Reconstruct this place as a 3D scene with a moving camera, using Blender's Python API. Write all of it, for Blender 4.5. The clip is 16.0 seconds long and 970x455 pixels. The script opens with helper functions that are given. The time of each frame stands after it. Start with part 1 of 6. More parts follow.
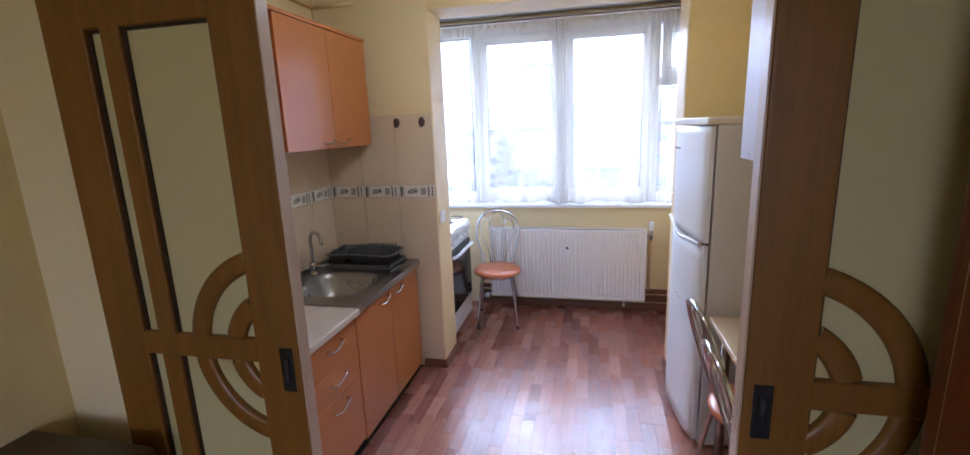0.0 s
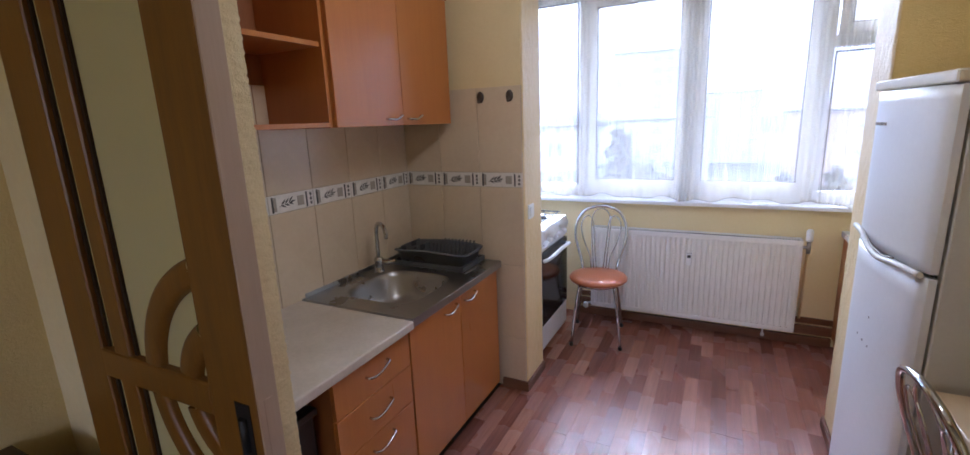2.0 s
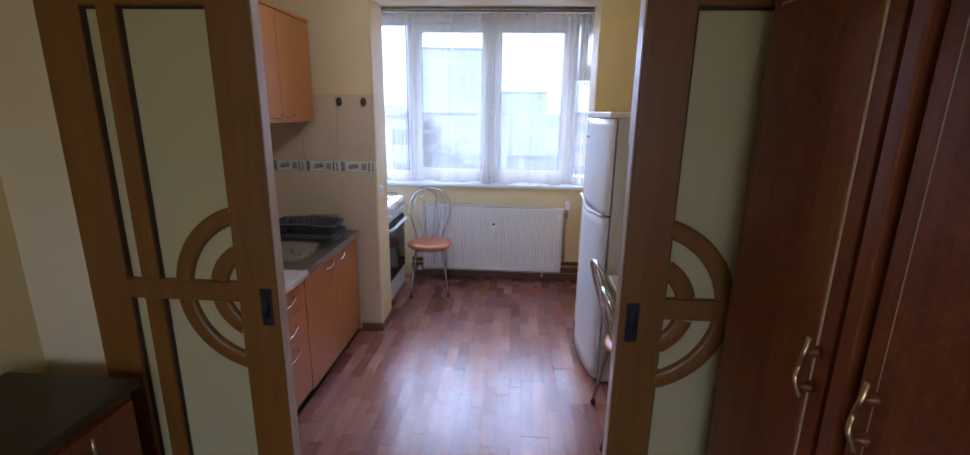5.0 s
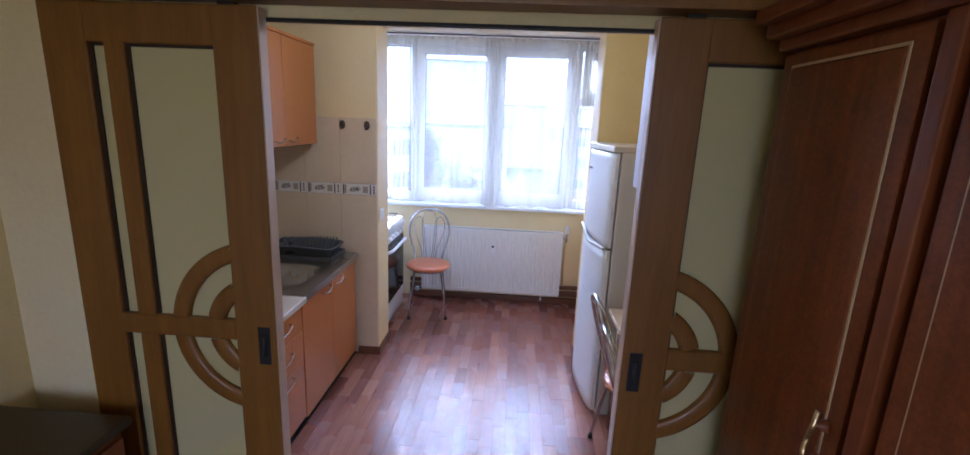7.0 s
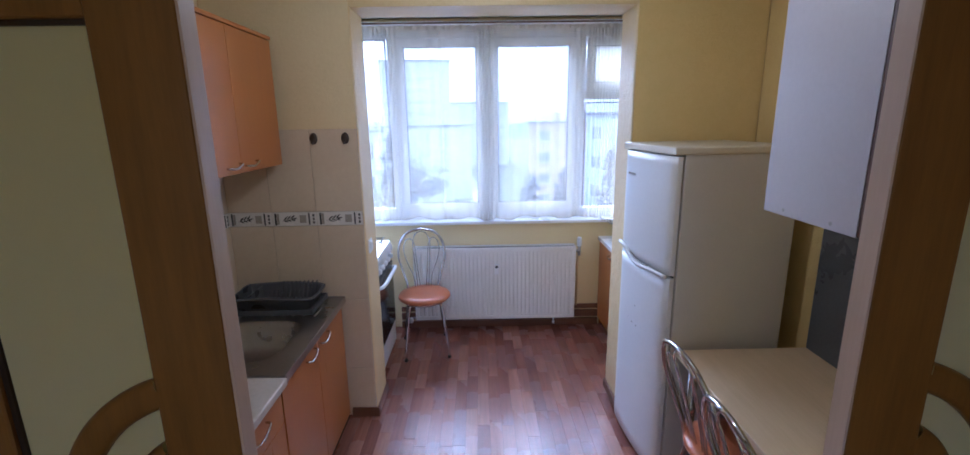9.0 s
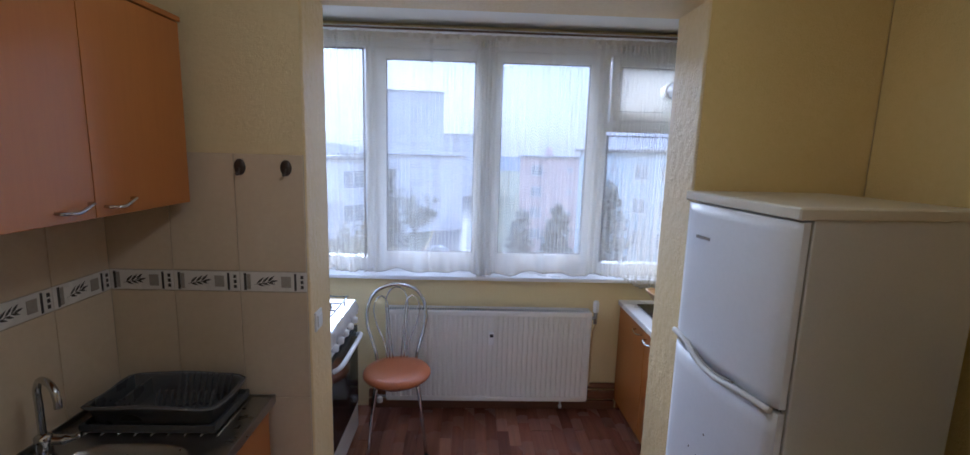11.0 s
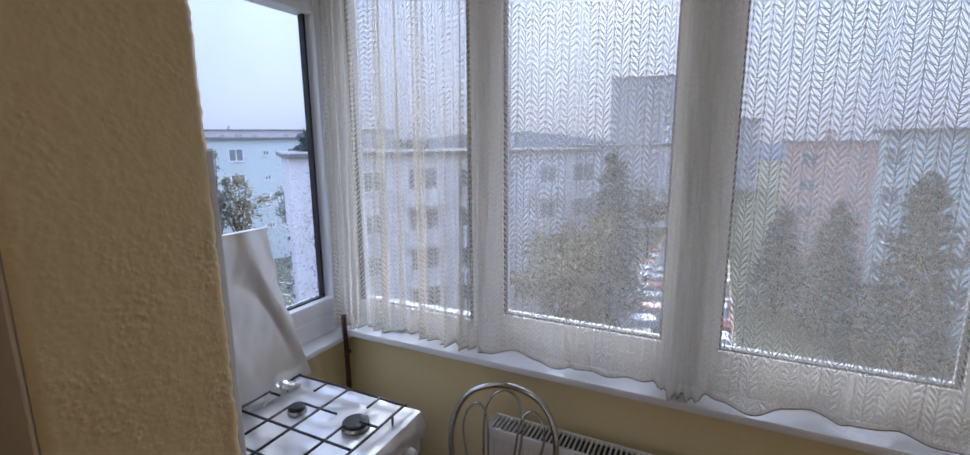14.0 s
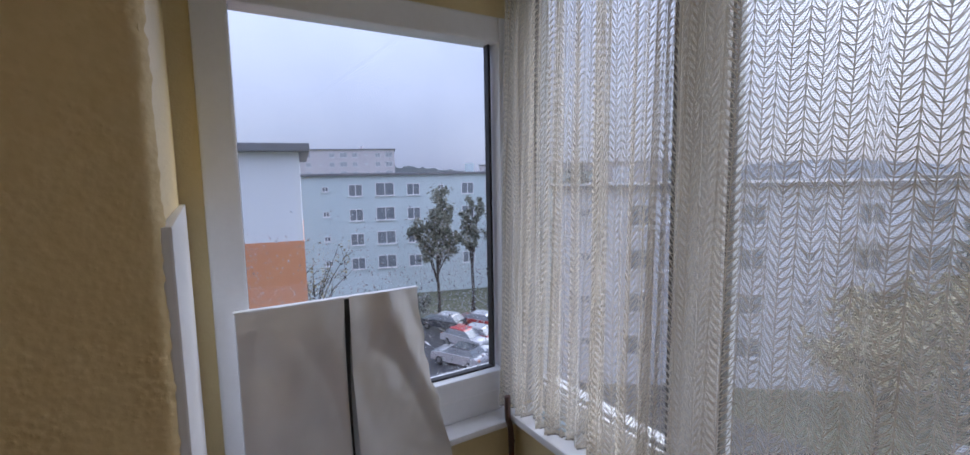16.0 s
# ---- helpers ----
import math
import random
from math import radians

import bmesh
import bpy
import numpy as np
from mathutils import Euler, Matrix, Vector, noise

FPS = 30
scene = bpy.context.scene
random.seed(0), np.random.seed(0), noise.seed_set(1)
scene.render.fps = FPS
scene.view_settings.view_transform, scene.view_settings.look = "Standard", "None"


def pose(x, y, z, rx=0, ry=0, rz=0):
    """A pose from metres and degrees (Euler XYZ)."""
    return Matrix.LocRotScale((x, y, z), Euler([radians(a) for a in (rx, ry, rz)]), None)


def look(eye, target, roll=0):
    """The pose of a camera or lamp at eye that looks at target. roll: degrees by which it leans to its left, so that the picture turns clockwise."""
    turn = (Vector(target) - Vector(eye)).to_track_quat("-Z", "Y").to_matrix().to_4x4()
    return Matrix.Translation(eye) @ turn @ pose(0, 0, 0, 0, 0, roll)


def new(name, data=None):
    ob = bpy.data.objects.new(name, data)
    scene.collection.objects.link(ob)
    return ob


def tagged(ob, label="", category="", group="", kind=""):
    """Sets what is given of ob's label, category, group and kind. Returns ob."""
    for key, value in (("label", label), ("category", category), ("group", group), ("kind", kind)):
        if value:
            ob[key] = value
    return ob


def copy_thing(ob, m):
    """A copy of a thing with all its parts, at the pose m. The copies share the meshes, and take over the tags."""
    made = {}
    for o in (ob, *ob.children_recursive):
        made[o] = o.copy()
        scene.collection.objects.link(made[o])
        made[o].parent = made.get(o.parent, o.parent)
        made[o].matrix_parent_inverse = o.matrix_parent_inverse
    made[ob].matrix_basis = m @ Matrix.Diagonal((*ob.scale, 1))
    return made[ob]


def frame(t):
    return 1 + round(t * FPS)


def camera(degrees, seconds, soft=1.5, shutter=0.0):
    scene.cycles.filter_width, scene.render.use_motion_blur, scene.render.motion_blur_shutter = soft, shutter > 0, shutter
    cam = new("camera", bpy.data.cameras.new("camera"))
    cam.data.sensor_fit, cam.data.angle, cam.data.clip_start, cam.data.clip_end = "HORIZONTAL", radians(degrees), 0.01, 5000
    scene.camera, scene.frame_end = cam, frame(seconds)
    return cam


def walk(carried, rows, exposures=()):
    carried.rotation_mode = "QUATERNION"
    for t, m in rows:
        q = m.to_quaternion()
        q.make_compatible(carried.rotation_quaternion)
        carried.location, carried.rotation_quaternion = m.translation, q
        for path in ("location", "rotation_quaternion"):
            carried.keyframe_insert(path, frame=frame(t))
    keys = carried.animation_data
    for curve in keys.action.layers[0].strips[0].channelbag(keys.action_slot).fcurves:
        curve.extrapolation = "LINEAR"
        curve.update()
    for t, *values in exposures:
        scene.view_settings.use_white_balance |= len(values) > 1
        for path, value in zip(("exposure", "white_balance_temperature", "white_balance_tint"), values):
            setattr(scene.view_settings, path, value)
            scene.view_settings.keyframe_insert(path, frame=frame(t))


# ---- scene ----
cam = camera(92.2, 16.0)
METRES, EYE, TILT, LEAN, TURN = 5.9, 1.645, 0.0, 0.0, 13.1
ROWS = [
    (0.0, 0.0, 0.0, 0.0, -0.45, -12.13, 2.1),
    (0.5, 0.0019, 0.0293, -0.0039, -0.07, -12.04, 2.01),
    (1.0, 0.0106, 0.0653, -0.0125, 7.65, -11.91, 3.05),
    (1.5, 0.0115, 0.0856, -0.0141, 12.36, -11.98, 2.82),
    (2.0, 0.0118, 0.0931, -0.0145, 13.18, -12.67, 2.18),
    (2.5, 0.0154, 0.0875, -0.012, 8.76, -13.75, 1.88),
    (3.0, 0.0077, 0.0641, -0.0113, -4.44, -15.0, 1.1),
    (3.5, 0.0004, 0.0319, -0.0094, -9.79, -15.41, 1.55),
    (4.0, 0.0014, -0.0059, -0.0058, -8.88, -15.08, -1.35),
    (6.5, -0.03, -0.0854, 0.0137, -10.06, -12.97, 0.07),
    (7.0, -0.0181, -0.0519, 0.0178, -9.25, -12.75, -2.37),
    (7.5, -0.0264, -0.0172, 0.0149, -9.1, -13.05, -1.55),
    (8.0, -0.0481, 0.009, 0.0259, -12.1, -12.92, 1.73),
    (8.5, -0.0494, 0.0346, 0.0227, -13.35, -13.11, 1.71),
    (11.0, -0.0192, 0.1937, 0.0212, -14.96, -9.11, -1.62),
    (11.5, -0.0048, 0.2356, 0.0218, -14.34, -7.76, -1.97),
    (12.0, -0.0007, 0.2833, 0.0215, -13.52, -7.14, -2.12),
    (12.5, 0.0017, 0.3335, 0.0229, -10.26, -7.49, -1.93),
    (13.0, 0.0271, 0.3723, 0.0201, 0.31, -8.68, -0.03),
    (13.5, 0.0545, 0.4086, 0.0207, 8.95, -10.16, 1.49),
    (14.0, 0.0662, 0.4446, 0.0181, 13.19, -10.4, 0.52),
    (14.5, 0.0758, 0.4774, 0.0191, 24.89, -10.61, -0.21),
    (15.0, 0.0955, 0.5072, 0.0205, 39.75, -11.09, -2.29),
    (15.5, 0.0998, 0.5286, 0.0232, 45.5, -10.51, -0.85),
    (16.0, 0.074, 0.539, 0.0257, 45.48, -6.16, 1.03),
]
EXPOSURES = [(0.0, 3.65, 5000, 13), (2.0, 3.4, 5100, 14), (3.0, 3.15, 5000, 13), (4.0, 2.95, 4900, 13), (6.5, 3.58, 4700, 15), (8.5, 3.35, 4550, 14), (11.0, 2.55, 5000, 10), (12.0, 2.35, 5050, 9), (13.0, 1.95, 5450, 9), (14.5, 1.62, 5900, 11), (16.0, 1.35, 6100, 12)]
walk(cam, [(t, pose(0, 0, EYE, TILT, LEAN, TURN) @ pose(METRES * x, METRES * y, METRES * z, 90 + pitch, roll, yaw)) for t, x, y, z, yaw, pitch, roll in ROWS], EXPOSURES)

# ---- world and light ----
world = bpy.data.worlds.new("overcast_sky")
scene.world = world
world.use_nodes = True
wn = world.node_tree.nodes
wl = world.node_tree.links
sky = wn.new("ShaderNodeTexSky")
sky.sky_type = "NISHITA"
sky.sun_disc = False
sky.sun_elevation = radians(30)
sky.sun_rotation = radians(-11)
sky.dust_density = 2.0
sky.air_density = 1.2
hsv = wn.new("ShaderNodeHueSaturation")
hsv.inputs["Saturation"].default_value = 0.42
wl.new(sky.outputs[0], hsv.inputs["Color"])
cloud = wn.new("ShaderNodeMix")
cloud.data_type = "RGBA"
cloud.inputs[0].default_value = 0.82        # a closed cloud cover, nearly even
wl.new(hsv.outputs[0], cloud.inputs[6])
cover = wn.new("ShaderNodeTexNoise")
cover.inputs["Scale"].default_value = 2.6
cover.inputs["Detail"].default_value = 5.0
shade = wn.new("ShaderNodeValToRGB")
shade.color_ramp.elements[0].position, shade.color_ramp.elements[0].color = 0.30, (5.2, 5.9, 8.9, 1.0)
shade.color_ramp.elements[1].position, shade.color_ramp.elements[1].color = 0.66, (6.8, 7.5, 10.5, 1.0)
wl.new(wn.new("ShaderNodeTexCoord").outputs["Generated"], cover.inputs["Vector"])
wl.new(cover.outputs["Fac"], shade.inputs[0])
wl.new(shade.outputs[0], cloud.inputs[7])
# an overcast sky is brighter overhead than at the horizon
height = wn.new("ShaderNodeSeparateXYZ")
wl.new(wn.new("ShaderNodeTexCoord").outputs["Generated"], height.inputs[0])
lift = wn.new("ShaderNodeMath")
lift.operation, lift.use_clamp = "MULTIPLY_ADD", False
lift.inputs[1].default_value, lift.inputs[2].default_value = 1.45, 0.50
wl.new(height.outputs[2], lift.inputs[0])
lit = wn.new("ShaderNodeVectorMath")
lit.operation = "SCALE"
wl.new(cloud.outputs[2], lit.inputs[0])
wl.new(lift.outputs[0], lit.inputs["Scale"])
wl.new(lit.outputs[0], wn["Background"].inputs["Color"])
wn["Background"].inputs["Strength"].default_value = 0.059

sun_data = bpy.data.lights.new("sun", "SUN")
sun_data.energy, sun_data.angle, sun_data.color = 1.3, radians(50), (0.98, 0.97, 1.0)
sun = new("sun", sun_data)
sun.matrix_world = look((-6, 34, 19), (0, 2, 0))

# warm fill lamp behind the walk, for an assumed, unseen living room window
living_fill = bpy.data.lights.new("living_window_light", "AREA")
living_fill.shape, living_fill.size, living_fill.size_y, living_fill.energy, living_fill.color = "RECTANGLE", 1.7, 1.3, 1.22, (1.0, 0.79, 0.45)
living_fill_ob = new("living_window_light", living_fill)
living_fill_ob.matrix_world = look((-0.2, -3.02, 1.55), (-0.2, 0.0, 1.2))

# the kitchen's ceiling lamp, whose light throws the shade under the wall cabinets
bulb = bpy.data.lights.new("kitchen_lamp_light", "POINT")
bulb.energy, bulb.color, bulb.shadow_soft_size = 1.3, (1.0, 0.91, 0.78), 0.09
bulb_ob = new("kitchen_lamp_light", bulb)
bulb_ob.location = (-0.28, 1.95, 2.36)


# ---- materials ----
def material(name):
    m = bpy.data.materials.new(name)
    m.use_nodes = True
    t = m.node_tree
    return m, t, t.nodes["Principled BSDF"]


def ramp(t, fac, stops, constant=False):
    r = t.nodes.new("ShaderNodeValToRGB")
    e = r.color_ramp.elements
    while len(e) < len(stops):
        e.new(0.5)
    for k, (p, c) in enumerate(stops):
        e[k].position, e[k].color = p, (*c, 1.0)
    if constant:
        r.color_ramp.interpolation = "CONSTANT"
    t.links.new(fac, r.inputs[0])
    return r.outputs[0]


def coords(t, scale=(1, 1, 1), source="Object"):
    tc = t.nodes.new("ShaderNodeTexCoord")
    mp = t.nodes.new("ShaderNodeMapping")
    mp.inputs["Scale"].default_value = scale
    t.links.new(tc.outputs[source], mp.inputs["Vector"])
    return mp.outputs[0]


def noise_tex(t, vec, scale, detail=4.0, rough=0.6):
    n = t.nodes.new("ShaderNodeTexNoise")
    n.inputs["Scale"].default_value = scale
    n.inputs["Detail"].default_value = detail
    n.inputs["Roughness"].default_value = rough
    t.links.new(vec, n.inputs["Vector"])
    return n.outputs["Fac"]


def calc(t, op, a, b=None, c=None):
    n = t.nodes.new("ShaderNodeMath")
    n.operation = op
    for k, v in enumerate((a, b, c)):
        if v is None:
            continue
        if isinstance(v, (int, float)):
            n.inputs[k].default_value = v
        else:
            t.links.new(v, n.inputs[k])
    return n.outputs[0]


def bump(t, p, height, strength, distance=0.002):
    b = t.nodes.new("ShaderNodeBump")
    b.inputs["Strength"].default_value = strength
    b.inputs["Distance"].default_value = distance
    t.links.new(height, b.inputs["Height"])
    t.links.new(b.outputs[0], p.inputs["Normal"])


def mixed(t, fac, a, b):
    n = t.nodes.new("ShaderNodeMix")
    n.data_type = "RGBA"
    t.links.new(fac, n.inputs[0])
    for k, v in ((6, a), (7, b)):
        if isinstance(v, tuple):
            n.inputs[k].default_value = (*v, 1.0)
        else:
            t.links.new(v, n.inputs[k])
    return n.outputs[2]


def plain(name, c1, c2, rough=0.5, metal=0.0, scale=3.0, fine=60.0, relief=0.15, depth=0.001, coat=0.0, uneven=0.25):
    """A surface with patches of two near colours, fine grain and uneven gloss."""
    m, t, p = material(name)
    v = coords(t)
    big, small = noise_tex(t, v, scale), noise_tex(t, v, fine, 3.0)
    f = calc(t, "MULTIPLY_ADD", small, 0.4, calc(t, "MULTIPLY", big, 0.6))
    t.links.new(ramp(t, f, [(0.3, c1), (0.7, c2)]), p.inputs["Base Color"])
    t.links.new(calc(t, "MULTIPLY_ADD", big, uneven, max(0.02, rough - uneven / 2)), p.inputs["Roughness"])
    p.inputs["Metallic"].default_value = metal
    p.inputs["Coat Weight"].default_value = coat
    if relief:
        bump(t, p, small, relief, depth)
    return m


def wood(name, dark, light, rough=0.4, along="z", size=1.0, coat=0.0, relief=0.1, low=0.32, high=0.66):
    m, t, p = material(name)
    s = {"x": (1.2, 16, 16), "y": (16, 1.2, 16), "z": (16, 16, 1.2)}[along]
    v = coords(t, tuple(k * size for k in s))
    a = noise_tex(t, v, 2.0, 6.0, 0.65)
    b = noise_tex(t, v, 11.0, 3.0, 0.7)
    c = noise_tex(t, coords(t), 1.3, 2.0)
    f = calc(t, "ADD", calc(t, "MULTIPLY", a, 0.5), calc(t, "ADD", calc(t, "MULTIPLY", b, 0.25), calc(t, "MULTIPLY", c, 0.25)))
    t.links.new(ramp(t, f, [(low, dark), (high, light)]), p.inputs["Base Color"])
    t.links.new(calc(t, "MULTIPLY_ADD", a, 0.2, rough - 0.1), p.inputs["Roughness"])
    p.inputs["Coat Weight"].default_value = coat
    p.inputs["Coat Roughness"].default_value = 0.15
    bump(t, p, b, relief, 0.0006)
    return m


def plaster(name, c1, c2, grain=55.0, strength=0.5):
    m, t, p = material(name)
    v = coords(t)
    big, mid, small = noise_tex(t, v, 1.1, 3.0), noise_tex(t, v, grain, 4.0, 0.7), noise_tex(t, v, grain * 4, 2.0)
    t.links.new(ramp(t, calc(t, "MULTIPLY_ADD", mid, 0.35, calc(t, "MULTIPLY", big, 0.65)), [(0.3, c1), (0.7, c2)]), p.inputs["Base Color"])
    p.inputs["Roughness"].default_value = 0.85
    bump(t, p, calc(t, "MULTIPLY_ADD", small, 0.3, mid), strength, 0.004)
    return m


def glass_pane(name, tint=(0.97, 0.985, 0.98)):
    m, t, p = material(name)
    t.nodes.remove(p)
    tr, gl, mx, fr = (t.nodes.new("ShaderNode" + k) for k in ("BsdfTransparent", "BsdfGlossy", "MixShader", "LayerWeight"))
    tr.inputs[0].default_value = (*tint, 1)
    gl.inputs["Roughness"].default_value = 0.02
    gloss = calc(t, "MULTIPLY_ADD", calc(t, "POWER", fr.outputs["Facing"], 5.0), 0.5, 0.035)
    t.links.new(gloss, mx.inputs[0])
    t.links.new(tr.outputs[0], mx.inputs[1])
    t.links.new(gl.outputs[0], mx.inputs[2])
    t.links.new(mx.outputs[0], t.nodes["Material Output"].inputs[0])
    return m


M = {}
M["cream"] = plaster("cream_plaster", (0.76, 0.62, 0.33), (0.84, 0.71, 0.42))


def stipple(name, c1, c2):
    """Splatter-coat plaster: rounded blobs over a grainy coat."""
    m, t, p = material(name)
    v = coords(t)
    vor = t.nodes.new("ShaderNodeTexVoronoi")
    vor.feature = "SMOOTH_F1"
    vor.inputs["Scale"].default_value = 120.0
    t.links.new(v, vor.inputs["Vector"])
    big, mid, small = noise_tex(t, v, 1.4, 3.0), noise_tex(t, v, 55.0, 3.0, 0.55), noise_tex(t, v, 190.0, 2.0)
    blob = calc(t, "MULTIPLY", calc(t, "SUBTRACT", 0.7, vor.outputs["Distance"]), mid)
    sparse = calc(t, "MINIMUM", 1.0, calc(t, "MAXIMUM", 0.4, calc(t, "MULTIPLY_ADD", noise_tex(t, v, 11.0, 2.0), 5.0, -2.2)))
    blob = calc(t, "MULTIPLY", blob, sparse)
    t.links.new(ramp(t, calc(t, "MULTIPLY_ADD", mid, 0.4, calc(t, "MULTIPLY", big, 0.6)), [(0.32, c1), (0.68, c2)]), p.inputs["Base Color"])
    p.inputs["Roughness"].default_value = 0.45
    bump(t, p, calc(t, "MULTIPLY_ADD", small, 0.08, blob), 0.8, 0.006)
    return m


M["pale"] = stipple("splatter_plaster", (0.74, 0.57, 0.275), (0.83, 0.66, 0.36))
M["living"] = plaster("warm_living_plaster", (0.77, 0.61, 0.27), (0.85, 0.69, 0.35))
M["yellow"] = plaster("yellow_plaster", (0.73, 0.55, 0.20), (0.81, 0.63, 0.27), 45.0, 0.8)
M["ceiling"] = plaster("ceiling_paint", (0.80, 0.78, 0.72), (0.86, 0.84, 0.79), 30.0, 0.4)
M["door_wood"] = wood("door_laminate", (0.150, 0.060, 0.006), (0.250, 0.107, 0.012), 0.42, "z", 1.0, 0.1, 0.2)
M["bead"] = wood("shade_dark_bead", (0.016, 0.007, 0.002), (0.034, 0.014, 0.004), 0.5)
M["door_edge"] = wood("door_edge_strip", (0.50, 0.365, 0.26), (0.60, 0.45, 0.33), 0.35)
M["cabinet"] = wood("beech_veneer", (0.40, 0.135, 0.026), (0.53, 0.200, 0.043), 0.32, "z", 0.45, 0.25, 0.01, 0.2, 0.8)
M["cabinet_in"] = wood("beech_inside", (0.30, 0.11, 0.035), (0.40, 0.16, 0.05), 0.5)
M["mahogany"] = wood("mahogany_veneer", (0.125, 0.030, 0.006), (0.26, 0.068, 0.015), 0.36, "z", 0.8, 0.12, 0.08)


def burl_material():
    """Polished root veneer: cloudy figure, dark flecks and a faint upright stripe."""
    m, t, p = material("mahogany_burl")
    v = coords(t)
    warp = t.nodes.new("ShaderNodeVectorMath")
    warp.operation = "MULTIPLY_ADD"
    soft = t.nodes.new("ShaderNodeTexNoise")
    soft.inputs["Scale"].default_value = 5.0
    t.links.new(v, soft.inputs["Vector"])
    t.links.new(soft.outputs["Color"], warp.inputs[0])
    warp.inputs[1].default_value = (0.05, 0.05, 0.05)
    t.links.new(v, warp.inputs[2])
    a, b = noise_tex(t, warp.outputs[0], 14.0, 4.0, 0.6), noise_tex(t, warp.outputs[0], 90.0, 4.0, 0.7)
    c = noise_tex(t, coords(t, (14, 14, 1.0)), 2.0, 5.0, 0.6)
    f = calc(t, "ADD", calc(t, "MULTIPLY", a, 0.25), calc(t, "ADD", calc(t, "MULTIPLY", b, 0.38), calc(t, "MULTIPLY", c, 0.37)))
    t.links.new(ramp(t, f, [(0.34, (0.095, 0.022, 0.0035)), (0.50, (0.185, 0.046, 0.007)), (0.66, (0.29, 0.082, 0.013))]), p.inputs["Base Color"])
    t.links.new(calc(t, "MULTIPLY_ADD", a, 0.2, 0.30), p.inputs["Roughness"])
    p.inputs["Coat Weight"].default_value = 0.06
    bump(t, p, b, 0.06, 0.0006)
    return m


M["burl"] = burl_material()
M["inlay"] = plain("inlay_line", (0.62, 0.46, 0.26), (0.72, 0.56, 0.34), 0.4)
M["dark_top"] = plain("dark_brown_top", (0.026, 0.015, 0.008), (0.075, 0.046, 0.022), 0.4, 0, 6, 120)
M["worktop"] = plain("stone_laminate", (0.52, 0.455, 0.375), (0.68, 0.61, 0.52), 0.36, 0, 7, 60, 0.05)
M["white_top"] = plain("white_laminate", (0.74, 0.73, 0.71), (0.80, 0.79, 0.77), 0.3, 0, 4, 80, 0.03)
M["table_top"] = wood("maple_laminate", (0.55, 0.41, 0.24), (0.68, 0.53, 0.34), 0.35, "y", 0.6, 0.1, 0.03)
M["steel"] = plain("brushed_steel", (0.33, 0.33, 0.33), (0.47, 0.46, 0.45), 0.30, 1.0, 5, 200, 0.06, 0.0004)
M["chrome"] = plain("chrome", (0.46, 0.46, 0.47), (0.57, 0.57, 0.58), 0.09, 1.0, 8, 60, 0.0, 0.001, 0.0, 0.05)
M["grey_plastic"] = plain("grey_plastic", (0.075, 0.080, 0.088), (0.115, 0.12, 0.13), 0.30, 0, 5, 90, 0.05)
# lighter, glossier grey: the rim's and fins' highlights are in the colour
M["grey_highlit"] = plain("highlit_grey_plastic", (0.13, 0.135, 0.145), (0.17, 0.175, 0.185), 0.22, 0, 5, 90, 0.03)
M["black"] = plain("black_enamel", (0.010, 0.010, 0.011), (0.02, 0.02, 0.022), 0.35, 0, 9, 90, 0.05)
M["oven_glass"] = plain("black_oven_glass", (0.006, 0.006, 0.007), (0.012, 0.012, 0.014), 0.14, 0, 4, 40, 0.0)
M["enamel"] = plain("white_enamel", (0.76, 0.77, 0.78), (0.82, 0.83, 0.84), 0.30, 0, 3, 60, 0.01, 0.0003, 0.0, 0.05)
# cream darkened: the shade on the refrigerator's side is in the paint
M["fridge_side"] = plain("shade_darkened_cream", (0.62, 0.60, 0.55), (0.69, 0.67, 0.62), 0.42, 0, 2, 120, 0.1)
M["fridge_top"] = plain("yellowed_cream_plastic", (0.66, 0.60, 0.45), (0.73, 0.67, 0.52), 0.35, 0, 3, 90, 0.05)
M["melamine"] = plain("lavender_white_melamine", (0.52, 0.49, 0.53), (0.58, 0.55, 0.59), 0.4, 0, 2, 80, 0.02)
M["pvc"] = plain("white_pvc", (0.80, 0.80, 0.80), (0.86, 0.86, 0.86), 0.32, 0, 2, 60, 0.02)


def milky_material():
    m, t, p = material("milky_acrylic")
    t.links.new(ramp(t, noise_tex(t, coords(t), 7.0), [(0.3, (0.80, 0.79, 0.75)), (0.7, (0.88, 0.87, 0.84))]), p.inputs["Base Color"])
    p.inputs["Transmission Weight"].default_value = 0.28
    p.inputs["Roughness"].default_value = 0.55
    return m


M["panel"] = milky_material()
M["gasket"] = plain("black_gasket", (0.012, 0.012, 0.013), (0.03, 0.03, 0.032), 0.6)
M["radiator"] = plain("radiator_paint", (0.78, 0.76, 0.72), (0.84, 0.82, 0.78), 0.35, 0, 3, 60, 0.02)
M["seat"] = plain("orange_vinyl", (0.43, 0.125, 0.042), (0.55, 0.18, 0.066), 0.30, 0, 7, 130, 0.2)
M["tile"] = plain("beige_tile", (0.68, 0.555, 0.39), (0.75, 0.63, 0.46), 0.20, 0, 4, 40, 0.03, 0.0006)
M["border"] = plain("white_border_tile", (0.78, 0.75, 0.69), (0.84, 0.81, 0.76), 0.25, 0, 6, 50, 0.03)
M["motif_dark"] = plain("dark_glaze", (0.03, 0.03, 0.035), (0.07, 0.065, 0.06), 0.35)
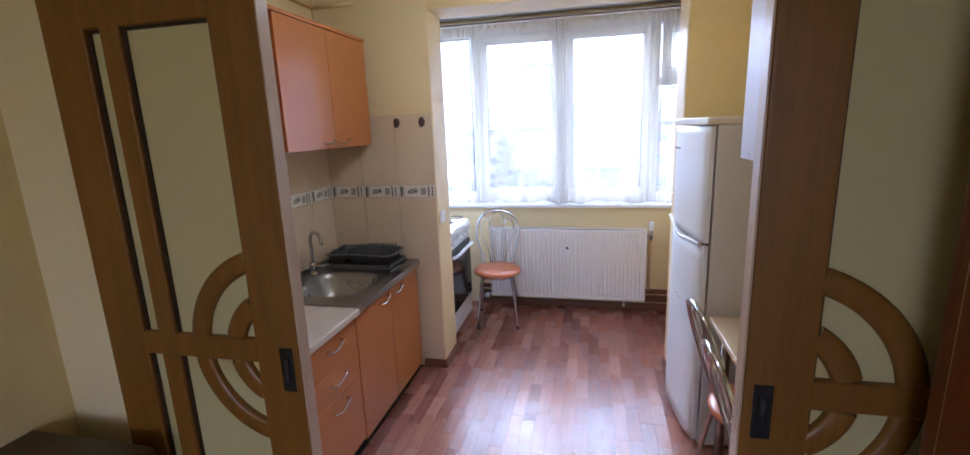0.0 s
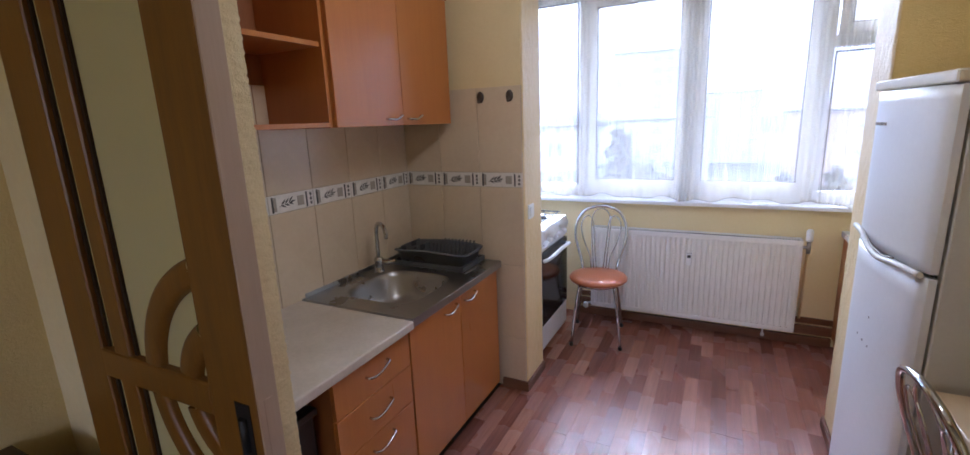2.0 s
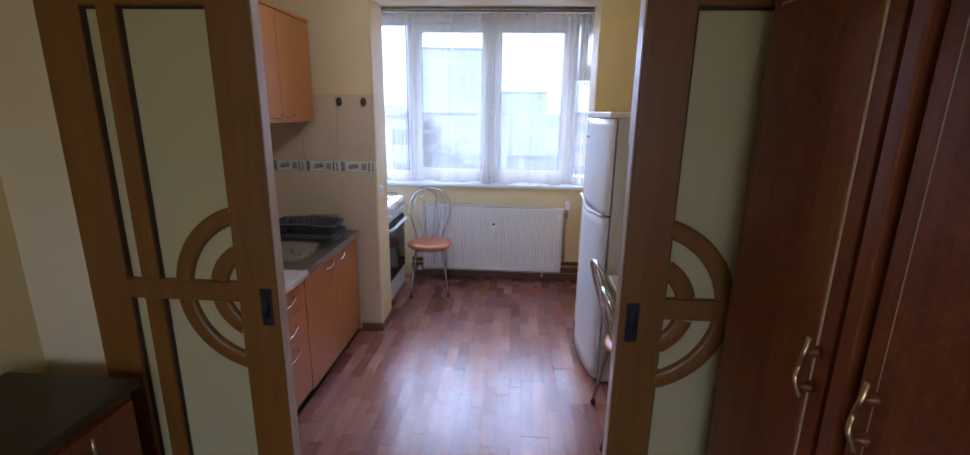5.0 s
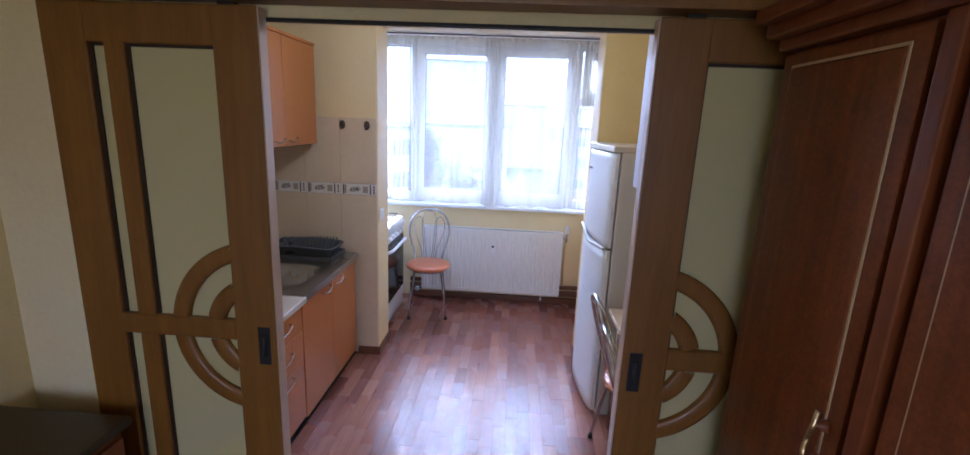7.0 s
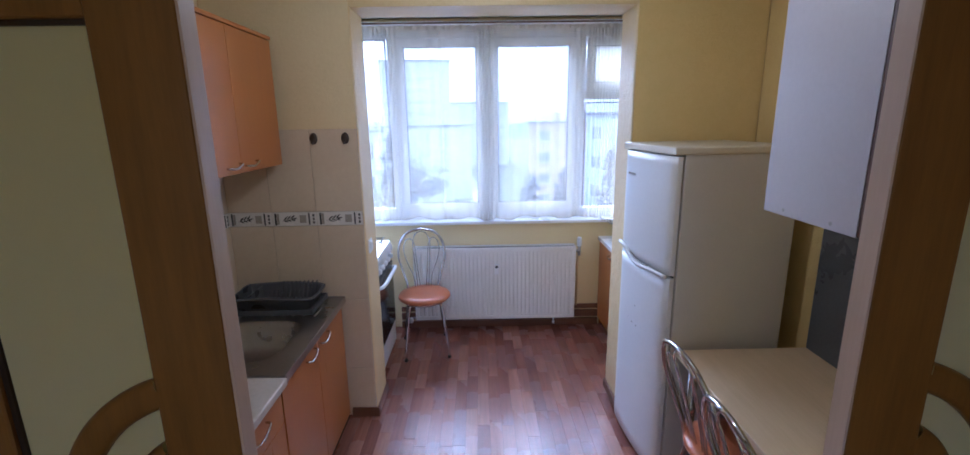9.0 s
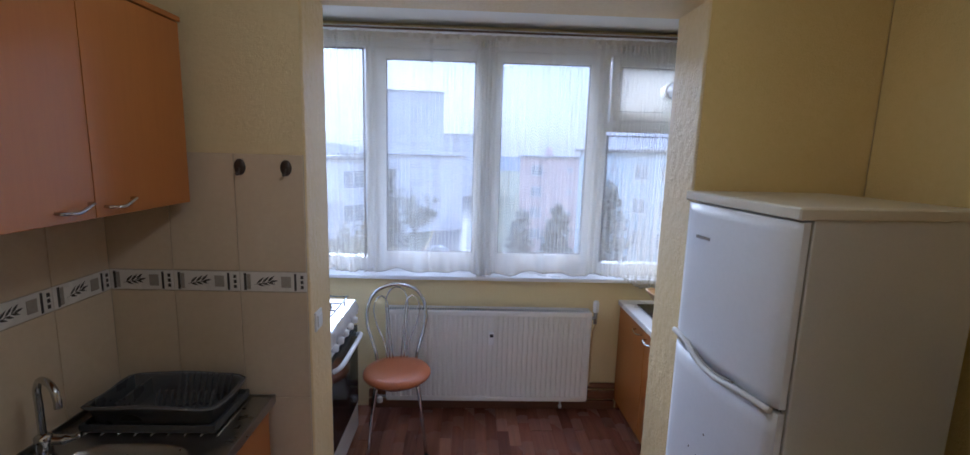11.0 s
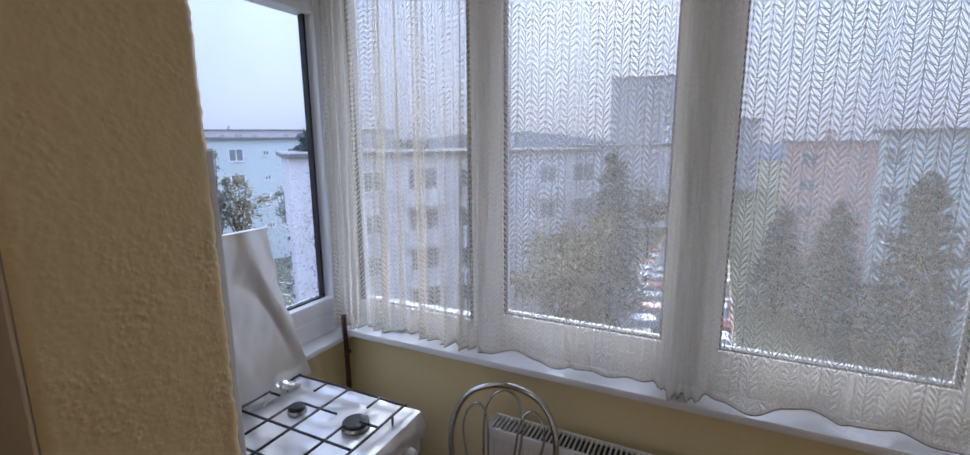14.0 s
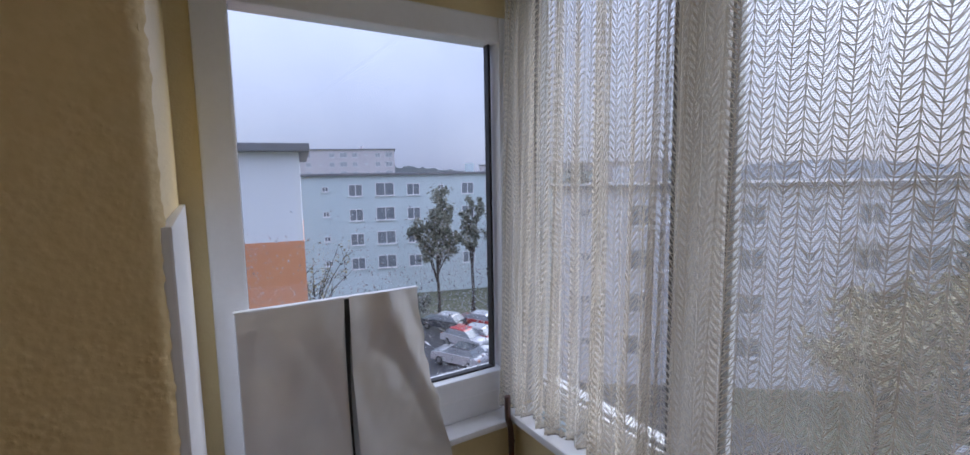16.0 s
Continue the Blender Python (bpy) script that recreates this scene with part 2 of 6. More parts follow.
M["motif_grey"] = plain("grey_glaze", (0.30, 0.26, 0.22), (0.44, 0.40, 0.34), 0.4, 0, 20, 300)
M["grout"] = plain("grout", (0.52, 0.45, 0.35), (0.60, 0.52, 0.42), 0.9)
M["base"] = wood("dark_baseboard", (0.13, 0.052, 0.024), (0.22, 0.092, 0.044), 0.40, "x")
M["pipe"] = plain("brown_painted_pipe", (0.07, 0.035, 0.025), (0.12, 0.06, 0.045), 0.5)
M["rod"] = plain("brown_rail", (0.10, 0.06, 0.04), (0.16, 0.10, 0.07), 0.5)
M["wicker"] = wood("wicker", (0.42, 0.26, 0.12), (0.66, 0.46, 0.25), 0.6, "x", 5.0, 0, 0.8)
M["brass"] = plain("aged_brass", (0.55, 0.40, 0.18), (0.68, 0.52, 0.27), 0.3, 1.0)
M["hook"] = plain("bronze_hook", (0.055, 0.04, 0.033), (0.10, 0.075, 0.06), 0.35, 0.4)
M["rag"] = plain("blue_print_rag", (0.10, 0.42, 0.66), (0.80, 0.82, 0.84), 0.8, 0, 40, 160, 0.5)
M["dark_gap"] = plain("dark_recess", (0.012, 0.010, 0.008), (0.025, 0.02, 0.016), 0.7)
M["pane"] = glass_pane("clear_pane")


def foil_material():
    m, t, p = material("aluminium_foil")
    v = coords(t)
    a, b = noise_tex(t, v, 6.5, 2.0, 0.45), noise_tex(t, v, 45.0, 3.0, 0.7)
    t.links.new(ramp(t, a, [(0.3, (0.74, 0.73, 0.72)), (0.7, (0.86, 0.85, 0.84))]), p.inputs["Base Color"])
    p.inputs["Metallic"].default_value = 0.78
    t.links.new(calc(t, "MULTIPLY_ADD", b, 0.18, 0.26), p.inputs["Roughness"])
    bump(t, p, calc(t, "MULTIPLY_ADD", b, 0.07, a), 0.22, 0.006)
    return m


def frosted_material():
    m, t, p = material("frosted_door_glass")
    v = coords(t, (1, 1, 1))
    p.inputs["Base Color"].default_value = (0.84, 0.74, 0.37, 1)
    p.inputs["Transmission Weight"].default_value = 0.42
    p.inputs["IOR"].default_value = 1.45
    t.links.new(calc(t, "MULTIPLY_ADD", noise_tex(t, v, 6.0), 0.12, 0.30), p.inputs["Roughness"])
    bump(t, p, noise_tex(t, v, 500.0, 2.0), 0.25, 0.0004)
    return m


def laminate_material():
    m, t, p = material("red_oak_laminate")
    info = t.nodes.new("ShaderNodeObjectInfo")
    v0 = coords(t, (38, 1.6, 38))
    shift = t.nodes.new("ShaderNodeVectorMath")
    shift.operation = "ADD"
    t.links.new(v0, shift.inputs[0])
    t.links.new(calc(t, "MULTIPLY", info.outputs["Random"], 71.0), shift.inputs[1])
    v = shift.outputs[0]
    a, b = noise_tex(t, v, 1.6, 6.0, 0.6), noise_tex(t, v, 9.0, 3.0, 0.7)
    tone = ramp(t, info.outputs["Random"], [(0.0, (0.225, 0.088, 0.062)), (0.3, (0.29, 0.115, 0.078)), (0.7, (0.36, 0.155, 0.104)), (1.0, (0.44, 0.215, 0.145))])
    grain = ramp(t, calc(t, "MULTIPLY_ADD", b, 0.35, calc(t, "MULTIPLY", a, 0.65)), [(0.3, (0.6, 0.56, 0.54)), (0.7, (1.12, 1.12, 1.1))])
    mul = t.nodes.new("ShaderNodeMix")
    mul.data_type, mul.blend_type = "RGBA", "MULTIPLY"
    mul.inputs[0].default_value = 1.0
    t.links.new(tone, mul.inputs[6])
    t.links.new(grain, mul.inputs[7])
    t.links.new(mul.outputs[2], p.inputs["Base Color"])
    t.links.new(calc(t, "MULTIPLY_ADD", noise_tex(t, coords(t), 2.5, 5.0), 0.22, 0.16), p.inputs["Roughness"])
    bump(t, p, b, 0.06, 0.0005)
    return m


def lace_material():
    """Net curtain: a fine mesh with a knitted pattern of stacked leaves between upright stems."""
    m, t, p = material("lace_net")
    tc = t.nodes.new("ShaderNodeTexCoord")
    sep = t.nodes.new("ShaderNodeSeparateXYZ")
    t.links.new(tc.outputs["UV"], sep.inputs[0])
    u, v = sep.outputs[0], sep.outputs[1]
    cw, ch = 0.056, 0.0195
    cell = calc(t, "DIVIDE", u, cw)
    tri = calc(t, "ABSOLUTE", calc(t, "SUBTRACT", calc(t, "FRACT", cell), 0.5))          # 0 on one stem, 0.5 on the next
    d = calc(t, "MULTIPLY", tri, 2.0)
    row = calc(t, "DIVIDE", v, ch)

    def outline(power, width):
        """One edge of each leaf, rising from a stem to the next one."""
        rise = calc(t, "MULTIPLY", calc(t, "POWER", d, power), 1.7)
        off = calc(t, "ABSOLUTE", calc(t, "SUBTRACT", calc(t, "FRACT", calc(t, "SUBTRACT", row, rise)), 0.5))
        return calc(t, "LESS_THAN", off, width)

    lower = outline(2.4, calc(t, "MULTIPLY_ADD", calc(t, "POWER", d, 1.6), 0.076, 0.060))
    upper = outline(0.6, calc(t, "MULTIPLY_ADD", calc(t, "SUBTRACT", 1.0, d), 0.062, 0.062))
    line = calc(t, "MAXIMUM", lower, upper)
    stem = calc(t, "LESS_THAN", calc(t, "MINIMUM", d, calc(t, "SUBTRACT", 1.0, d)), 0.045)
    fine_h = calc(t, "MULTIPLY_ADD", calc(t, "FRACT", calc(t, "DIVIDE", v, 0.0045)), 0.14, 0.19)
    hem = calc(t, "LESS_THAN", v, 0.012)
    top = calc(t, "GREATER_THAN", v, 1.455)
    solid = calc(t, "MAXIMUM", calc(t, "MULTIPLY", calc(t, "MAXIMUM", line, stem), 0.95), fine_h)
    solid = calc(t, "MAXIMUM", solid, calc(t, "MULTIPLY", calc(t, "MAXIMUM", hem, top), 0.75))
    tone = ramp(t, noise_tex(t, tc.outputs["UV"], 3.0, 3.0), [(0.3, (0.74, 0.70, 0.62)), (0.7, (0.84, 0.80, 0.72))])
    t.nodes.remove(p)
    df, tl, tr, m1, m2 = (t.nodes.new("ShaderNode" + k) for k in ("BsdfDiffuse", "BsdfTranslucent", "BsdfTransparent", "MixShader", "MixShader"))
    t.links.new(tone, df.inputs[0])
    t.links.new(tone, tl.inputs[0])
    t.links.new(calc(t, "MULTIPLY_ADD", calc(t, "MAXIMUM", line, stem), -0.30, 0.35), m1.inputs[0])      # thick threads let less light through than the fine mesh
    t.links.new(df.outputs[0], m1.inputs[1])
    t.links.new(tl.outputs[0], m1.inputs[2])
    t.links.new(solid, m2.inputs[0])
    t.links.new(tr.outputs[0], m2.inputs[1])
    t.links.new(m1.outputs[0], m2.inputs[2])
    t.links.new(m2.outputs[0], t.nodes["Material Output"].inputs[0])
    return m


def veil_material():
    m, t, p = material("ivory_voile")
    v = coords(t)
    f = ramp(t, noise_tex(t, v, 30.0), [(0.3, (0.72, 0.66, 0.55)), (0.7, (0.82, 0.76, 0.66))])
    t.nodes.remove(p)
    df, tl, tr, m1, m2 = (t.nodes.new("ShaderNode" + k) for k in ("BsdfDiffuse", "BsdfTranslucent", "BsdfTransparent", "MixShader", "MixShader"))
    t.links.new(f, df.inputs[0])
    t.links.new(f, tl.inputs[0])
    m1.inputs[0].default_value = 0.5
    m2.inputs[0].default_value = 0.86
    t.links.new(df.outputs[0], m1.inputs[1])
    t.links.new(tl.outputs[0], m1.inputs[2])
    t.links.new(tr.outputs[0], m2.inputs[1])
    t.links.new(m1.outputs[0], m2.inputs[2])
    t.links.new(m2.outputs[0], t.nodes["Material Output"].inputs[0])
    return m


def drop_material():
    m, t, p = material("rain_drop")
    p.inputs["Base Color"].default_value = (0.95, 0.97, 1.0, 1)
    p.inputs["Roughness"].default_value = 0.02
    p.inputs["Transmission Weight"].default_value = 1.0
    p.inputs["IOR"].default_value = 1.33
    return m


M["foil"] = foil_material()
M["frosted"] = frosted_material()
M["laminate"] = laminate_material()
M["lace"] = lace_material()
M["drop"] = drop_material()


# ---- builders ----
class Shape:
    """Collects boxes, tubes and turned forms into one bmesh."""

    def __init__(self):
        self.bm = bmesh.new()

    def box(self, x0, y0, z0, x1, y1, z1, bevel=0.0, seg=2):
        r = bmesh.ops.create_cube(self.bm, size=1.0)["verts"]
        for v in r:
            v.co = Vector(((x0 + x1) / 2 + v.co.x * (x1 - x0), (y0 + y1) / 2 + v.co.y * (y1 - y0), (z0 + z1) / 2 + v.co.z * (z1 - z0)))
        if bevel > 0:
            edges = {e for v in r for e in v.link_edges}
            bmesh.ops.bevel(self.bm, geom=list(edges), offset=bevel, segments=seg, profile=0.7, affect="EDGES", clamp_overlap=True)
        return self

    def tube(self, pts, r, seg=8, closed=False, caps=True):
        pts = [Vector(p) for p in pts]
        n, rings, up = len(pts), [], None
        for k, p in enumerate(pts):
            a = pts[k - 1] if (k or closed) else p
            b = pts[(k + 1) % n] if (k < n - 1 or closed) else p
            d = (b - a).normalized()
            if up is None:
                up = d.orthogonal().normalized()
            up = (up - d * up.dot(d)).normalized()
            side = d.cross(up)
            rr = r[k] if isinstance(r, (list, tuple)) else r
            rings.append([self.bm.verts.new(p + (up * math.cos(2 * math.pi * q / seg) + side * math.sin(2 * math.pi * q / seg)) * rr) for q in range(seg)])
        for k in range(n if closed else n - 1):
            a, b = rings[k], rings[(k + 1) % n]
            for q in range(seg):
                f = self.bm.faces.new((a[q], a[(q + 1) % seg], b[(q + 1) % seg], b[q]))
                f.smooth = True
        if caps and not closed:
            self.bm.faces.new(rings[0][::-1])
            self.bm.faces.new(rings[-1])
        return self

    def turn(self, profile, centre, seg=24, axis="z"):
        """A turned form: profile of (radius, height) from bottom to top."""
        c, rings = Vector(centre), []
        for r, h in profile:
            ring = []
            for q in range(seg):
                a = 2 * math.pi * q / seg
                o = {"z": (r * math.cos(a), r * math.sin(a), h), "x": (h, r * math.cos(a), r * math.sin(a)), "y": (r * math.sin(a), h, r * math.cos(a))}[axis]
                ring.append(self.bm.verts.new(c + Vector(o)))
            rings.append(ring)
        for a, b in zip(rings, rings[1:]):
            for q in range(seg):
                f = self.bm.faces.new((a[q], a[(q + 1) % seg], b[(q + 1) % seg], b[q]))
                f.smooth = True
        self.bm.faces.new(rings[0][::-1])
        self.bm.faces.new(rings[-1])
        return self

    def sheet(self, fn, nu, nv, smooth=True, uv=None):
        g = [[self.bm.verts.new(fn(i / nu, j / nv)) for j in range(nv + 1)] for i in range(nu + 1)]
        layer = self.bm.loops.layers.uv.verify() if uv else None
        for i in range(nu):
            for j in range(nv):
                ids = ((i, j), (i + 1, j), (i + 1, j + 1), (i, j + 1))
                f = self.bm.faces.new([g[a][b] for a, b in ids])
                f.smooth = smooth
                if uv:
                    for lp, (a, b) in zip(f.loops, ids):
                        lp[layer].uv = uv(a / nu, b / nv)
        return self

    def prism(self, outline, z0, z1):
        """An upright prism over an outline of (x, y)."""
        a = [self.bm.verts.new((x, y, z0)) for x, y in outline]
        b = [self.bm.verts.new((x, y, z1)) for x, y in outline]
        n = len(a)
        for k in range(n):
            self.bm.faces.new((a[k], a[(k + 1) % n], b[(k + 1) % n], b[k]))
        self.bm.faces.new(a[::-1])
        self.bm.faces.new(b)
        return self

    def quad(self, *pts):
        self.bm.faces.new([self.bm.verts.new(p) for p in pts])
        return self


ORIGIN = {}


def spot(ob):
    while ob is not None:
        if ob in ORIGIN:
            return ORIGIN[ob]
        ob = ob.parent
    return Vector((0, 0, 0))


def mesh_of(name, shape, mat):
    shape.bm.normal_update()
    me = bpy.data.meshes.new(name)
    shape.bm.to_mesh(me)
    shape.bm.free()
    for k in mat if isinstance(mat, (list, tuple)) else (mat,):
        me.materials.append(k)
    return me


def part(name, shape, mat, parent, label=""):
    o = spot(parent)
    bmesh.ops.translate(shape.bm, verts=shape.bm.verts, vec=-o)
    ob = new(name, mesh_of(name, shape, mat))
    ob.parent = parent
    return tagged(ob, label)


def thing(name, at, label, category, group=""):
    ob = new(name)
    ob.empty_display_size = 0.1
    ob.location = at
    ORIGIN[ob] = Vector(at)
    return tagged(ob, label, category, group)


def single(name, shape, mat, label, category, group="", kind=""):
    return tagged(new(name, mesh_of(name, shape, mat)), label, category, group, kind)


def setting(name, shape, mat, label="", category=""):
    return tagged(new(name, mesh_of(name, shape, mat)), label, category, "", "structure")


def S():
    return Shape()


def bez(pts, n=6):
    """A smooth curve through the points."""
    pts = [Vector(p) for p in pts]
    out = []
    for k in range(len(pts) - 1):
        p0, p1, p2, p3 = pts[max(k - 1, 0)], pts[k], pts[k + 1], pts[min(k + 2, len(pts) - 1)]
        for q in range(n):
            s = q / n
            out.append(0.5 * ((2 * p1) + (p2 - p0) * s + (2 * p0 - 5 * p1 + 4 * p2 - p3) * s * s + (3 * p1 - p0 - 3 * p2 + p3) * s ** 3))
    out.append(pts[-1])
    return out


# ---- large structure ----
Z_TOP = 2.56
setting("floor_living", S().box(-1.82, -3.1, -0.12, 1.6, 1.13, -0.002), M["dark_top"], "dark living room floor", "floor")
setting("wall_living_west", S().box(-1.82, -3.1, 0, -1.72, 1.085, Z_TOP), M["living"], "cream plastered living room wall", "wall")
setting("wall_living_east", S().box(1.22, -3.1, 0, 1.32, 1.085, Z_TOP), M["living"], "cream plastered living room wall", "wall")
# unseen back wall; its window opening is assumed, for the fill lamp
setting("wall_living_south", S().box(-1.82, -3.2, 0, 1.3, -3.1, 0.9).box(-1.82, -3.2, 2.2, 1.3, -3.1, Z_TOP).box(-1.82, -3.2, 0.9, -1.05, -3.1, 2.2).box(0.65, -3.2, 0.9, 1.3, -3.1, 2.2), M["living"], "cream plastered wall with an assumed window opening", "wall")
setting("ceiling_living", S().box(-1.82, -3.2, Z_TOP, 1.32, 1.13, Z_TOP + 0.1), M["ceiling"], "off-white painted ceiling", "ceiling")
OPEN_L, OPEN_R, HEAD = -0.865, 0.425, 2.02
setting("wall_doorway", S().box(-1.85, 1.085, 0, OPEN_L, 1.175, Z_TOP, 0.004).box(OPEN_R, 1.085, 0, 1.35, 1.175, Z_TOP, 0.004).box(OPEN_L, 1.087, HEAD, OPEN_R, 1.173, Z_TOP), M["cream"], "cream rough-plastered wall with a wide doorway", "wall")


def rough_jamb(x, sgn):
    """Splattered plaster on a jamb, uneven to the edge."""
    def fn(u, v):
        z = v * HEAD
        a = 0.5 * noise.noise((u * 6, z * 90, sgn)) + 0.5 * noise.noise((u * 14, z * 210, 4 + sgn))
        b = noise.noise((7.0, z * 120, sgn))
        return Vector((x + sgn * (0.003 + 0.006 * abs(a) * math.sin(math.pi * min(1.0, u * 1.05)) ** 0.3), 1.082 + u * (0.0975 + 0.004 * b), z))
    return setting("trim_jamb_plaster", S().sheet(fn, 8, 520), M["cream"], "rough cream splatter plaster on the doorway jamb", "trim")


rough_jamb(OPEN_L, 1)
rough_jamb(OPEN_R, -1)
setting("trim_doorway_head", S().box(OPEN_L, 1.075, HEAD - 0.011, OPEN_R, 1.10, HEAD - 0.002, 0.002), M["dark_gap"], "dark strip along the doorway head", "trim")

setting("wall_kitchen_west", S().box(-1.85, 1.175, 0, -1.748, 2.875, Z_TOP), M["cream"], "cream wall above beige wall tiles", "wall")
setting("wall_kitchen_east", S().box(1.19, 1.175, 0, 1.29, 2.875, Z_TOP), M["yellow"], "yellow plastered kitchen wall", "wall")
PX0, PX1, PY0, PY1, SOFFIT = -0.99, 0.505, 2.883, 3.15, 2.35
setting("wall_pier_west", S().box(-1.85, PY0, 0, PX0, PY1, Z_TOP, 0.006), M["pale"], "pale plastered pier beside the balcony opening", "wall")
setting("wall_pier_east", S().box(PX1, PY0, 0, 1.29, PY1, Z_TOP, 0.006), M["pale"], "pale plastered pier beside the balcony opening", "wall")


def rough_reveal(x, sgn):
    """Hand-thrown plaster over a pier's reveal, with a wavering outer corner."""
    def fn(u, v):
        z = v * SOFFIT
        lump = 0.6 * noise.noise((u * 9, z * 24, sgn)) + 0.4 * noise.noise((u * 26, z * 80, 5 + sgn))
        edge = 0.5 * noise.noise((3.0, z * 22, sgn)) + 0.5 * noise.noise((9.0, z * 70, sgn))
        end = max(0.0, (u - 0.94) / 0.06)
        start = max(0.0, (0.04 - u) / 0.04)
        return Vector((x + sgn * (0.0045 + 0.0025 * lump - 0.012 * end ** 2 - 0.006 * start ** 2), PY0 - 0.004 + u * (PY1 - PY0 + 0.010 + 0.007 * edge), z))
    return setting("trim_reveal_plaster", S().sheet(fn, 56, 460), M["pale"], "rough hand-thrown plaster on the pier's reveal", "trim")


rough_reveal(PX0, 1)
rough_reveal(PX1, -1)
setting("wall_opening_head", S().box(PX0 - 0.002, PY0 + 0.002, SOFFIT, PX1 + 0.002, PY1 - 0.002, Z_TOP, 0.004), M["pale"], "plastered beam over the balcony opening", "wall")
setting("wall_kitchen_north_west", S().box(-1.745, PY0 - 0.006, 1.742, PX0 - 0.003, PY0 - 0.001, Z_TOP), M["cream"], "cream painted wall above the tiles", "wall")
setting("wall_kitchen_north_east", S().box(PX1 + 0.003, PY0 - 0.006, 0.0, 1.187, PY0 - 0.001, Z_TOP), M["yellow"], "yellow painted wall behind the refrigerator", "wall")
setting("ceiling_kitchen", S().box(-1.85, 1.13, Z_TOP, 1.32, 2.9, Z_TOP + 0.1), M["ceiling"], "off-white painted ceiling", "ceiling")

# enclosed balcony
BX0, BX1, BY = -1.66, 1.16, 4.145
setting("ceiling_balcony", S().box(-1.81, 2.9, Z_TOP - 0.004, 1.40, 4.5, Z_TOP + 0.1), M["ceiling"], "off-white balcony ceiling", "ceiling")
setting("wall_balcony_north", S().box(-1.81, BY, -0.3, 1.40, 4.36, 0.93).box(-1.81, 4.20, 2.47, 1.40, 4.36, Z_TOP).box(1.185, 4.19, 0.93, 1.40, 4.36, 2.47), M["cream"], "cream plastered wall under the balcony window", "wall")
setting("wall_balcony_west", S().box(-1.81, 3.0, -0.3, BX0, 4.2, 0.90).box(-1.81, 3.0, 2.345, -1.72, 4.25, Z_TOP).box(-1.81, 3.0, 0.9, -1.72, 3.205, 2.345), M["cream"], "cream plastered balcony side wall", "wall")
setting("wall_balcony_east", S().box(BX1, 3.0, 0, 1.40, 4.2, Z_TOP), M["cream"], "cream plastered balcony side wall", "wall")
setting("wall_tile_cladding", S().box(-1.70, PY1, 0, PX0 - 0.002, PY1 + 0.014, 1.742, 0.003), M["pvc"], "white tiled splashback behind the cooker", "wall")
setting("wall_below", S().box(-1.81, 4.2, -11.6, 1.40, 4.36, -0.3).box(-1.81, 2.0, -11.6, -1.85, 4.2, -0.3), M["cream"], "plastered outer wall below the balcony", "wall")
setting("floor_slab", S().box(-1.85, 1.1, -0.2, 1.35, 4.2, -0.006), M["dark_gap"], "floor screed under the laminate", "floor")


def base_run(x0, y0, x1, y1):
    """A moulded skirting board standing against a wall."""
    s = S().box(x0, y0, 0, x1, y1, 0.045, 0.004).box(min(x0, x1) + 0.003, min(y0, y1) + 0.003, 0.045, max(x0, x1) - 0.003, max(y0, y1) - 0.003, 0.058, 0.003)
    return setting("baseboard", s, M["base"], "dark brown wooden skirting board", "baseboard")


base_run(-1.14, 2.855, -0.972, 2.874)
base_run(-0.988, 2.876, -0.972, 3.15)
base_run(0.487, 2.86, 0.503, 3.15)
for n, (x0, z0, x1, z1) in enumerate(((-1.03, 0.0, 0.69, 0.06), (-1.03, 0.075, 0.69, 0.135), (-1.03, 0.15, 0.69, 0.19))):
    setting("trim_pipe_casing", S().box(x0, BY - 0.03 + n * 0.006, z0, x1, BY - 0.001, z1, 0.006), M["base"], "dark brown boards casing the heating pipes", "trim")


# ---- window joinery ----
def ring_frame(s, x0, z0, x1, z1, w, y0, y1, bevel=0.006):
    """A rectangular frame in the xz plane."""
    s.box(x0, y0, z0, x0 + w, y1, z1, bevel)
    s.box(x1 - w, y0, z0, x1, y1, z1, bevel)
    s.box(x0 + w - 0.002, y0 + 0.001, z0, x1 - w + 0.002, y1 - 0.001, z0 + w, bevel)
    s.box(x0 + w - 0.002, y0 + 0.001, z1 - w, x1 - w + 0.002, y1 - 0.001, z1, bevel)
    return s


def pane_unit(parent, x0, z0, x1, z1, y, sash, w=0.062):
    """One light of the window: sash, gasket and pane."""
    if sash:
        part("sash", ring_frame(S(), x0 - w, z0 - w, x1 + w, z1 + w, w, y - 0.024, y + 0.046, 0.008), M["pvc"], parent)
    part("gasket", ring_frame(S(), x0 - 0.002, z0 - 0.002, x1 + 0.002, z1 + 0.002, 0.008, y - 0.012, y + 0.012, 0.001), M["gasket"], parent)
    p = part("pane", S().box(x0 + 0.004, y - 0.003, z0 + 0.004, x1 - 0.004, y + 0.003, z1 - 0.004), M["pane"], parent)
    p.visible_shadow = False
    return p


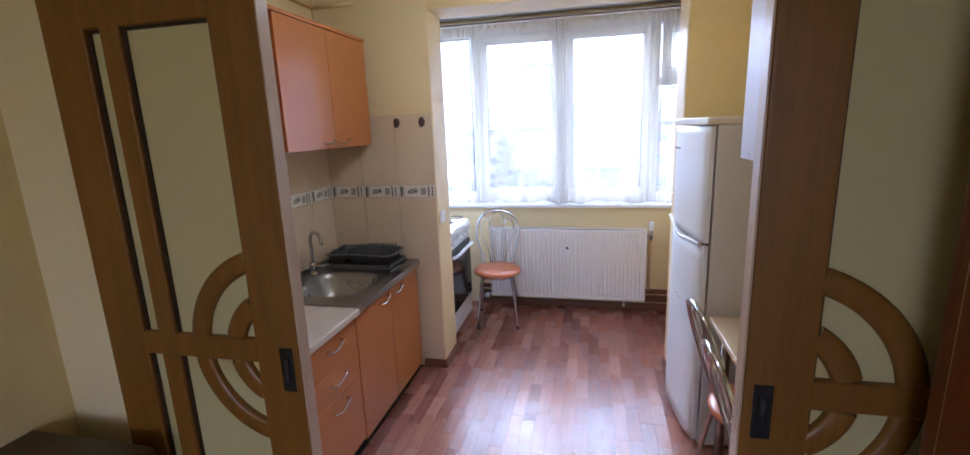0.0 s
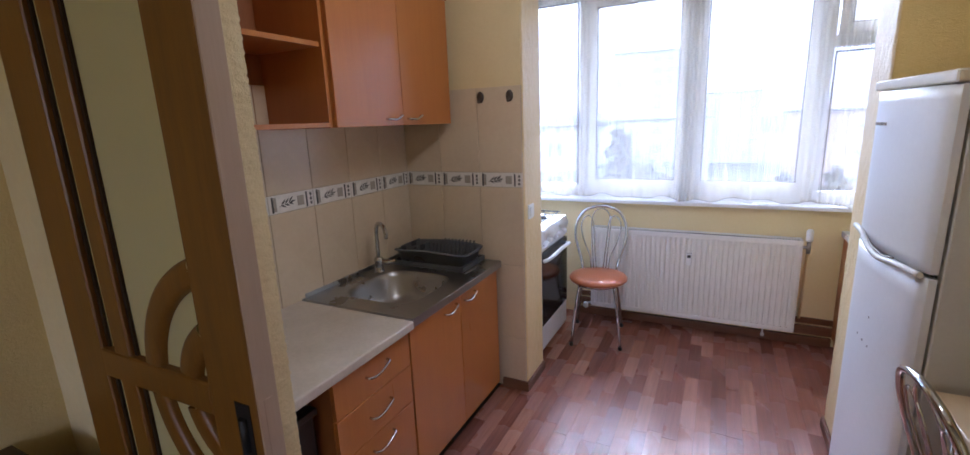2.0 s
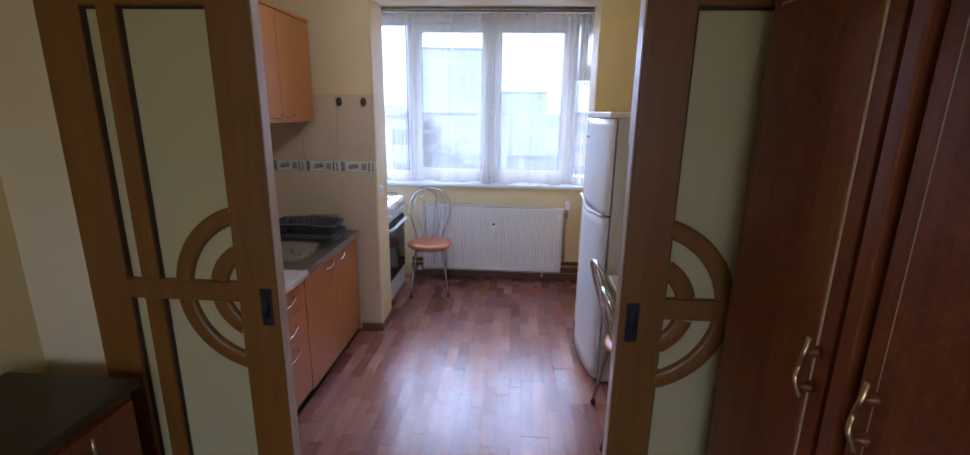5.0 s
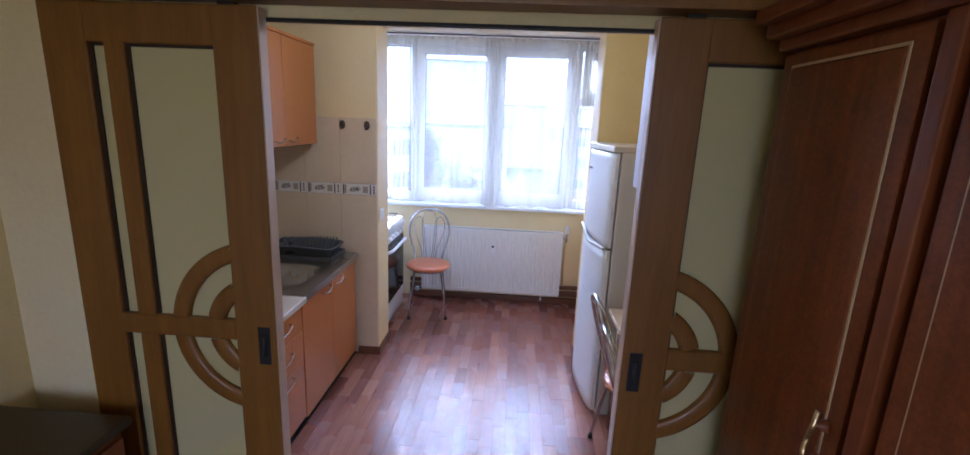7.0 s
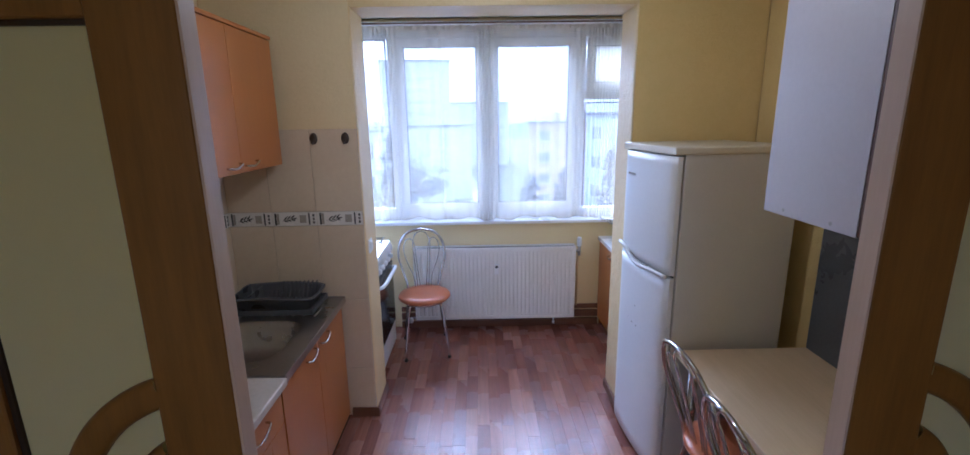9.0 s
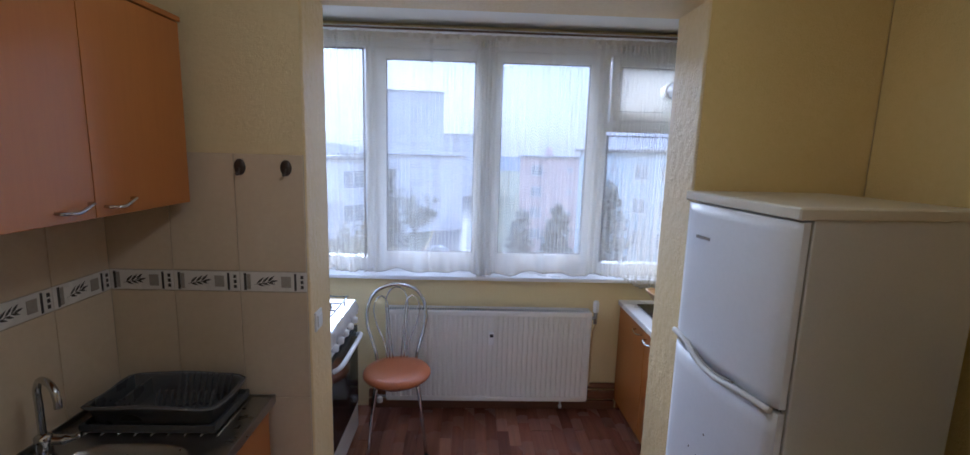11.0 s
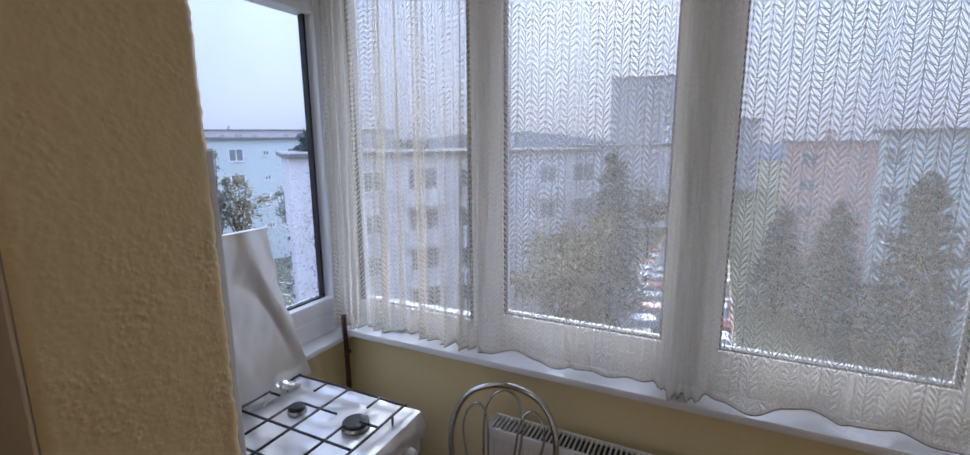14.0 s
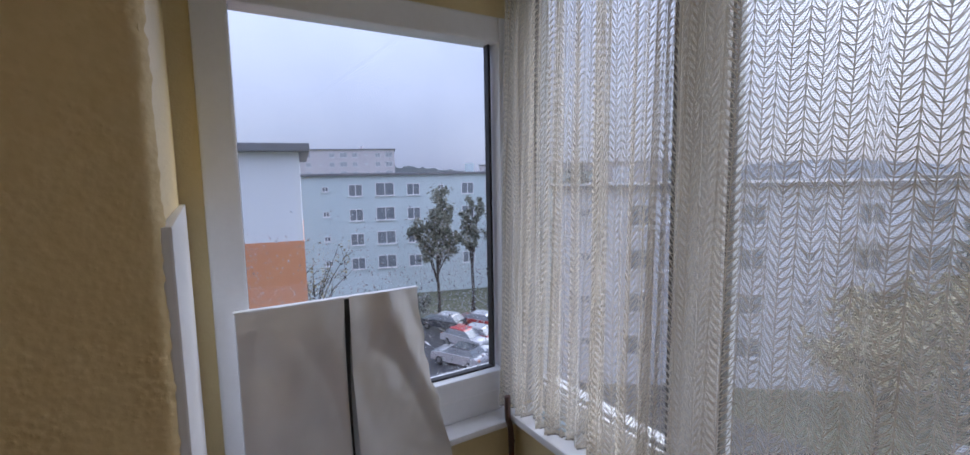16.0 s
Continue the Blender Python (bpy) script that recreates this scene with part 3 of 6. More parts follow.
GY = 4.255
win = thing("window_1", (-0.25, GY, 0.955), "wide white plastic balcony window with four lights", "window")
win["kind"] = "structure"
frame_s = ring_frame(S(), -1.70, 0.955, 1.19, 2.475, 0.062, 4.205, 4.295, 0.006)
frame_s.box(-1.045, 4.206, 1.01, -0.975, 4.294, 2.42, 0.006).box(-0.29, 4.206, 1.01, -0.22, 4.294, 2.42, 0.006).box(0.465, 4.206, 1.01, 0.535, 4.294, 2.42, 0.006).box(0.53, 4.207, 1.93, 1.135, 4.293, 1.995, 0.006)
frame_s.box(-1.64, 4.208, 1.0, 1.13, 4.292, 1.036, 0.003).box(-1.64, 4.209, 1.03, -1.05, 4.291, 1.049, 0.003).box(1.104, 4.209, 1.02, 1.132, 4.291, 1.94, 0.003)
part("window_frame", frame_s, M["pvc"], win)
GLASS = 4.232
pane_unit(win, -1.63, 1.045, -1.06, 2.405, GLASS, False)
pane_unit(win, -0.917, 1.093, -0.341, 2.347, GLASS, True)
pane_unit(win, -0.169, 1.093, 0.408, 2.347, GLASS, True)
pane_unit(win, 0.548, 1.03, 1.108, 1.905, GLASS, False)
pane_unit(win, 0.61, 2.06, 1.06, 2.345, GLASS, True).data.materials[0] = M["panel"]
for hx in (-0.285, 0.50):
    part("handle", S().box(hx - 0.012, 4.185, 1.60, hx + 0.012, 4.207, 1.67, 0.004).box(hx - 0.009, 4.165, 1.53, hx + 0.009, 4.182, 1.65, 0.006), M["pvc"], win)
for hz in (1.05, 1.9):
    part("hinge", S().tube([(-0.99, 4.20, hz), (-0.99, 4.20, hz + 0.06)], 0.008, 8), M["pvc"], win)

sill = setting("window_sill_1", S().box(-1.64, 4.085, 0.93, 1.185, 4.21, 0.957, 0.008), M["pvc"], "white plastic window sill", "window sill")
setting("trim_corner_post", S().box(-1.80, 4.207, 0.93, -1.695, 4.30, 2.47, 0.004), M["pvc"], "white plastic corner post", "trim")
win2 = thing("window_2", (-1.76, 3.7, 0.93), "white plastic side window wet with rain", "window")
win2["kind"] = "structure"


def turned(s):
    """Turns a shape built along x into one along y on the balcony's west side."""
    for v in s.bm.verts:
        x, y, z = v.co
        v.co = Vector((-1.75 - (y - GY), x, z))
    for f in s.bm.faces:
        f.normal_flip()
    return s


part("window_frame", turned(ring_frame(S(), 3.205, 0.93, 4.205, 2.345, 0.085, 4.205, 4.295, 0.008)), M["pvc"], win2)
part("bottom_rail", turned(S().box(3.27, 4.207, 1.0, 4.125, 4.293, 1.082, 0.006)), M["pvc"], win2)
part("gasket", turned(ring_frame(S(), 3.283, 1.078, 4.106, 2.274, 0.010, GY - 0.014, GY + 0.014, 0.001)), M["gasket"], win2)
side_pane = part("pane", turned(S().box(3.289, GY - 0.003, 1.084, 4.10, GY + 0.003, 2.268)), M["pane"], win2)
side_pane.visible_shadow = False
setting("window_sill_2", S().box(-1.74, 3.17, 0.905, -1.615, 4.21, 0.929, 0.008), M["pvc"], "white plastic side window sill", "window sill")

rng = random.Random(5)
drops = S()
for _ in range(14000):
    y, z = rng.uniform(3.295, 4.095), rng.uniform(1.09, 2.26)
    if rng.random() < max(0.0, (z - 1.40) * 3.0) or (y > 3.35 and rng.random() > 0.35 + 0.65 * (y - 3.35) / 0.7):
        continue
    r = rng.choice((0.0011, 0.0015, 0.0021, 0.0029)) * rng.uniform(0.8, 1.2)
    a0 = rng.uniform(0, 1)
    ring = [drops.bm.verts.new((-1.7535, y + r * math.cos(a0 + k * 1.0472), z + r * 1.15 * math.sin(a0 + k * 1.0472))) for k in range(6)]
    mid = [drops.bm.verts.new((-1.7535 - r * 0.55, y + 0.78 * r * math.cos(a0 + k * 1.0472), z + 0.88 * r * math.sin(a0 + k * 1.0472))) for k in range(6)]
    tip = drops.bm.verts.new((-1.7535 - r * 0.95, y, z - 0.1 * r))
    for k in range(6):
        drops.bm.faces.new((ring[k], ring[(k + 1) % 6], mid[(k + 1) % 6], mid[k])).smooth = True
        drops.bm.faces.new((mid[k], mid[(k + 1) % 6], tip)).smooth = True
    drops.bm.faces.new(ring[::-1])
rain = part("rain_drops", drops, M["drop"], win2, "rain drops on the pane")
rain["kind"] = "stuff"


# ---- sliding doors ----
def door_leaf(name, edge, sgn, label):
    """A sliding leaf whose meeting edge stands at x = edge; sgn is the way from that edge into the leaf."""
    y0, y1, width, top = 1.035, 1.077, 0.662, 2.042
    d = thing(name, (edge + sgn * width / 2, 1.056, 0.005), label, "door")
    d["kind"] = "structure"

    def X(k):
        return edge + sgn * k

    def bar(s, a, z0, b, z1, bevel=0.009, proud=0.0):
        xs = sorted((X(a), X(b)))
        return s.box(xs[0], y0 - proud, z0, xs[1], y1 + proud, z1, bevel, 3)

    part("meeting_stile", bar(S(), 0.004, 0.008, 0.142, top), M["door_wood"], d)
    part("edge_strip", bar(S(), 0.0, 0.012, 0.0045, top - 0.004, 0.001), M["door_edge"], d, "pale edging strip")
    part("outer_stile", bar(S(), 0.524, 0.008, width, top), M["door_wood"], d)
    part("middle_stile", bar(S(), 0.411, 0.2, 0.474, 1.94, 0.009, -0.0015), M["door_wood"], d)
    part("top_rail", bar(S(), 0.138, 1.93, 0.528, top, 0.009, -0.0008), M["door_wood"], d)
    part("bottom_rail", bar(S(), 0.138, 0.008, 0.528, 0.21, 0.009, -0.0008), M["door_wood"], d)
    part("cross_rail", bar(S(), 0.138, 1.018, 0.528, 1.088, 0.009, 0.0015), M["door_wood"], d)
    g = part("glass", bar(S(), 0.13, 0.2, 0.532, 1.945, 0.0), M["frosted"], d, "frosted glass panel")
    for v in g.data.vertices:
        v.co.y *= 0.15
    # beads near black: the frame's shade at the pane edges is painted in
    for a, b, z0, z1 in ((0.142, 0.411, 1.088, 1.93), (0.474, 0.524, 1.088, 1.93), (0.142, 0.411, 0.21, 1.018), (0.474, 0.524, 0.21, 1.018)):
        bd = bar(S(), b - 0.010, z0, b + 0.001, z1, 0.0, -0.012)
        if z1 > 1.5:
            bar(bd, a, z1 - 0.008, b, z1 + 0.001, 0.0, -0.0121)
        part("glazing_bead", bar(bd, a - 0.001, z0, a + 0.005, z1, 0.0, -0.0122), M["bead"], d, "glazing bead darkened to carry the frame's shade")
    zc, xc = 1.054, 0.062
    for r0, r1 in ((0.238, 0.296), (0.12, 0.178)):
        s = S()
        for sec in (0, 1):
            a0 = math.asin(min(1, 0.03 / r0)) if sec == 0 else -math.asin(min(1, 0.03 / r0))
            a1 = (1 if sec == 0 else -1) * math.acos(max(-1, (0.136 - xc) / ((r0 + r1) / 2)))
            n, prof = 18, ((r0, y1), (r0, y0 + 0.010), (r0 + 0.004, y0 + 0.003), (r0 + 0.012, y0), (r1 - 0.012, y0), (r1 - 0.004, y0 + 0.003), (r1, y0 + 0.010), (r1, y1))
            rows = []
            for k in range(n + 1):
                a = a0 + (a1 - a0) * k / n
                rows.append([s.bm.verts.new((X(xc + r * math.cos(a)), y, zc + r * math.sin(a))) for r, y in prof])
            for k in range(n):
                for q in range(len(prof)):
                    s.bm.faces.new((rows[k][q], rows[k][(q + 1) % len(prof)], rows[k + 1][(q + 1) % len(prof)], rows[k + 1][q])).smooth = q not in (7,)
        bmesh.ops.recalc_face_normals(s.bm, faces=s.bm.faces)
        part("arc_moulding", s, M["door_wood"], d)
    xs = sorted((X(0.026), X(0.066)))
    h = part("handle_plate", S().box(xs[0], y0 - 0.002, 0.938, xs[1], y0 + 0.006, 1.070, 0.001), M["black"], d, "black recessed pull plate")
    part("pull_recess", S().tube([((xs[0] + xs[1]) / 2, y0 - 0.003, 0.97), ((xs[0] + xs[1]) / 2, y0 - 0.003, 1.04)], 0.009, 10), M["gasket"], h)
    xs = sorted((X(-0.001), X(0.003)))
    part("latch_plate", S().box(xs[0], y0 + 0.012, 0.94, xs[1], y0 + 0.030, 1.08, 0.0005), M["door_edge"], d)
    for k in (0.10, 0.53):
        xs = sorted((X(k - 0.025), X(k + 0.025)))
        part("roller_bracket", S().box(xs[0], y0 + 0.01, top, xs[1], y0 + 0.032, top + 0.010, 0.002), M["black"], d)
    return d


door_leaf("door_1", -0.773, -1, "brown laminate sliding door with frosted glass, slid open")
door_leaf("door_2", 0.328, 1, "brown laminate sliding door with frosted glass, slid open")
setting("trim_sliding_rail", S().box(-1.45, 0.985, 2.052, 1.15, 1.084, 2.20, 0.006).box(-1.455, 0.978, 2.18, 1.155, 1.0, 2.215, 0.004), M["door_wood"], "brown laminate pelmet over the sliding rail", "trim")


# ---- living room ----
def wardrobe():
    x0, x1, ya, yb, zt = 0.625, 1.21, 0.955, -0.70, 2.0
    w = thing("wardrobe", ((x0 + x1) / 2, (ya + yb) / 2, 0), "dark mahogany wardrobe with pale inlay lines and brass handles", "wardrobe")
    part("carcass", S().box(x0 + 0.022, yb, 0.0, x1, ya, zt, 0.004), M["mahogany"], w)
    part("cornice", S().box(x0 - 0.02, yb - 0.03, zt - 0.05, x1, ya + 0.004, zt - 0.02, 0.012, 3).box(x0 - 0.055, yb - 0.05, zt - 0.022, x1, ya + 0.006, zt + 0.012, 0.012, 3).box(x0 - 0.085, yb - 0.06, zt + 0.010, x1, ya + 0.008, zt + 0.045, 0.008), M["mahogany"], w)
    part("plinth", S().box(x0 - 0.005, yb + 0.01, 0.0, x0 + 0.03, ya - 0.01, 0.10, 0.004), M["mahogany"], w)
    edges = ((0.952, 0.518, -1), (0.436, 0.010, 1), (-0.037, -0.45, -1))
    for a, b, side in edges:
        dr = part("door", S().box(x0 - 0.002, b, 0.11, x0 + 0.02, a, zt - 0.06, 0.005), M["burl"], w)
        part("raised_panel", S().box(x0 - 0.008, b + 0.045, 0.20, x0, a - 0.045, zt - 0.095, 0.007, 3), M["burl"], dr)
        s = S()
        for u0, u1, v0, v1 in ((b + 0.040, b + 0.046, 0.195, zt - 0.09), (a - 0.046, a - 0.040, 0.195, zt - 0.09), (b + 0.040, a - 0.040, 0.192, 0.198), (b + 0.040, a - 0.040, zt - 0.093, zt - 0.087)):
            s.box(x0 - 0.0045, u0, v0, x0, u1, v1)
        part("inlay", s, M["inlay"], dr, "pale inlay line")
        hy = b + 0.036 if side < 0 else a - 0.046
        h = part("handle", S().tube(bez([(x0 - 0.022, hy, 1.075), (x0 - 0.034, hy + 0.006, 1.11), (x0 - 0.024, hy + 0.016, 1.14), (x0 - 0.034, hy - 0.004, 1.175), (x0 - 0.022, hy + 0.004, 1.21)]), 0.0055, 8), M["brass"], dr, "brass pull handle")
        for hz in (1.10, 1.18):
            part("knob", S().turn([(0.004, -0.03), (0.008, -0.02), (0.013, -0.010), (0.013, -0.002)], (x0, hy, hz), 12, "x"), M["mahogany"], h)
    for y in (0.477, -0.014):
        part("pilaster", S().box(x0 - 0.010, y - 0.020, 0.11, x0 + 0.02, y + 0.020, zt - 0.05, 0.008, 3), M["mahogany"], w)
    return w


wardrobe()


def side_table():
    x0, x1, y0, y1, z = -1.717, -1.245, 0.26, 0.958, 0.762
    t = thing("low_cabinet", ((x0 + x1) / 2, (y0 + y1) / 2, 0), "dark brown low cabinet with a speckled top", "cabinet")
    part("top", S().box(x0, y0, z - 0.03, x1, y1, z, 0.006), M["dark_top"], t)
    part("body", S().box(x0 + 0.01, y0 + 0.02, 0, x1 - 0.025, y1 - 0.02, z - 0.03, 0.004), M["mahogany"], t)
    for y in (y0 + 0.03, (y0 + y1) / 2 + 0.003):
        d = part("door", S().box(x1 - 0.026, y, 0.06, x1 - 0.010, y + (y1 - y0) / 2 - 0.033, z - 0.06, 0.004), M["mahogany"], t)
        part("handle", S().tube([(x1 - 0.002, y + 0.15, 0.6), (x1 - 0.002, y + 0.15, 0.68)], 0.005, 8), M["brass"], d)
    return t


side_table()


# ---- kitchen, west side ----
def wave_handle(parent, c, axis, size=0.11, mat=None):
    """A bent chrome bow handle on a front that faces +x; axis 'y' runs along the front."""
    x, y, z = c
    h = size / 2
    pts = [(x, y - h, z - 0.004), (x + 0.016, y - h * 0.97, z - 0.005), (x + 0.025, y - h * 0.72, z - 0.006), (x + 0.026, y - h * 0.2, z - 0.006), (x + 0.026, y + h * 0.25, z + 0.002), (x + 0.025, y + h * 0.65, z + 0.010), (x + 0.017, y + h * 0.95, z + 0.011), (x, y + h, z + 0.010)]
    if axis == "v":
        pts = [(px, y + (pz - z), z + (py - y)) for px, py, pz in pts]
    return part("handle", S().tube(bez(pts, 5), 0.0048, 8), mat or M["chrome"], parent, "chrome bow handle")


FX = -1.14      # front of the base units


def drawer_unit():
    u = thing("drawer_unit", (-1.44, 1.76, 0), "orange beech base unit with three drawers", "cabinet", "base units by the sink")
    part("body", S().box(-1.735, 1.545, 0.06, FX - 0.018, 1.565, 0.755).box(-1.735, 1.955, 0.06, FX - 0.018, 1.972, 0.755).box(-1.735, 1.565, 0.06, FX - 0.03, 1.955, 0.08).box(-1.735, 1.565, 0.08, -1.72, 1.955, 0.755), M["cabinet_in"], u)
    part("plinth", S().box(FX - 0.06, 1.545, 0.0, FX - 0.045, 1.972, 0.06), M["dark_gap"], u)
    for z0, z1 in ((0.603, 0.748), (0.440, 0.598), (0.075, 0.435)):
        d = part("drawer", S().box(FX - 0.018, 1.548, z0, FX, 1.968, z1, 0.002), M["cabinet"], u)
        wave_handle(d, (FX, 1.765, z0 + (0.085 if z1 - z0 < 0.2 else 0.31)), "h", 0.12)
    return u


def sink_unit():
    u = thing("sink_unit", (-1.44, 2.40, 0), "orange beech sink cabinet with two tall doors", "cabinet", "base units by the sink")
    part("body", S().box(-1.735, 1.976, 0.05, FX - 0.018, 1.992, 0.755).box(-1.735, 2.806, 0.05, FX - 0.018, 2.822, 0.755).box(-1.735, 1.992, 0.05, FX - 0.03, 2.806, 0.07).box(-1.735, 1.992, 0.07, -1.72, 2.806, 0.755), M["cabinet_in"], u)
    part("plinth", S().box(FX - 0.06, 1.976, 0.0, FX - 0.045, 2.822, 0.05), M["dark_gap"], u)
    for y0, y1, hy in ((1.980, 2.397, 2.30), (2.401, 2.820, 2.49)):
        d = part("door", S().box(FX - 0.018, y0, 0.055, FX, y1, 0.752, 0.002), M["cabinet"], u)
        wave_handle(d, (FX, hy, 0.712), "h", 0.105)
    return u


drawer_unit()
sink_unit()
top = thing("worktop", (-1.43, 1.58, 0.757), "cream stone-look laminate worktop on the drawer unit", "worktop")
part("slab", S().box(-1.745, 1.18, 0.757, -1.112, 1.979, 0.793, 0.010, 3), M["worktop"], top)
part("joint_strip", S().box(-1.735, 1.979, 0.759, -1.114, 1.983, 0.7945, 0.001), M["steel"], top, "thin metal joint strip")
single("storage_box", S().box(-1.62, 1.24, 0.0, -1.20, 1.51, 0.64, 0.012).box(-1.63, 1.22, 0.64, -1.19, 1.52, 0.665, 0.008), M["black"], "black plastic box under the worktop", "box")


def steel_sink():
    x0, x1, y0, y1, z = -1.745, -1.120, 1.984, 2.845, 0.793
    s = thing("kitchen_sink", (-1.43, 2.41, 0.757), "brushed steel inset sink with drainer board", "sink")
    bx0, bx1, by0, by1 = -1.625, -1.225, 2.095, 2.515
    b = S()
    n = 40

    def super_pt(k, grow, depth):
        a = 2 * math.pi * k / n
        c, sn = math.cos(a), math.sin(a)
        q = (abs(c) ** 4 + abs(sn) ** 4) ** -0.25
        return ((bx0 + bx1) / 2 + c * q * ((bx1 - bx0) / 2 + grow), (by0 + by1) / 2 + sn * q * ((by1 - by0) / 2 + grow), z + depth)

    levels = ((0.014, 0.002), (0.006, 0.003), (-0.002, -0.002), (-0.012, -0.03), (-0.03, -0.12), (-0.06, -0.15), (-0.12, -0.157), (-0.17, -0.16))
    rings = [[b.bm.verts.new(super_pt(k, g, d)) for k in range(n)] for g, d in levels]
    for a, c in zip(rings, rings[1:]):
        for k in range(n):
            b.bm.faces.new((a[k], a[(k + 1) % n], c[(k + 1) % n], c[k])).smooth = True
    b.bm.faces.new(rings[-1])
    outer = []
    for k in range(n):
        px, py, _ = super_pt(k, 0.0, 0)
        dx, dy = px - (bx0 + bx1) / 2, py - (by0 + by1) / 2
        f = min(((x1 - 0.008 if dx > 0 else x0 + 0.008) - (bx0 + bx1) / 2) / dx if abs(dx) > 1e-6 else 9, ((by1 + 0.03 if dy > 0 else y0 + 0.008) - (by0 + by1) / 2) / dy if abs(dy) > 1e-6 else 9)
        outer.append(b.bm.verts.new(((bx0 + bx1) / 2 + dx * f, (by0 + by1) / 2 + dy * f, z + 0.001)))
    for k in range(n):
        b.bm.faces.new((outer[k], outer[(k + 1) % n], rings[0][(k + 1) % n], rings[0][k]))
    bmesh.ops.recalc_face_normals(b.bm, faces=b.bm.faces)
    part("bowl", b, M["steel"], s)
    part("rim", S().box(x0, y0, z - 0.036, x0 + 0.012, y1, z + 0.004, 0.003).box(x1 - 0.012, y0, z - 0.034, x1, y1, z + 0.004, 0.003).box(x0 + 0.01, y0, z - 0.005, x1 - 0.01, y0 + 0.010, z + 0.004, 0.002).box(x0 + 0.01, y1 - 0.012, z - 0.034, x1 - 0.01, y1, z + 0.004, 0.003), M["steel"], s)
    part("backsplash_lip", S().box(x0 - 0.001, y0 + 0.02, z, x0 + 0.010, y1, z + 0.022, 0.003), M["steel"], s)
    part("drainer", S().box(x0 + 0.01, 2.542, z - 0.012, x1 - 0.01, y1 - 0.01, z + 0.0005), M["steel"], s)
    for k in range(9):
        x = x0 + 0.10 + k * 0.055
        part("drainer_rib", S().tube([(x, 2.57, z + 0.0005), (x, 2.81, z + 0.0005)], 0.004, 6), M["steel"], s)
    part("drain", S().turn([(0.036, 0.0), (0.036, 0.003), (0.026, 0.004), (0.006, 0.001)], (-1.42, 2.31, z - 0.160), 20), M["chrome"], s, "chrome drain")
    return s


steel_sink()


def mixer_tap():
    c = (-1.655, 2.44, 0.797)
    t = thing("mixer_tap", c, "chrome single-lever kitchen mixer tap", "tap")
    x, y, z = c
    part("base", S().turn([(0.027, 0.0), (0.027, 0.006), (0.022, 0.012), (0.021, 0.055), (0.024, 0.06), (0.023, 0.078), (0.012, 0.088)], c, 20), M["chrome"], t)
    part("spout", S().tube(bez([(x, y, z + 0.06), (x, y, z + 0.17), (x + 0.004, y - 0.004, z + 0.235), (x + 0.035, y - 0.02, z + 0.272), (x + 0.085, y - 0.045, z + 0.265), (x + 0.105, y - 0.055, z + 0.235), (x + 0.107, y - 0.056, z + 0.205)], 6), 0.0105, 12), M["chrome"], t)
    part("lever", S().tube(bez([(x + 0.012, y + 0.01, z + 0.06), (x + 0.05, y + 0.02, z + 0.055), (x + 0.085, y + 0.035, z + 0.062)], 5), [0.016] * 6 + [0.010] * 4 + [0.008], 12), M["chrome"], t)
    return t


mixer_tap()


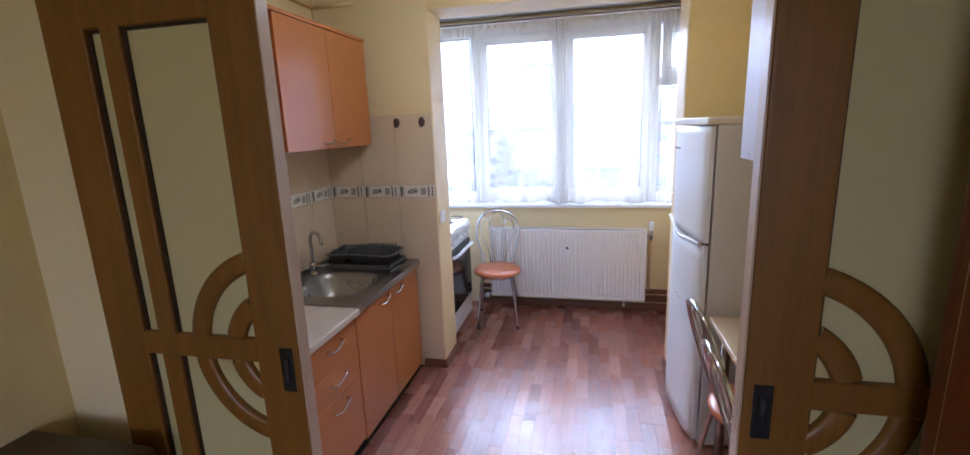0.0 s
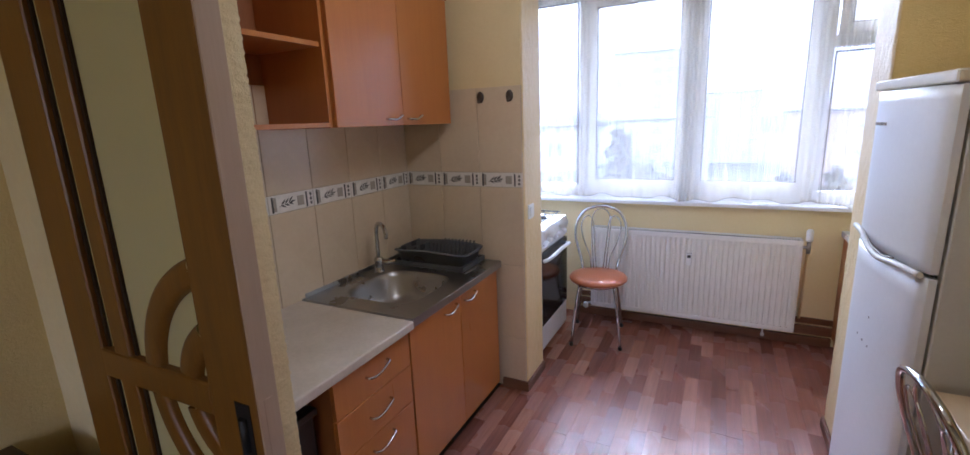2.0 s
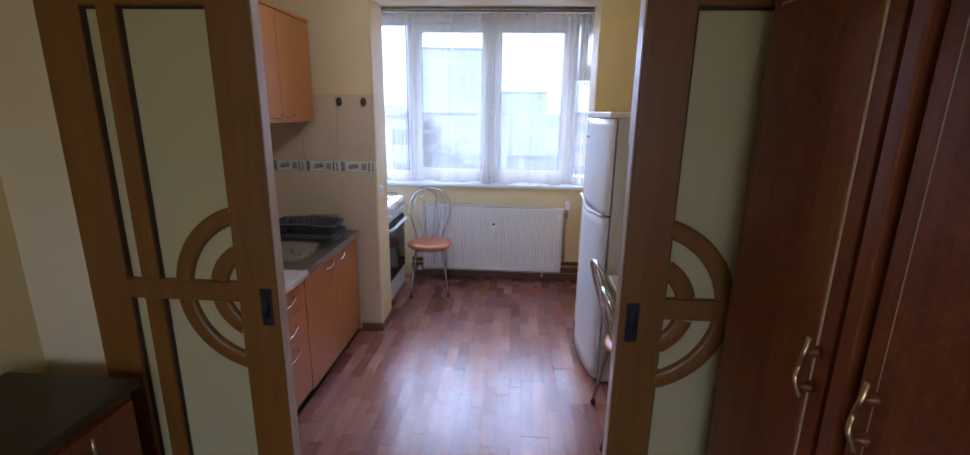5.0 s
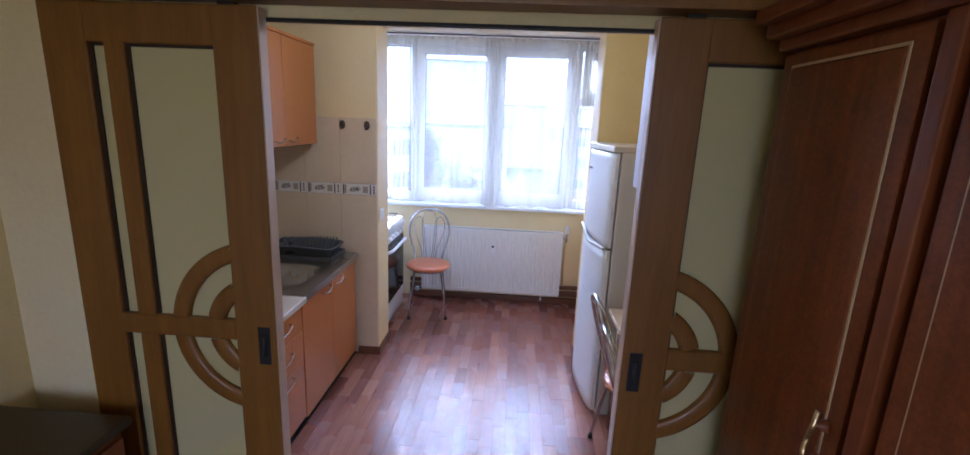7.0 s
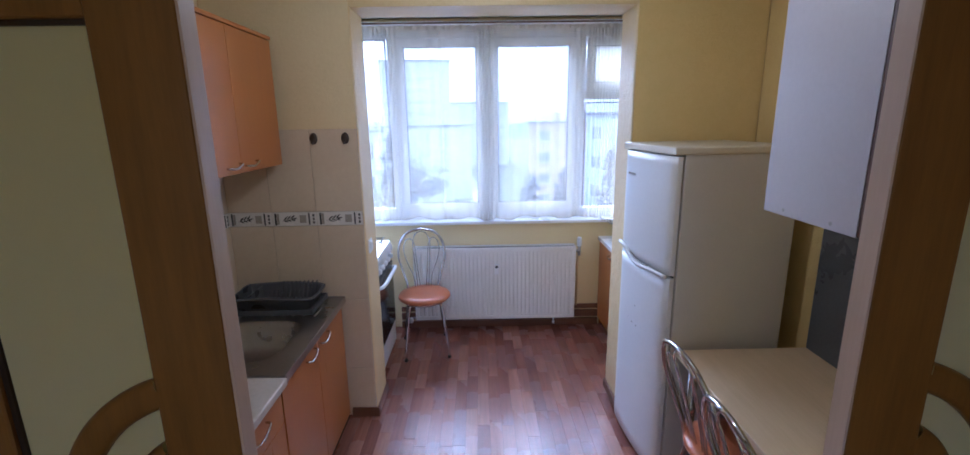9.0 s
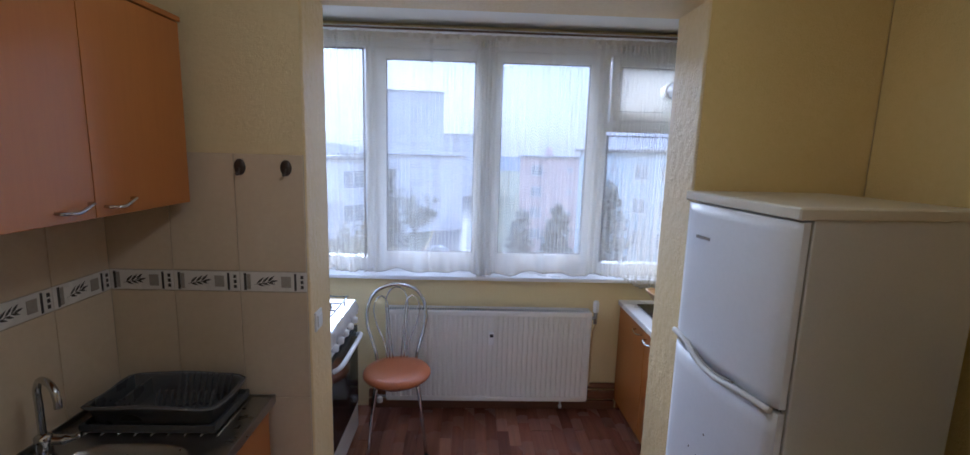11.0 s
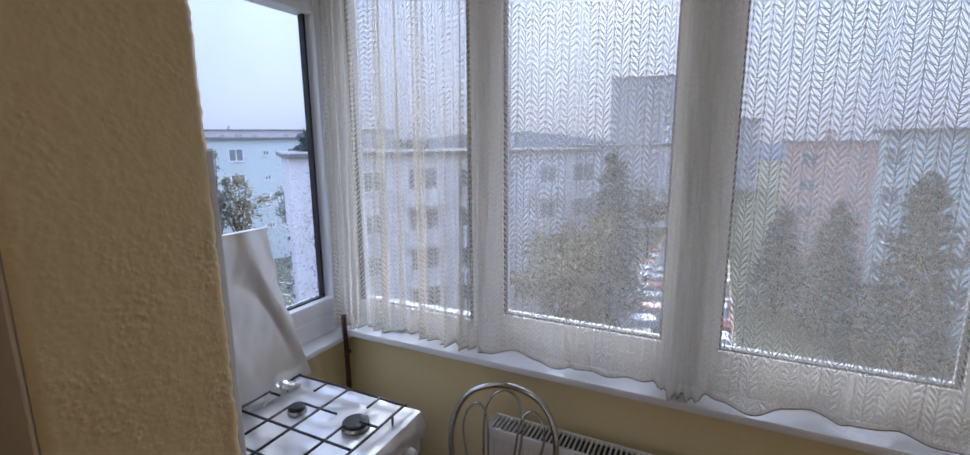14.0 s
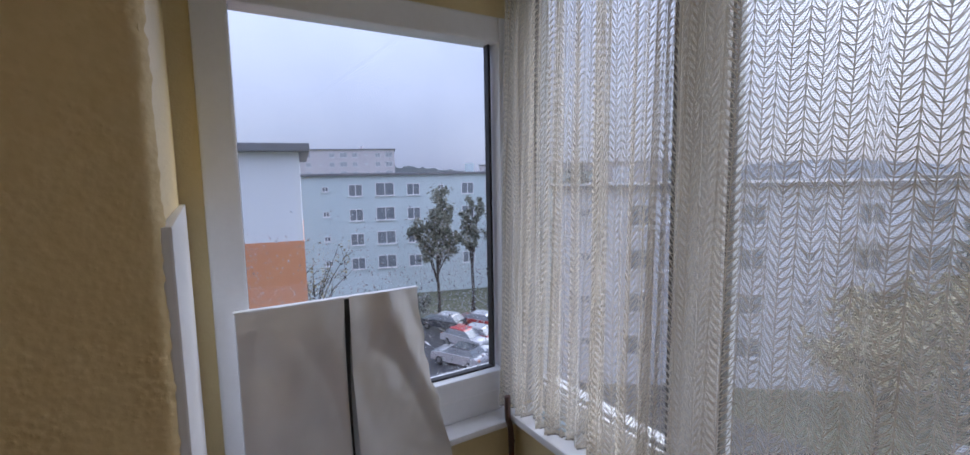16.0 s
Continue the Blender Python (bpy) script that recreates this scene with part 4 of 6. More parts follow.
def dish_rack():
    x0, x1, y0, y1, z = -1.665, -1.215, 2.575, 2.83, 0.802
    r = thing("dish_rack", ((x0 + x1) / 2, (y0 + y1) / 2, z - 0.004), "grey plastic dish rack with plate slots on a tray", "dish rack")
    part("tray", S().box(x0, y0, z - 0.004, x1, y1, z + 0.006, 0.005).box(x0, y0, z + 0.006, x0 + 0.006, y1, z + 0.024, 0.002).box(x1 - 0.006, y0, z + 0.006, x1, y1, z + 0.024, 0.002).box(x0, y0, z + 0.006, x1, y0 + 0.006, z + 0.024, 0.002).box(x0, y1 - 0.006, z + 0.006, x1, y1, z + 0.024, 0.002), M["grey_plastic"], r, "grey drip tray")
    b = S()
    n = 44

    def ring(grow, h, wavy=0.0):
        out = []
        for k in range(n):
            a = 2 * math.pi * k / n
            c, s = math.cos(a), math.sin(a)
            q = (abs(c) ** 9 + abs(s) ** 9) ** (-1 / 9)
            out.append(b.bm.verts.new(((x0 + x1) / 2 + c * q * (0.205 + grow), (y0 + y1) / 2 + s * q * (0.110 + grow), z + h + wavy * (abs(c) ** 3) - wavy * 0.4 * abs(s) ** 8)))
        return out

    rs = [ring(-0.010, 0.010), ring(-0.002, 0.020), ring(0.010, 0.080, -0.014), ring(0.020, 0.082, -0.014), ring(0.021, 0.086, -0.014), ring(0.008, 0.088, -0.014), ring(0.003, 0.080, -0.014), ring(-0.008, 0.022), ring(-0.014, 0.014)]
    for a, c in zip(rs, rs[1:]):
        for k in range(n):
            b.bm.faces.new((a[k], a[(k + 1) % n], c[(k + 1) % n], c[k])).smooth = True
    b.bm.faces.new(rs[-1])
    b.bm.faces.new(rs[0][::-1])
    bmesh.ops.recalc_face_normals(b.bm, faces=b.bm.faces)
    part("basket", b, M["grey_plastic"], r)
    lip = []
    for k in range(n):
        a = 2 * math.pi * k / n
        c, s = math.cos(a), math.sin(a)
        q = (abs(c) ** 9 + abs(s) ** 9) ** (-1 / 9)
        lip.append(((x0 + x1) / 2 + c * q * 0.226, (y0 + y1) / 2 + s * q * 0.131, z + 0.085 - 0.014 * abs(c) ** 3 + 0.0056 * abs(s) ** 8))
    part("rim", S().tube(lip, 0.0042, 8, True), M["grey_highlit"], r, "glossy rolled rim, lightened for its highlight")
    for k in range(9):
        x = x0 + 0.215 + k * 0.023
        for ya, yb in ((y0 + 0.050, y0 + 0.064), (y1 - 0.075, y1 - 0.061)):
            fin = S().box(-0.003, ya, 0.0, 0.003, yb, 0.105, 0.0024)
            for v in fin.bm.verts:
                v.co = Vector((x + v.co.x + 0.22 * v.co.z, v.co.y, z + 0.018 + v.co.z))
            part("plate_fin", fin, M["grey_highlit"], r)
    # flat dark patch: the shade in a grip hole, painted on the basket
    hole = S()
    hole.quad(*[((x0 + x1) / 2 - 0.06 + 0.036 * math.cos(a * math.pi / 10), (y0 + y1) / 2 - 0.1115 - 0.0065 * math.sin(a * math.pi / 10), z + 0.032 + 0.026 * math.sin(a * math.pi / 10)) for a in range(11)])
    part("grip_hole", hole, M["dark_gap"], r, "flat dark patch drawn as a half-round grip hole")
    part("cutlery_box", S().box(x0 + 0.035, y0 + 0.035, z + 0.02, x0 + 0.04, y1 - 0.035, z + 0.10, 0.001).box(x0 + 0.10, y0 + 0.035, z + 0.02, x0 + 0.105, y1 - 0.035, z + 0.085, 0.001), M["grey_plastic"], r)
    return r


dish_rack()


def wall_cabinet(name, y0, y1, label, doors):
    x0, x1, z0, z1 = -1.746, -1.405, 1.562, 2.185
    u = thing(name, ((x0 + x1) / 2, (y0 + y1) / 2, z0), label, "cabinet", "wall cabinets over the sink")
    part("side_panel", S().box(x0, y0, z0, x1, y0 + 0.017, z1, 0.001), M["cabinet"], u)
    part("side_panel", S().box(x0, y1 - 0.017, z0, x1, y1, z1, 0.001), M["cabinet"], u)
    part("bottom_panel", S().box(x0, y0 + 0.017, z0 + 0.002, x1 - 0.001, y1 - 0.017, z0 + 0.019), M["cabinet"], u)
    part("top_panel", S().box(x0, y0 - 0.004, z1, x1 + 0.024, y1 + 0.004, z1 + 0.018, 0.003), M["cabinet"], u)
    part("back_panel", S().box(x0 + 0.001, y0 + 0.017, z0 + 0.019, x0 + 0.006, y1 - 0.017, z1), M["cabinet_in"], u)
    if doors:
        ym = (y0 + y1) / 2
        for a, b, hy in ((y0 + 0.001, ym - 0.0015, ym - 0.075), (ym + 0.0015, y1 - 0.001, ym + 0.085)):
            d = part("door", S().box(x1 + 0.001, a, z0, x1 + 0.018, b, z1 - 0.003, 0.002), M["cabinet"], u)
            wave_handle(d, (x1 + 0.018, hy, z0 + 0.033), "h", 0.105)
    else:
        part("shelf", S().box(x0 + 0.006, y0 + 0.017, 1.858, x1 - 0.012, y1 - 0.017, 1.876, 0.001), M["cabinet"], u)
    return u


wall_cabinet("wall_cabinet", 1.955, 2.825, "orange beech wall cabinet with two closed doors", True)
wall_cabinet("open_shelf_cabinet", 1.36, 1.951, "open orange beech wall shelf, empty", False)
single("gas_pipe_high", S().tube([(-1.72, 1.4, 2.42), (-1.72, 2.84, 2.42)], 0.011, 10).tube([(-1.45, 2.86, 2.42), (-1.72, 2.86, 2.42)], 0.011, 10), M["pale"], "cream painted gas pipe along the kitchen wall", "pipe")

for x in (-1.225, -1.055):
    hk = thing("coat_hook", (x, 2.872, 1.66), "oval bronze self-adhesive towel hook on the tiles", "hook", "hooks on the tiles")
    part("plate", S().turn([(0.004, 0.0), (0.021, -0.003), (0.021, -0.006), (0.015, -0.010), (0.004, -0.011)], (x, 2.875, 1.692), 20, "y"), M["hook"], hk)
    for v in hk.children[0].data.vertices:
        v.co.z = (v.co.z - 0.032) * 1.45 + 0.032
    part("prong", S().tube(bez([(x, 2.866, 1.688), (x, 2.858, 1.672), (x - 0.002, 2.853, 1.664), (x - 0.004, 2.847, 1.669)], 4), 0.0045, 8), M["hook"], hk)
sw = thing("light_switch", (PX0, 2.965, 1.0), "white rocker light switch on the pier", "light switch")
part("plate", S().box(PX0, 2.925, 1.025, PX0 + 0.012, 3.005, 1.105, 0.004), M["pvc"], sw)
part("rocker", S().box(PX0 + 0.011, 2.94, 1.04, PX0 + 0.018, 2.99, 1.09, 0.003), M["pvc"], sw)


lamp = thing("ceiling_lamp", (-0.28, 1.95, Z_TOP), "white glass ceiling lamp in the kitchen, lit", "ceiling lamp")
part("ceiling_plate", S().turn([(0.09, 0.0), (0.09, -0.012), (0.06, -0.022)], (-0.28, 1.95, Z_TOP - 0.001), 28), M["pvc"], lamp)
part("stem", S().tube([(-0.28, 1.95, Z_TOP - 0.02), (-0.28, 1.95, Z_TOP - 0.10)], 0.012, 12), M["chrome"], lamp)
part("shade", S().turn([(0.02, 0.0), (0.10, -0.010), (0.15, -0.035), (0.155, -0.042), (0.10, -0.018), (0.02, -0.008)], (-0.28, 1.95, Z_TOP - 0.09), 32), M["pvc"], lamp, "white glass shade")


# ---- kitchen, east side ----
def fridge():
    f = thing("refrigerator", (0, 0, 0), "white two-door refrigerator with a worn front", "refrigerator")
    W_, D_, H_ = 0.545, 0.60, 1.652
    part("body", S().box(-D_ / 2 + 0.060, -W_ / 2, 0.02, D_ / 2, W_ / 2, H_ - 0.03, 0.008, 3), M["fridge_side"], f)
    part("top_cover", S().box(-D_ / 2 + 0.012, -W_ / 2 - 0.004, H_ - 0.035, D_ / 2 - 0.01, W_ / 2 + 0.004, H_, 0.012, 3), M["fridge_top"], f, "cream top cover")

    def front(z0, z1):
        s = S()
        nu, nv = 14, 14

        def pt(u, v):
            y = -W_ / 2 + u * W_
            z = z0 + (z1 - z0) * v
            bow = 0.018 * (1 - (2 * u - 1) ** 2)
            rnd = 0.012 * (abs(2 * u - 1) ** 10)
            return Vector((-D_ / 2 + 0.018 - bow + rnd, y, z))

        s.sheet(pt, nu, nv)
        s.sheet(lambda u, v: Vector((-D_ / 2 + 0.050, -W_ / 2 + (1 - u) * W_, z0 + (z1 - z0) * v)), nu, nv)
        vs = list(s.bm.verts)
        for vv in (0.0, 1.0):
            a = [v for v in vs if abs(v.co.z - (z0 + (z1 - z0) * vv)) < 1e-6]
            fr = sorted([v for v in a if v.co.x < -D_ / 2 + 0.045], key=lambda v: v.co.y)
            bk = sorted([v for v in a if v.co.x >= -D_ / 2 + 0.045], key=lambda v: v.co.y)
            for k in range(nu):
                s.bm.faces.new((fr[k], fr[k + 1], bk[k + 1], bk[k]))
        for yy in (-W_ / 2, W_ / 2):
            fr = sorted([v for v in vs if abs(v.co.y - yy) < 1e-6 and v.co.x < -D_ / 2 + 0.045], key=lambda v: v.co.z)
            bk = sorted([v for v in vs if abs(v.co.y - yy) < 1e-6 and v.co.x >= -D_ / 2 + 0.045], key=lambda v: v.co.z)
            for k in range(nv):
                s.bm.faces.new((fr[k], fr[k + 1], bk[k + 1], bk[k]))
        bmesh.ops.recalc_face_normals(s.bm, faces=s.bm.faces)
        return s

    up = part("freezer_door", front(1.080, H_ - 0.040), M["enamel"], f)
    lo = part("fridge_door", front(0.05, 1.066), M["enamel"], f)
    part("seal", S().box(-D_ / 2 + 0.046, -W_ / 2 + 0.022, 0.06, -D_ / 2 + 0.058, W_ / 2 - 0.012, H_ - 0.045), M["gasket"], f)
    grip = bez([(-D_ / 2 + 0.004, W_ / 2 - 0.02, 1.115), (-D_ / 2 - 0.002, 0.16, 1.105), (-D_ / 2 - 0.012, 0.06, 1.075), (-D_ / 2 - 0.012, -0.04, 1.062), (-D_ / 2 - 0.004, -0.14, 1.072), (-D_ / 2 + 0.012, -W_ / 2 + 0.01, 1.073)], 5)
    part("handle", S().tube(grip, 0.010, 8), M["fridge_side"], lo, "wavy cream door grip")
    # grey strip along the grip draws in its shade on the door
    part("handle_shade", S().tube([p + Vector((0.003, 0, 0.014)) for p in grip[8:20]], 0.0035, 6), M["motif_grey"], up)
    for k, w in enumerate((0.011, 0.006, 0.010, 0.007, 0.003, 0.010)):
        y = 0.135 - k * 0.0125
        part("badge", S().box(-D_ / 2 - 0.0148 + 0.0022 * (1 if k > 3 else 0), y - w / 2, 1.498, -D_ / 2 - 0.008, y + w / 2, 1.508), M["motif_grey"], up, "small grey maker's badge")
    for y, z in ((0.0, 0.83), (0.03, 0.73), (0.08, 0.735), (-0.02, 0.728)):
        part("chip", S().turn([(0.004, -0.0012), (0.003, 0.0), (0.001, 0.0)], (-D_ / 2 + 0.0002 + 0.018 * (2 * y / W_) ** 2, y, z), 8, "x"), M["pipe"], lo, "chipped paint spot")
    for sy in (-0.22, 0.22):
        for sx in (-0.17, 0.20):
            part("foot", S().turn([(0.018, 0.0), (0.018, 0.022)], (sx, sy, 0.0), 10), M["black"], f)
    f.matrix_basis = pose(0.758, 2.565, 0, 0, 0, 5)
    return f


fridge()


def dining_table():
    t = thing("kitchen_table", (0.87, 1.72, 0), "pale maple laminate kitchen table against the wall", "table")
    part("tabletop", S().box(0.548, 1.20, 0.712, 1.187, 2.235, 0.738, 0.006, 3), M["table_top"], t)
    part("apron", S().box(0.60, 1.25, 0.64, 0.618, 2.19, 0.711, 0.002).box(1.12, 1.25, 0.64, 1.138, 2.19, 0.711, 0.002).box(0.618, 1.25, 0.64, 1.12, 1.268, 0.711, 0.002).box(0.618, 2.172, 0.64, 1.12, 2.19, 0.711, 0.002), M["table_top"], t)
    for x in (0.615, 1.13):
        for y in (1.26, 2.18):
            part("leg", S().tube([(x, y, 0), (x, y, 0.711)], 0.021, 14), M["chrome"], t)
    return t


dining_table()


def bistro_chair():
    c = thing("bistro_chair", (0, 0, 0), "chrome tube chair with an orange round seat", "chair", "round-seat kitchen chairs")
    part("seat", S().turn([(0.165, 0.432), (0.192, 0.436), (0.201, 0.446), (0.201, 0.456), (0.192, 0.468), (0.150, 0.475), (0.05, 0.478)], (0, 0, 0), 40), M["seat"], c, "orange vinyl round seat")
    part("seat_ring", S().tube([(0.165 * math.cos(a * math.pi / 14), 0.165 * math.sin(a * math.pi / 14), 0.426) for a in range(28)], 0.009, 8, True), M["chrome"], c)

    def back(x, z):
        return Vector((x, 0.150 + 0.13 * max(0.0, (z - 0.42) / 0.48) ** 1.15, z))

    half = [(0.118, 0.415), (0.128, 0.50), (0.158, 0.60), (0.183, 0.69), (0.183, 0.77), (0.155, 0.845), (0.100, 0.895), (0.0, 0.917)]
    hoop = [back(-x, z) for x, z in half] + [back(x, z) for x, z in reversed(half[:-1])]
    part("back_hoop", S().tube(bez(hoop, 5), 0.0105, 12), M["chrome"], c)
    for sg in (-1, 1):
        loop = [(0.062, 0.47), (0.075, 0.56), (0.118, 0.66), (0.143, 0.75), (0.135, 0.815), (0.098, 0.848), (0.062, 0.815), (0.050, 0.74), (0.038, 0.60), (0.024, 0.47)]
        part("back_wire", S().tube(bez([back(sg * x, z) for x, z in loop], 4), 0.0042, 8), M["chrome"], c)
    mid = [(0.044, 0.47), (0.056, 0.62), (0.068, 0.76), (0.066, 0.83), (0.042, 0.882), (0.0, 0.900)]
    part("back_wire", S().tube(bez([back(-x, z) for x, z in mid] + [back(x, z) for x, z in reversed(mid[:-1])], 4), 0.0042, 8), M["chrome"], c)
    for sx in (-1, 1):
        for y0, y1 in ((-0.135, -0.185), (0.14, 0.20)):
            lg = part("leg", S().tube(bez([(sx * 0.115, y0, 0.43), (sx * 0.135, y0 * 1.12, 0.30), (sx * 0.165, y1, 0.012)], 4), 0.0105, 10), M["chrome"], c)
            part("rubber_foot", S().turn([(0.014, 0.0), (0.014, 0.018), (0.011, 0.022)], (sx * 0.165, y1, 0.0), 10), M["black"], lg)
    return c


chair = bistro_chair()
chair.matrix_basis = pose(-0.775, 3.735, 0.0, 0, 0, 9)
copy_thing(chair, pose(0.695, 1.93, 0.0, 0, 0, 94))
copy_thing(chair, pose(0.668, 1.52, 0.0, 0, 0, 90))

cab = thing("wall_cupboard", (0.8, 1.345, 1.53), "white wall cupboard hung beside the doorway", "cabinet")
part("side_panel", S().box(0.425, 1.20, 1.53, 0.443, 1.512, 2.20, 0.001), M["melamine"], cab)
part("back_edge", S().box(0.426, 1.177, 1.532, 1.18, 1.199, 2.198), M["pipe"], cab, "dark brown back edge")
part("body", S().box(0.443, 1.20, 1.532, 1.18, 1.495, 2.199), M["melamine"], cab)
part("door", S().box(0.445, 1.496, 1.533, 0.81, 1.512, 2.198, 0.002), M["cabinet"], cab)
part("door", S().box(0.814, 1.496, 1.533, 1.179, 1.512, 2.198, 0.002), M["cabinet"], cab)
for y in (1.27, 1.43):
    part("screw_cap", S().turn([(0.005, -0.001), (0.004, 0.0)], (0.424, y, 1.545), 10, "x"), M["steel"], cab)
# added dark panel, standing in for the shaded gap beside the refrigerator
single("leaning_tray", S().box(1.145, 1.98, 0.738, 1.165, 2.23, 1.30, 0.02, 4), M["grey_plastic"], "dark grey panel added for the shaded gap beside the refrigerator", "tray")
so = thing("wall_socket", (0.52, 2.88, 0.2), "white round wall socket low on the pier", "socket")
part("plate", S().box(0.512, 2.866, 0.165, 0.585, 2.877, 0.245, 0.004), M["pvc"], so)
part("plug", S().turn([(0.018, -0.045), (0.020, -0.03), (0.021, 0.0)], (0.545, 2.866, 0.205), 14, "y"), M["pvc"], so, "white plug")


# ---- balcony ----
def radiator():
    x0, x1, z0, z1, yf, yb = -0.885, 0.455, 0.125, 0.752, 3.995, 4.095
    r = thing("radiator", ((x0 + x1) / 2, (yf + yb) / 2, z0), "white steel panel radiator under the window", "radiator")
    s = S()
    n = int((x1 - x0 - 0.04) / 0.0333)
    prof = [(x0, yb), (x0, yf + 0.006), (x0 + 0.006, yf)]
    for k in range(n):
        a = x0 + 0.02 + k * (x1 - x0 - 0.04) / n
        w = (x1 - x0 - 0.04) / n
        prof += [(a + 0.1 * w, yf), (a + 0.28 * w, yf + 0.006), (a + 0.5 * w, yf + 0.006), (a + 0.68 * w, yf)]
    prof += [(x1 - 0.006, yf), (x1, yf + 0.006), (x1, yb)]
    a = [s.bm.verts.new((x, y, z0 + 0.03)) for x, y in prof]
    b = [s.bm.verts.new((x, y, z1 - 0.03)) for x, y in prof]
    for k in range(len(prof) - 1):
        s.bm.faces.new((a[k], a[k + 1], b[k + 1], b[k]))
    s.box(x0, yf - 0.002, z0, x1, yf + 0.012, z0 + 0.032, 0.004).box(x0, yf - 0.002, z1 - 0.034, x1, yf + 0.012, z1 - 0.004, 0.004).box(x0 + 0.002, yb - 0.01, z0, x1 - 0.002, yb, z1 - 0.02)
    part("panel", s, M["radiator"], r)
    for xa in (x0 - 0.004, x1):
        part("side_cover", S().box(xa, yf, z0 + 0.01, xa + 0.004, yb, z1 - 0.002, 0.001), M["radiator"], r)
    g = S().box(x0, yf - 0.001, z1 - 0.010, x1, yf + 0.010, z1, 0.002).box(x0, yb - 0.010, z1 - 0.010, x1, yb, z1, 0.002)
    k = x0 + 0.008
    while k < x1 - 0.012:
        g.box(k, yf + 0.009, z1 - 0.012, k + 0.0046, yb - 0.009, z1 - 0.001)
        k += 0.0165
    part("top_grille", g, M["radiator"], r)
    # near-black plate below the slots draws the shade inside the radiator
    part("inner_shadow_plate", S().box(x0 + 0.01, yf + 0.02, z1 - 0.022, x1 - 0.01, yb - 0.010, z1 - 0.012), M["gasket"], r, "dark plate painting the shade inside the radiator")
    m = part("heat_meter", S().box(-0.217, yf - 0.026, 0.53, -0.183, yf + 0.002, 0.615, 0.004), M["pvc"], r, "white heat cost meter")
    part("display", S().box(-0.211, yf - 0.0275, 0.585, -0.189, yf - 0.024, 0.605), M["black"], m)
    v = part("valve", S().tube([(x1, yf + 0.05, 0.70), (x1 + 0.045, yf + 0.05, 0.70)], 0.010, 10).tube([(x1 + 0.04, yf + 0.05, 0.66), (x1 + 0.04, yf + 0.05, 0.74)], 0.012, 12), M["steel"], r, "metal valve")
    part("thermostat_head", S().turn([(0.016, 0.0), (0.020, 0.008), (0.020, 0.065), (0.015, 0.078)], (x1 + 0.04, yf + 0.05, 0.74), 16), M["pvc"], v)
    part("supply_pipe", S().tube([(x1 + 0.04, yf + 0.05, 0.66), (x1 + 0.04, yf + 0.10, 0.60), (x1 + 0.04, yf + 0.112, 0.19)], 0.008, 8), M["pale"], r)
    part("return_pipe", S().tube([(x0 + 0.02, yf + 0.05, 0.13), (x0 - 0.04, yf + 0.06, 0.12), (x0 - 0.08, yf + 0.10, 0.10)], 0.009, 8), M["steel"], r)
    for x in (-0.62, 0.20):
        part("bracket", S().box(x - 0.015, yb - 0.002, z0 + 0.08, x + 0.015, BY + 0.002, z1 - 0.08, 0.002), M["radiator"], r)
    part("drain_plug", S().tube([(0.285, yf + 0.03, z0 + 0.01), (0.285, yf + 0.03, z0 - 0.045)], 0.006, 8).turn([(0.011, -0.062), (0.012, -0.045), (0.008, -0.040)], (0.285, yf + 0.03, z0), 12), M["pvc"], r, "small white drain plug")
    part("return_valve", S().turn([(0.012, 0.0), (0.020, 0.006), (0.020, 0.034), (0.013, 0.042)], (x0 - 0.05, yf + 0.03, 0.09), 14), M["pvc"], r, "white valve cap")
    return r


radiator()


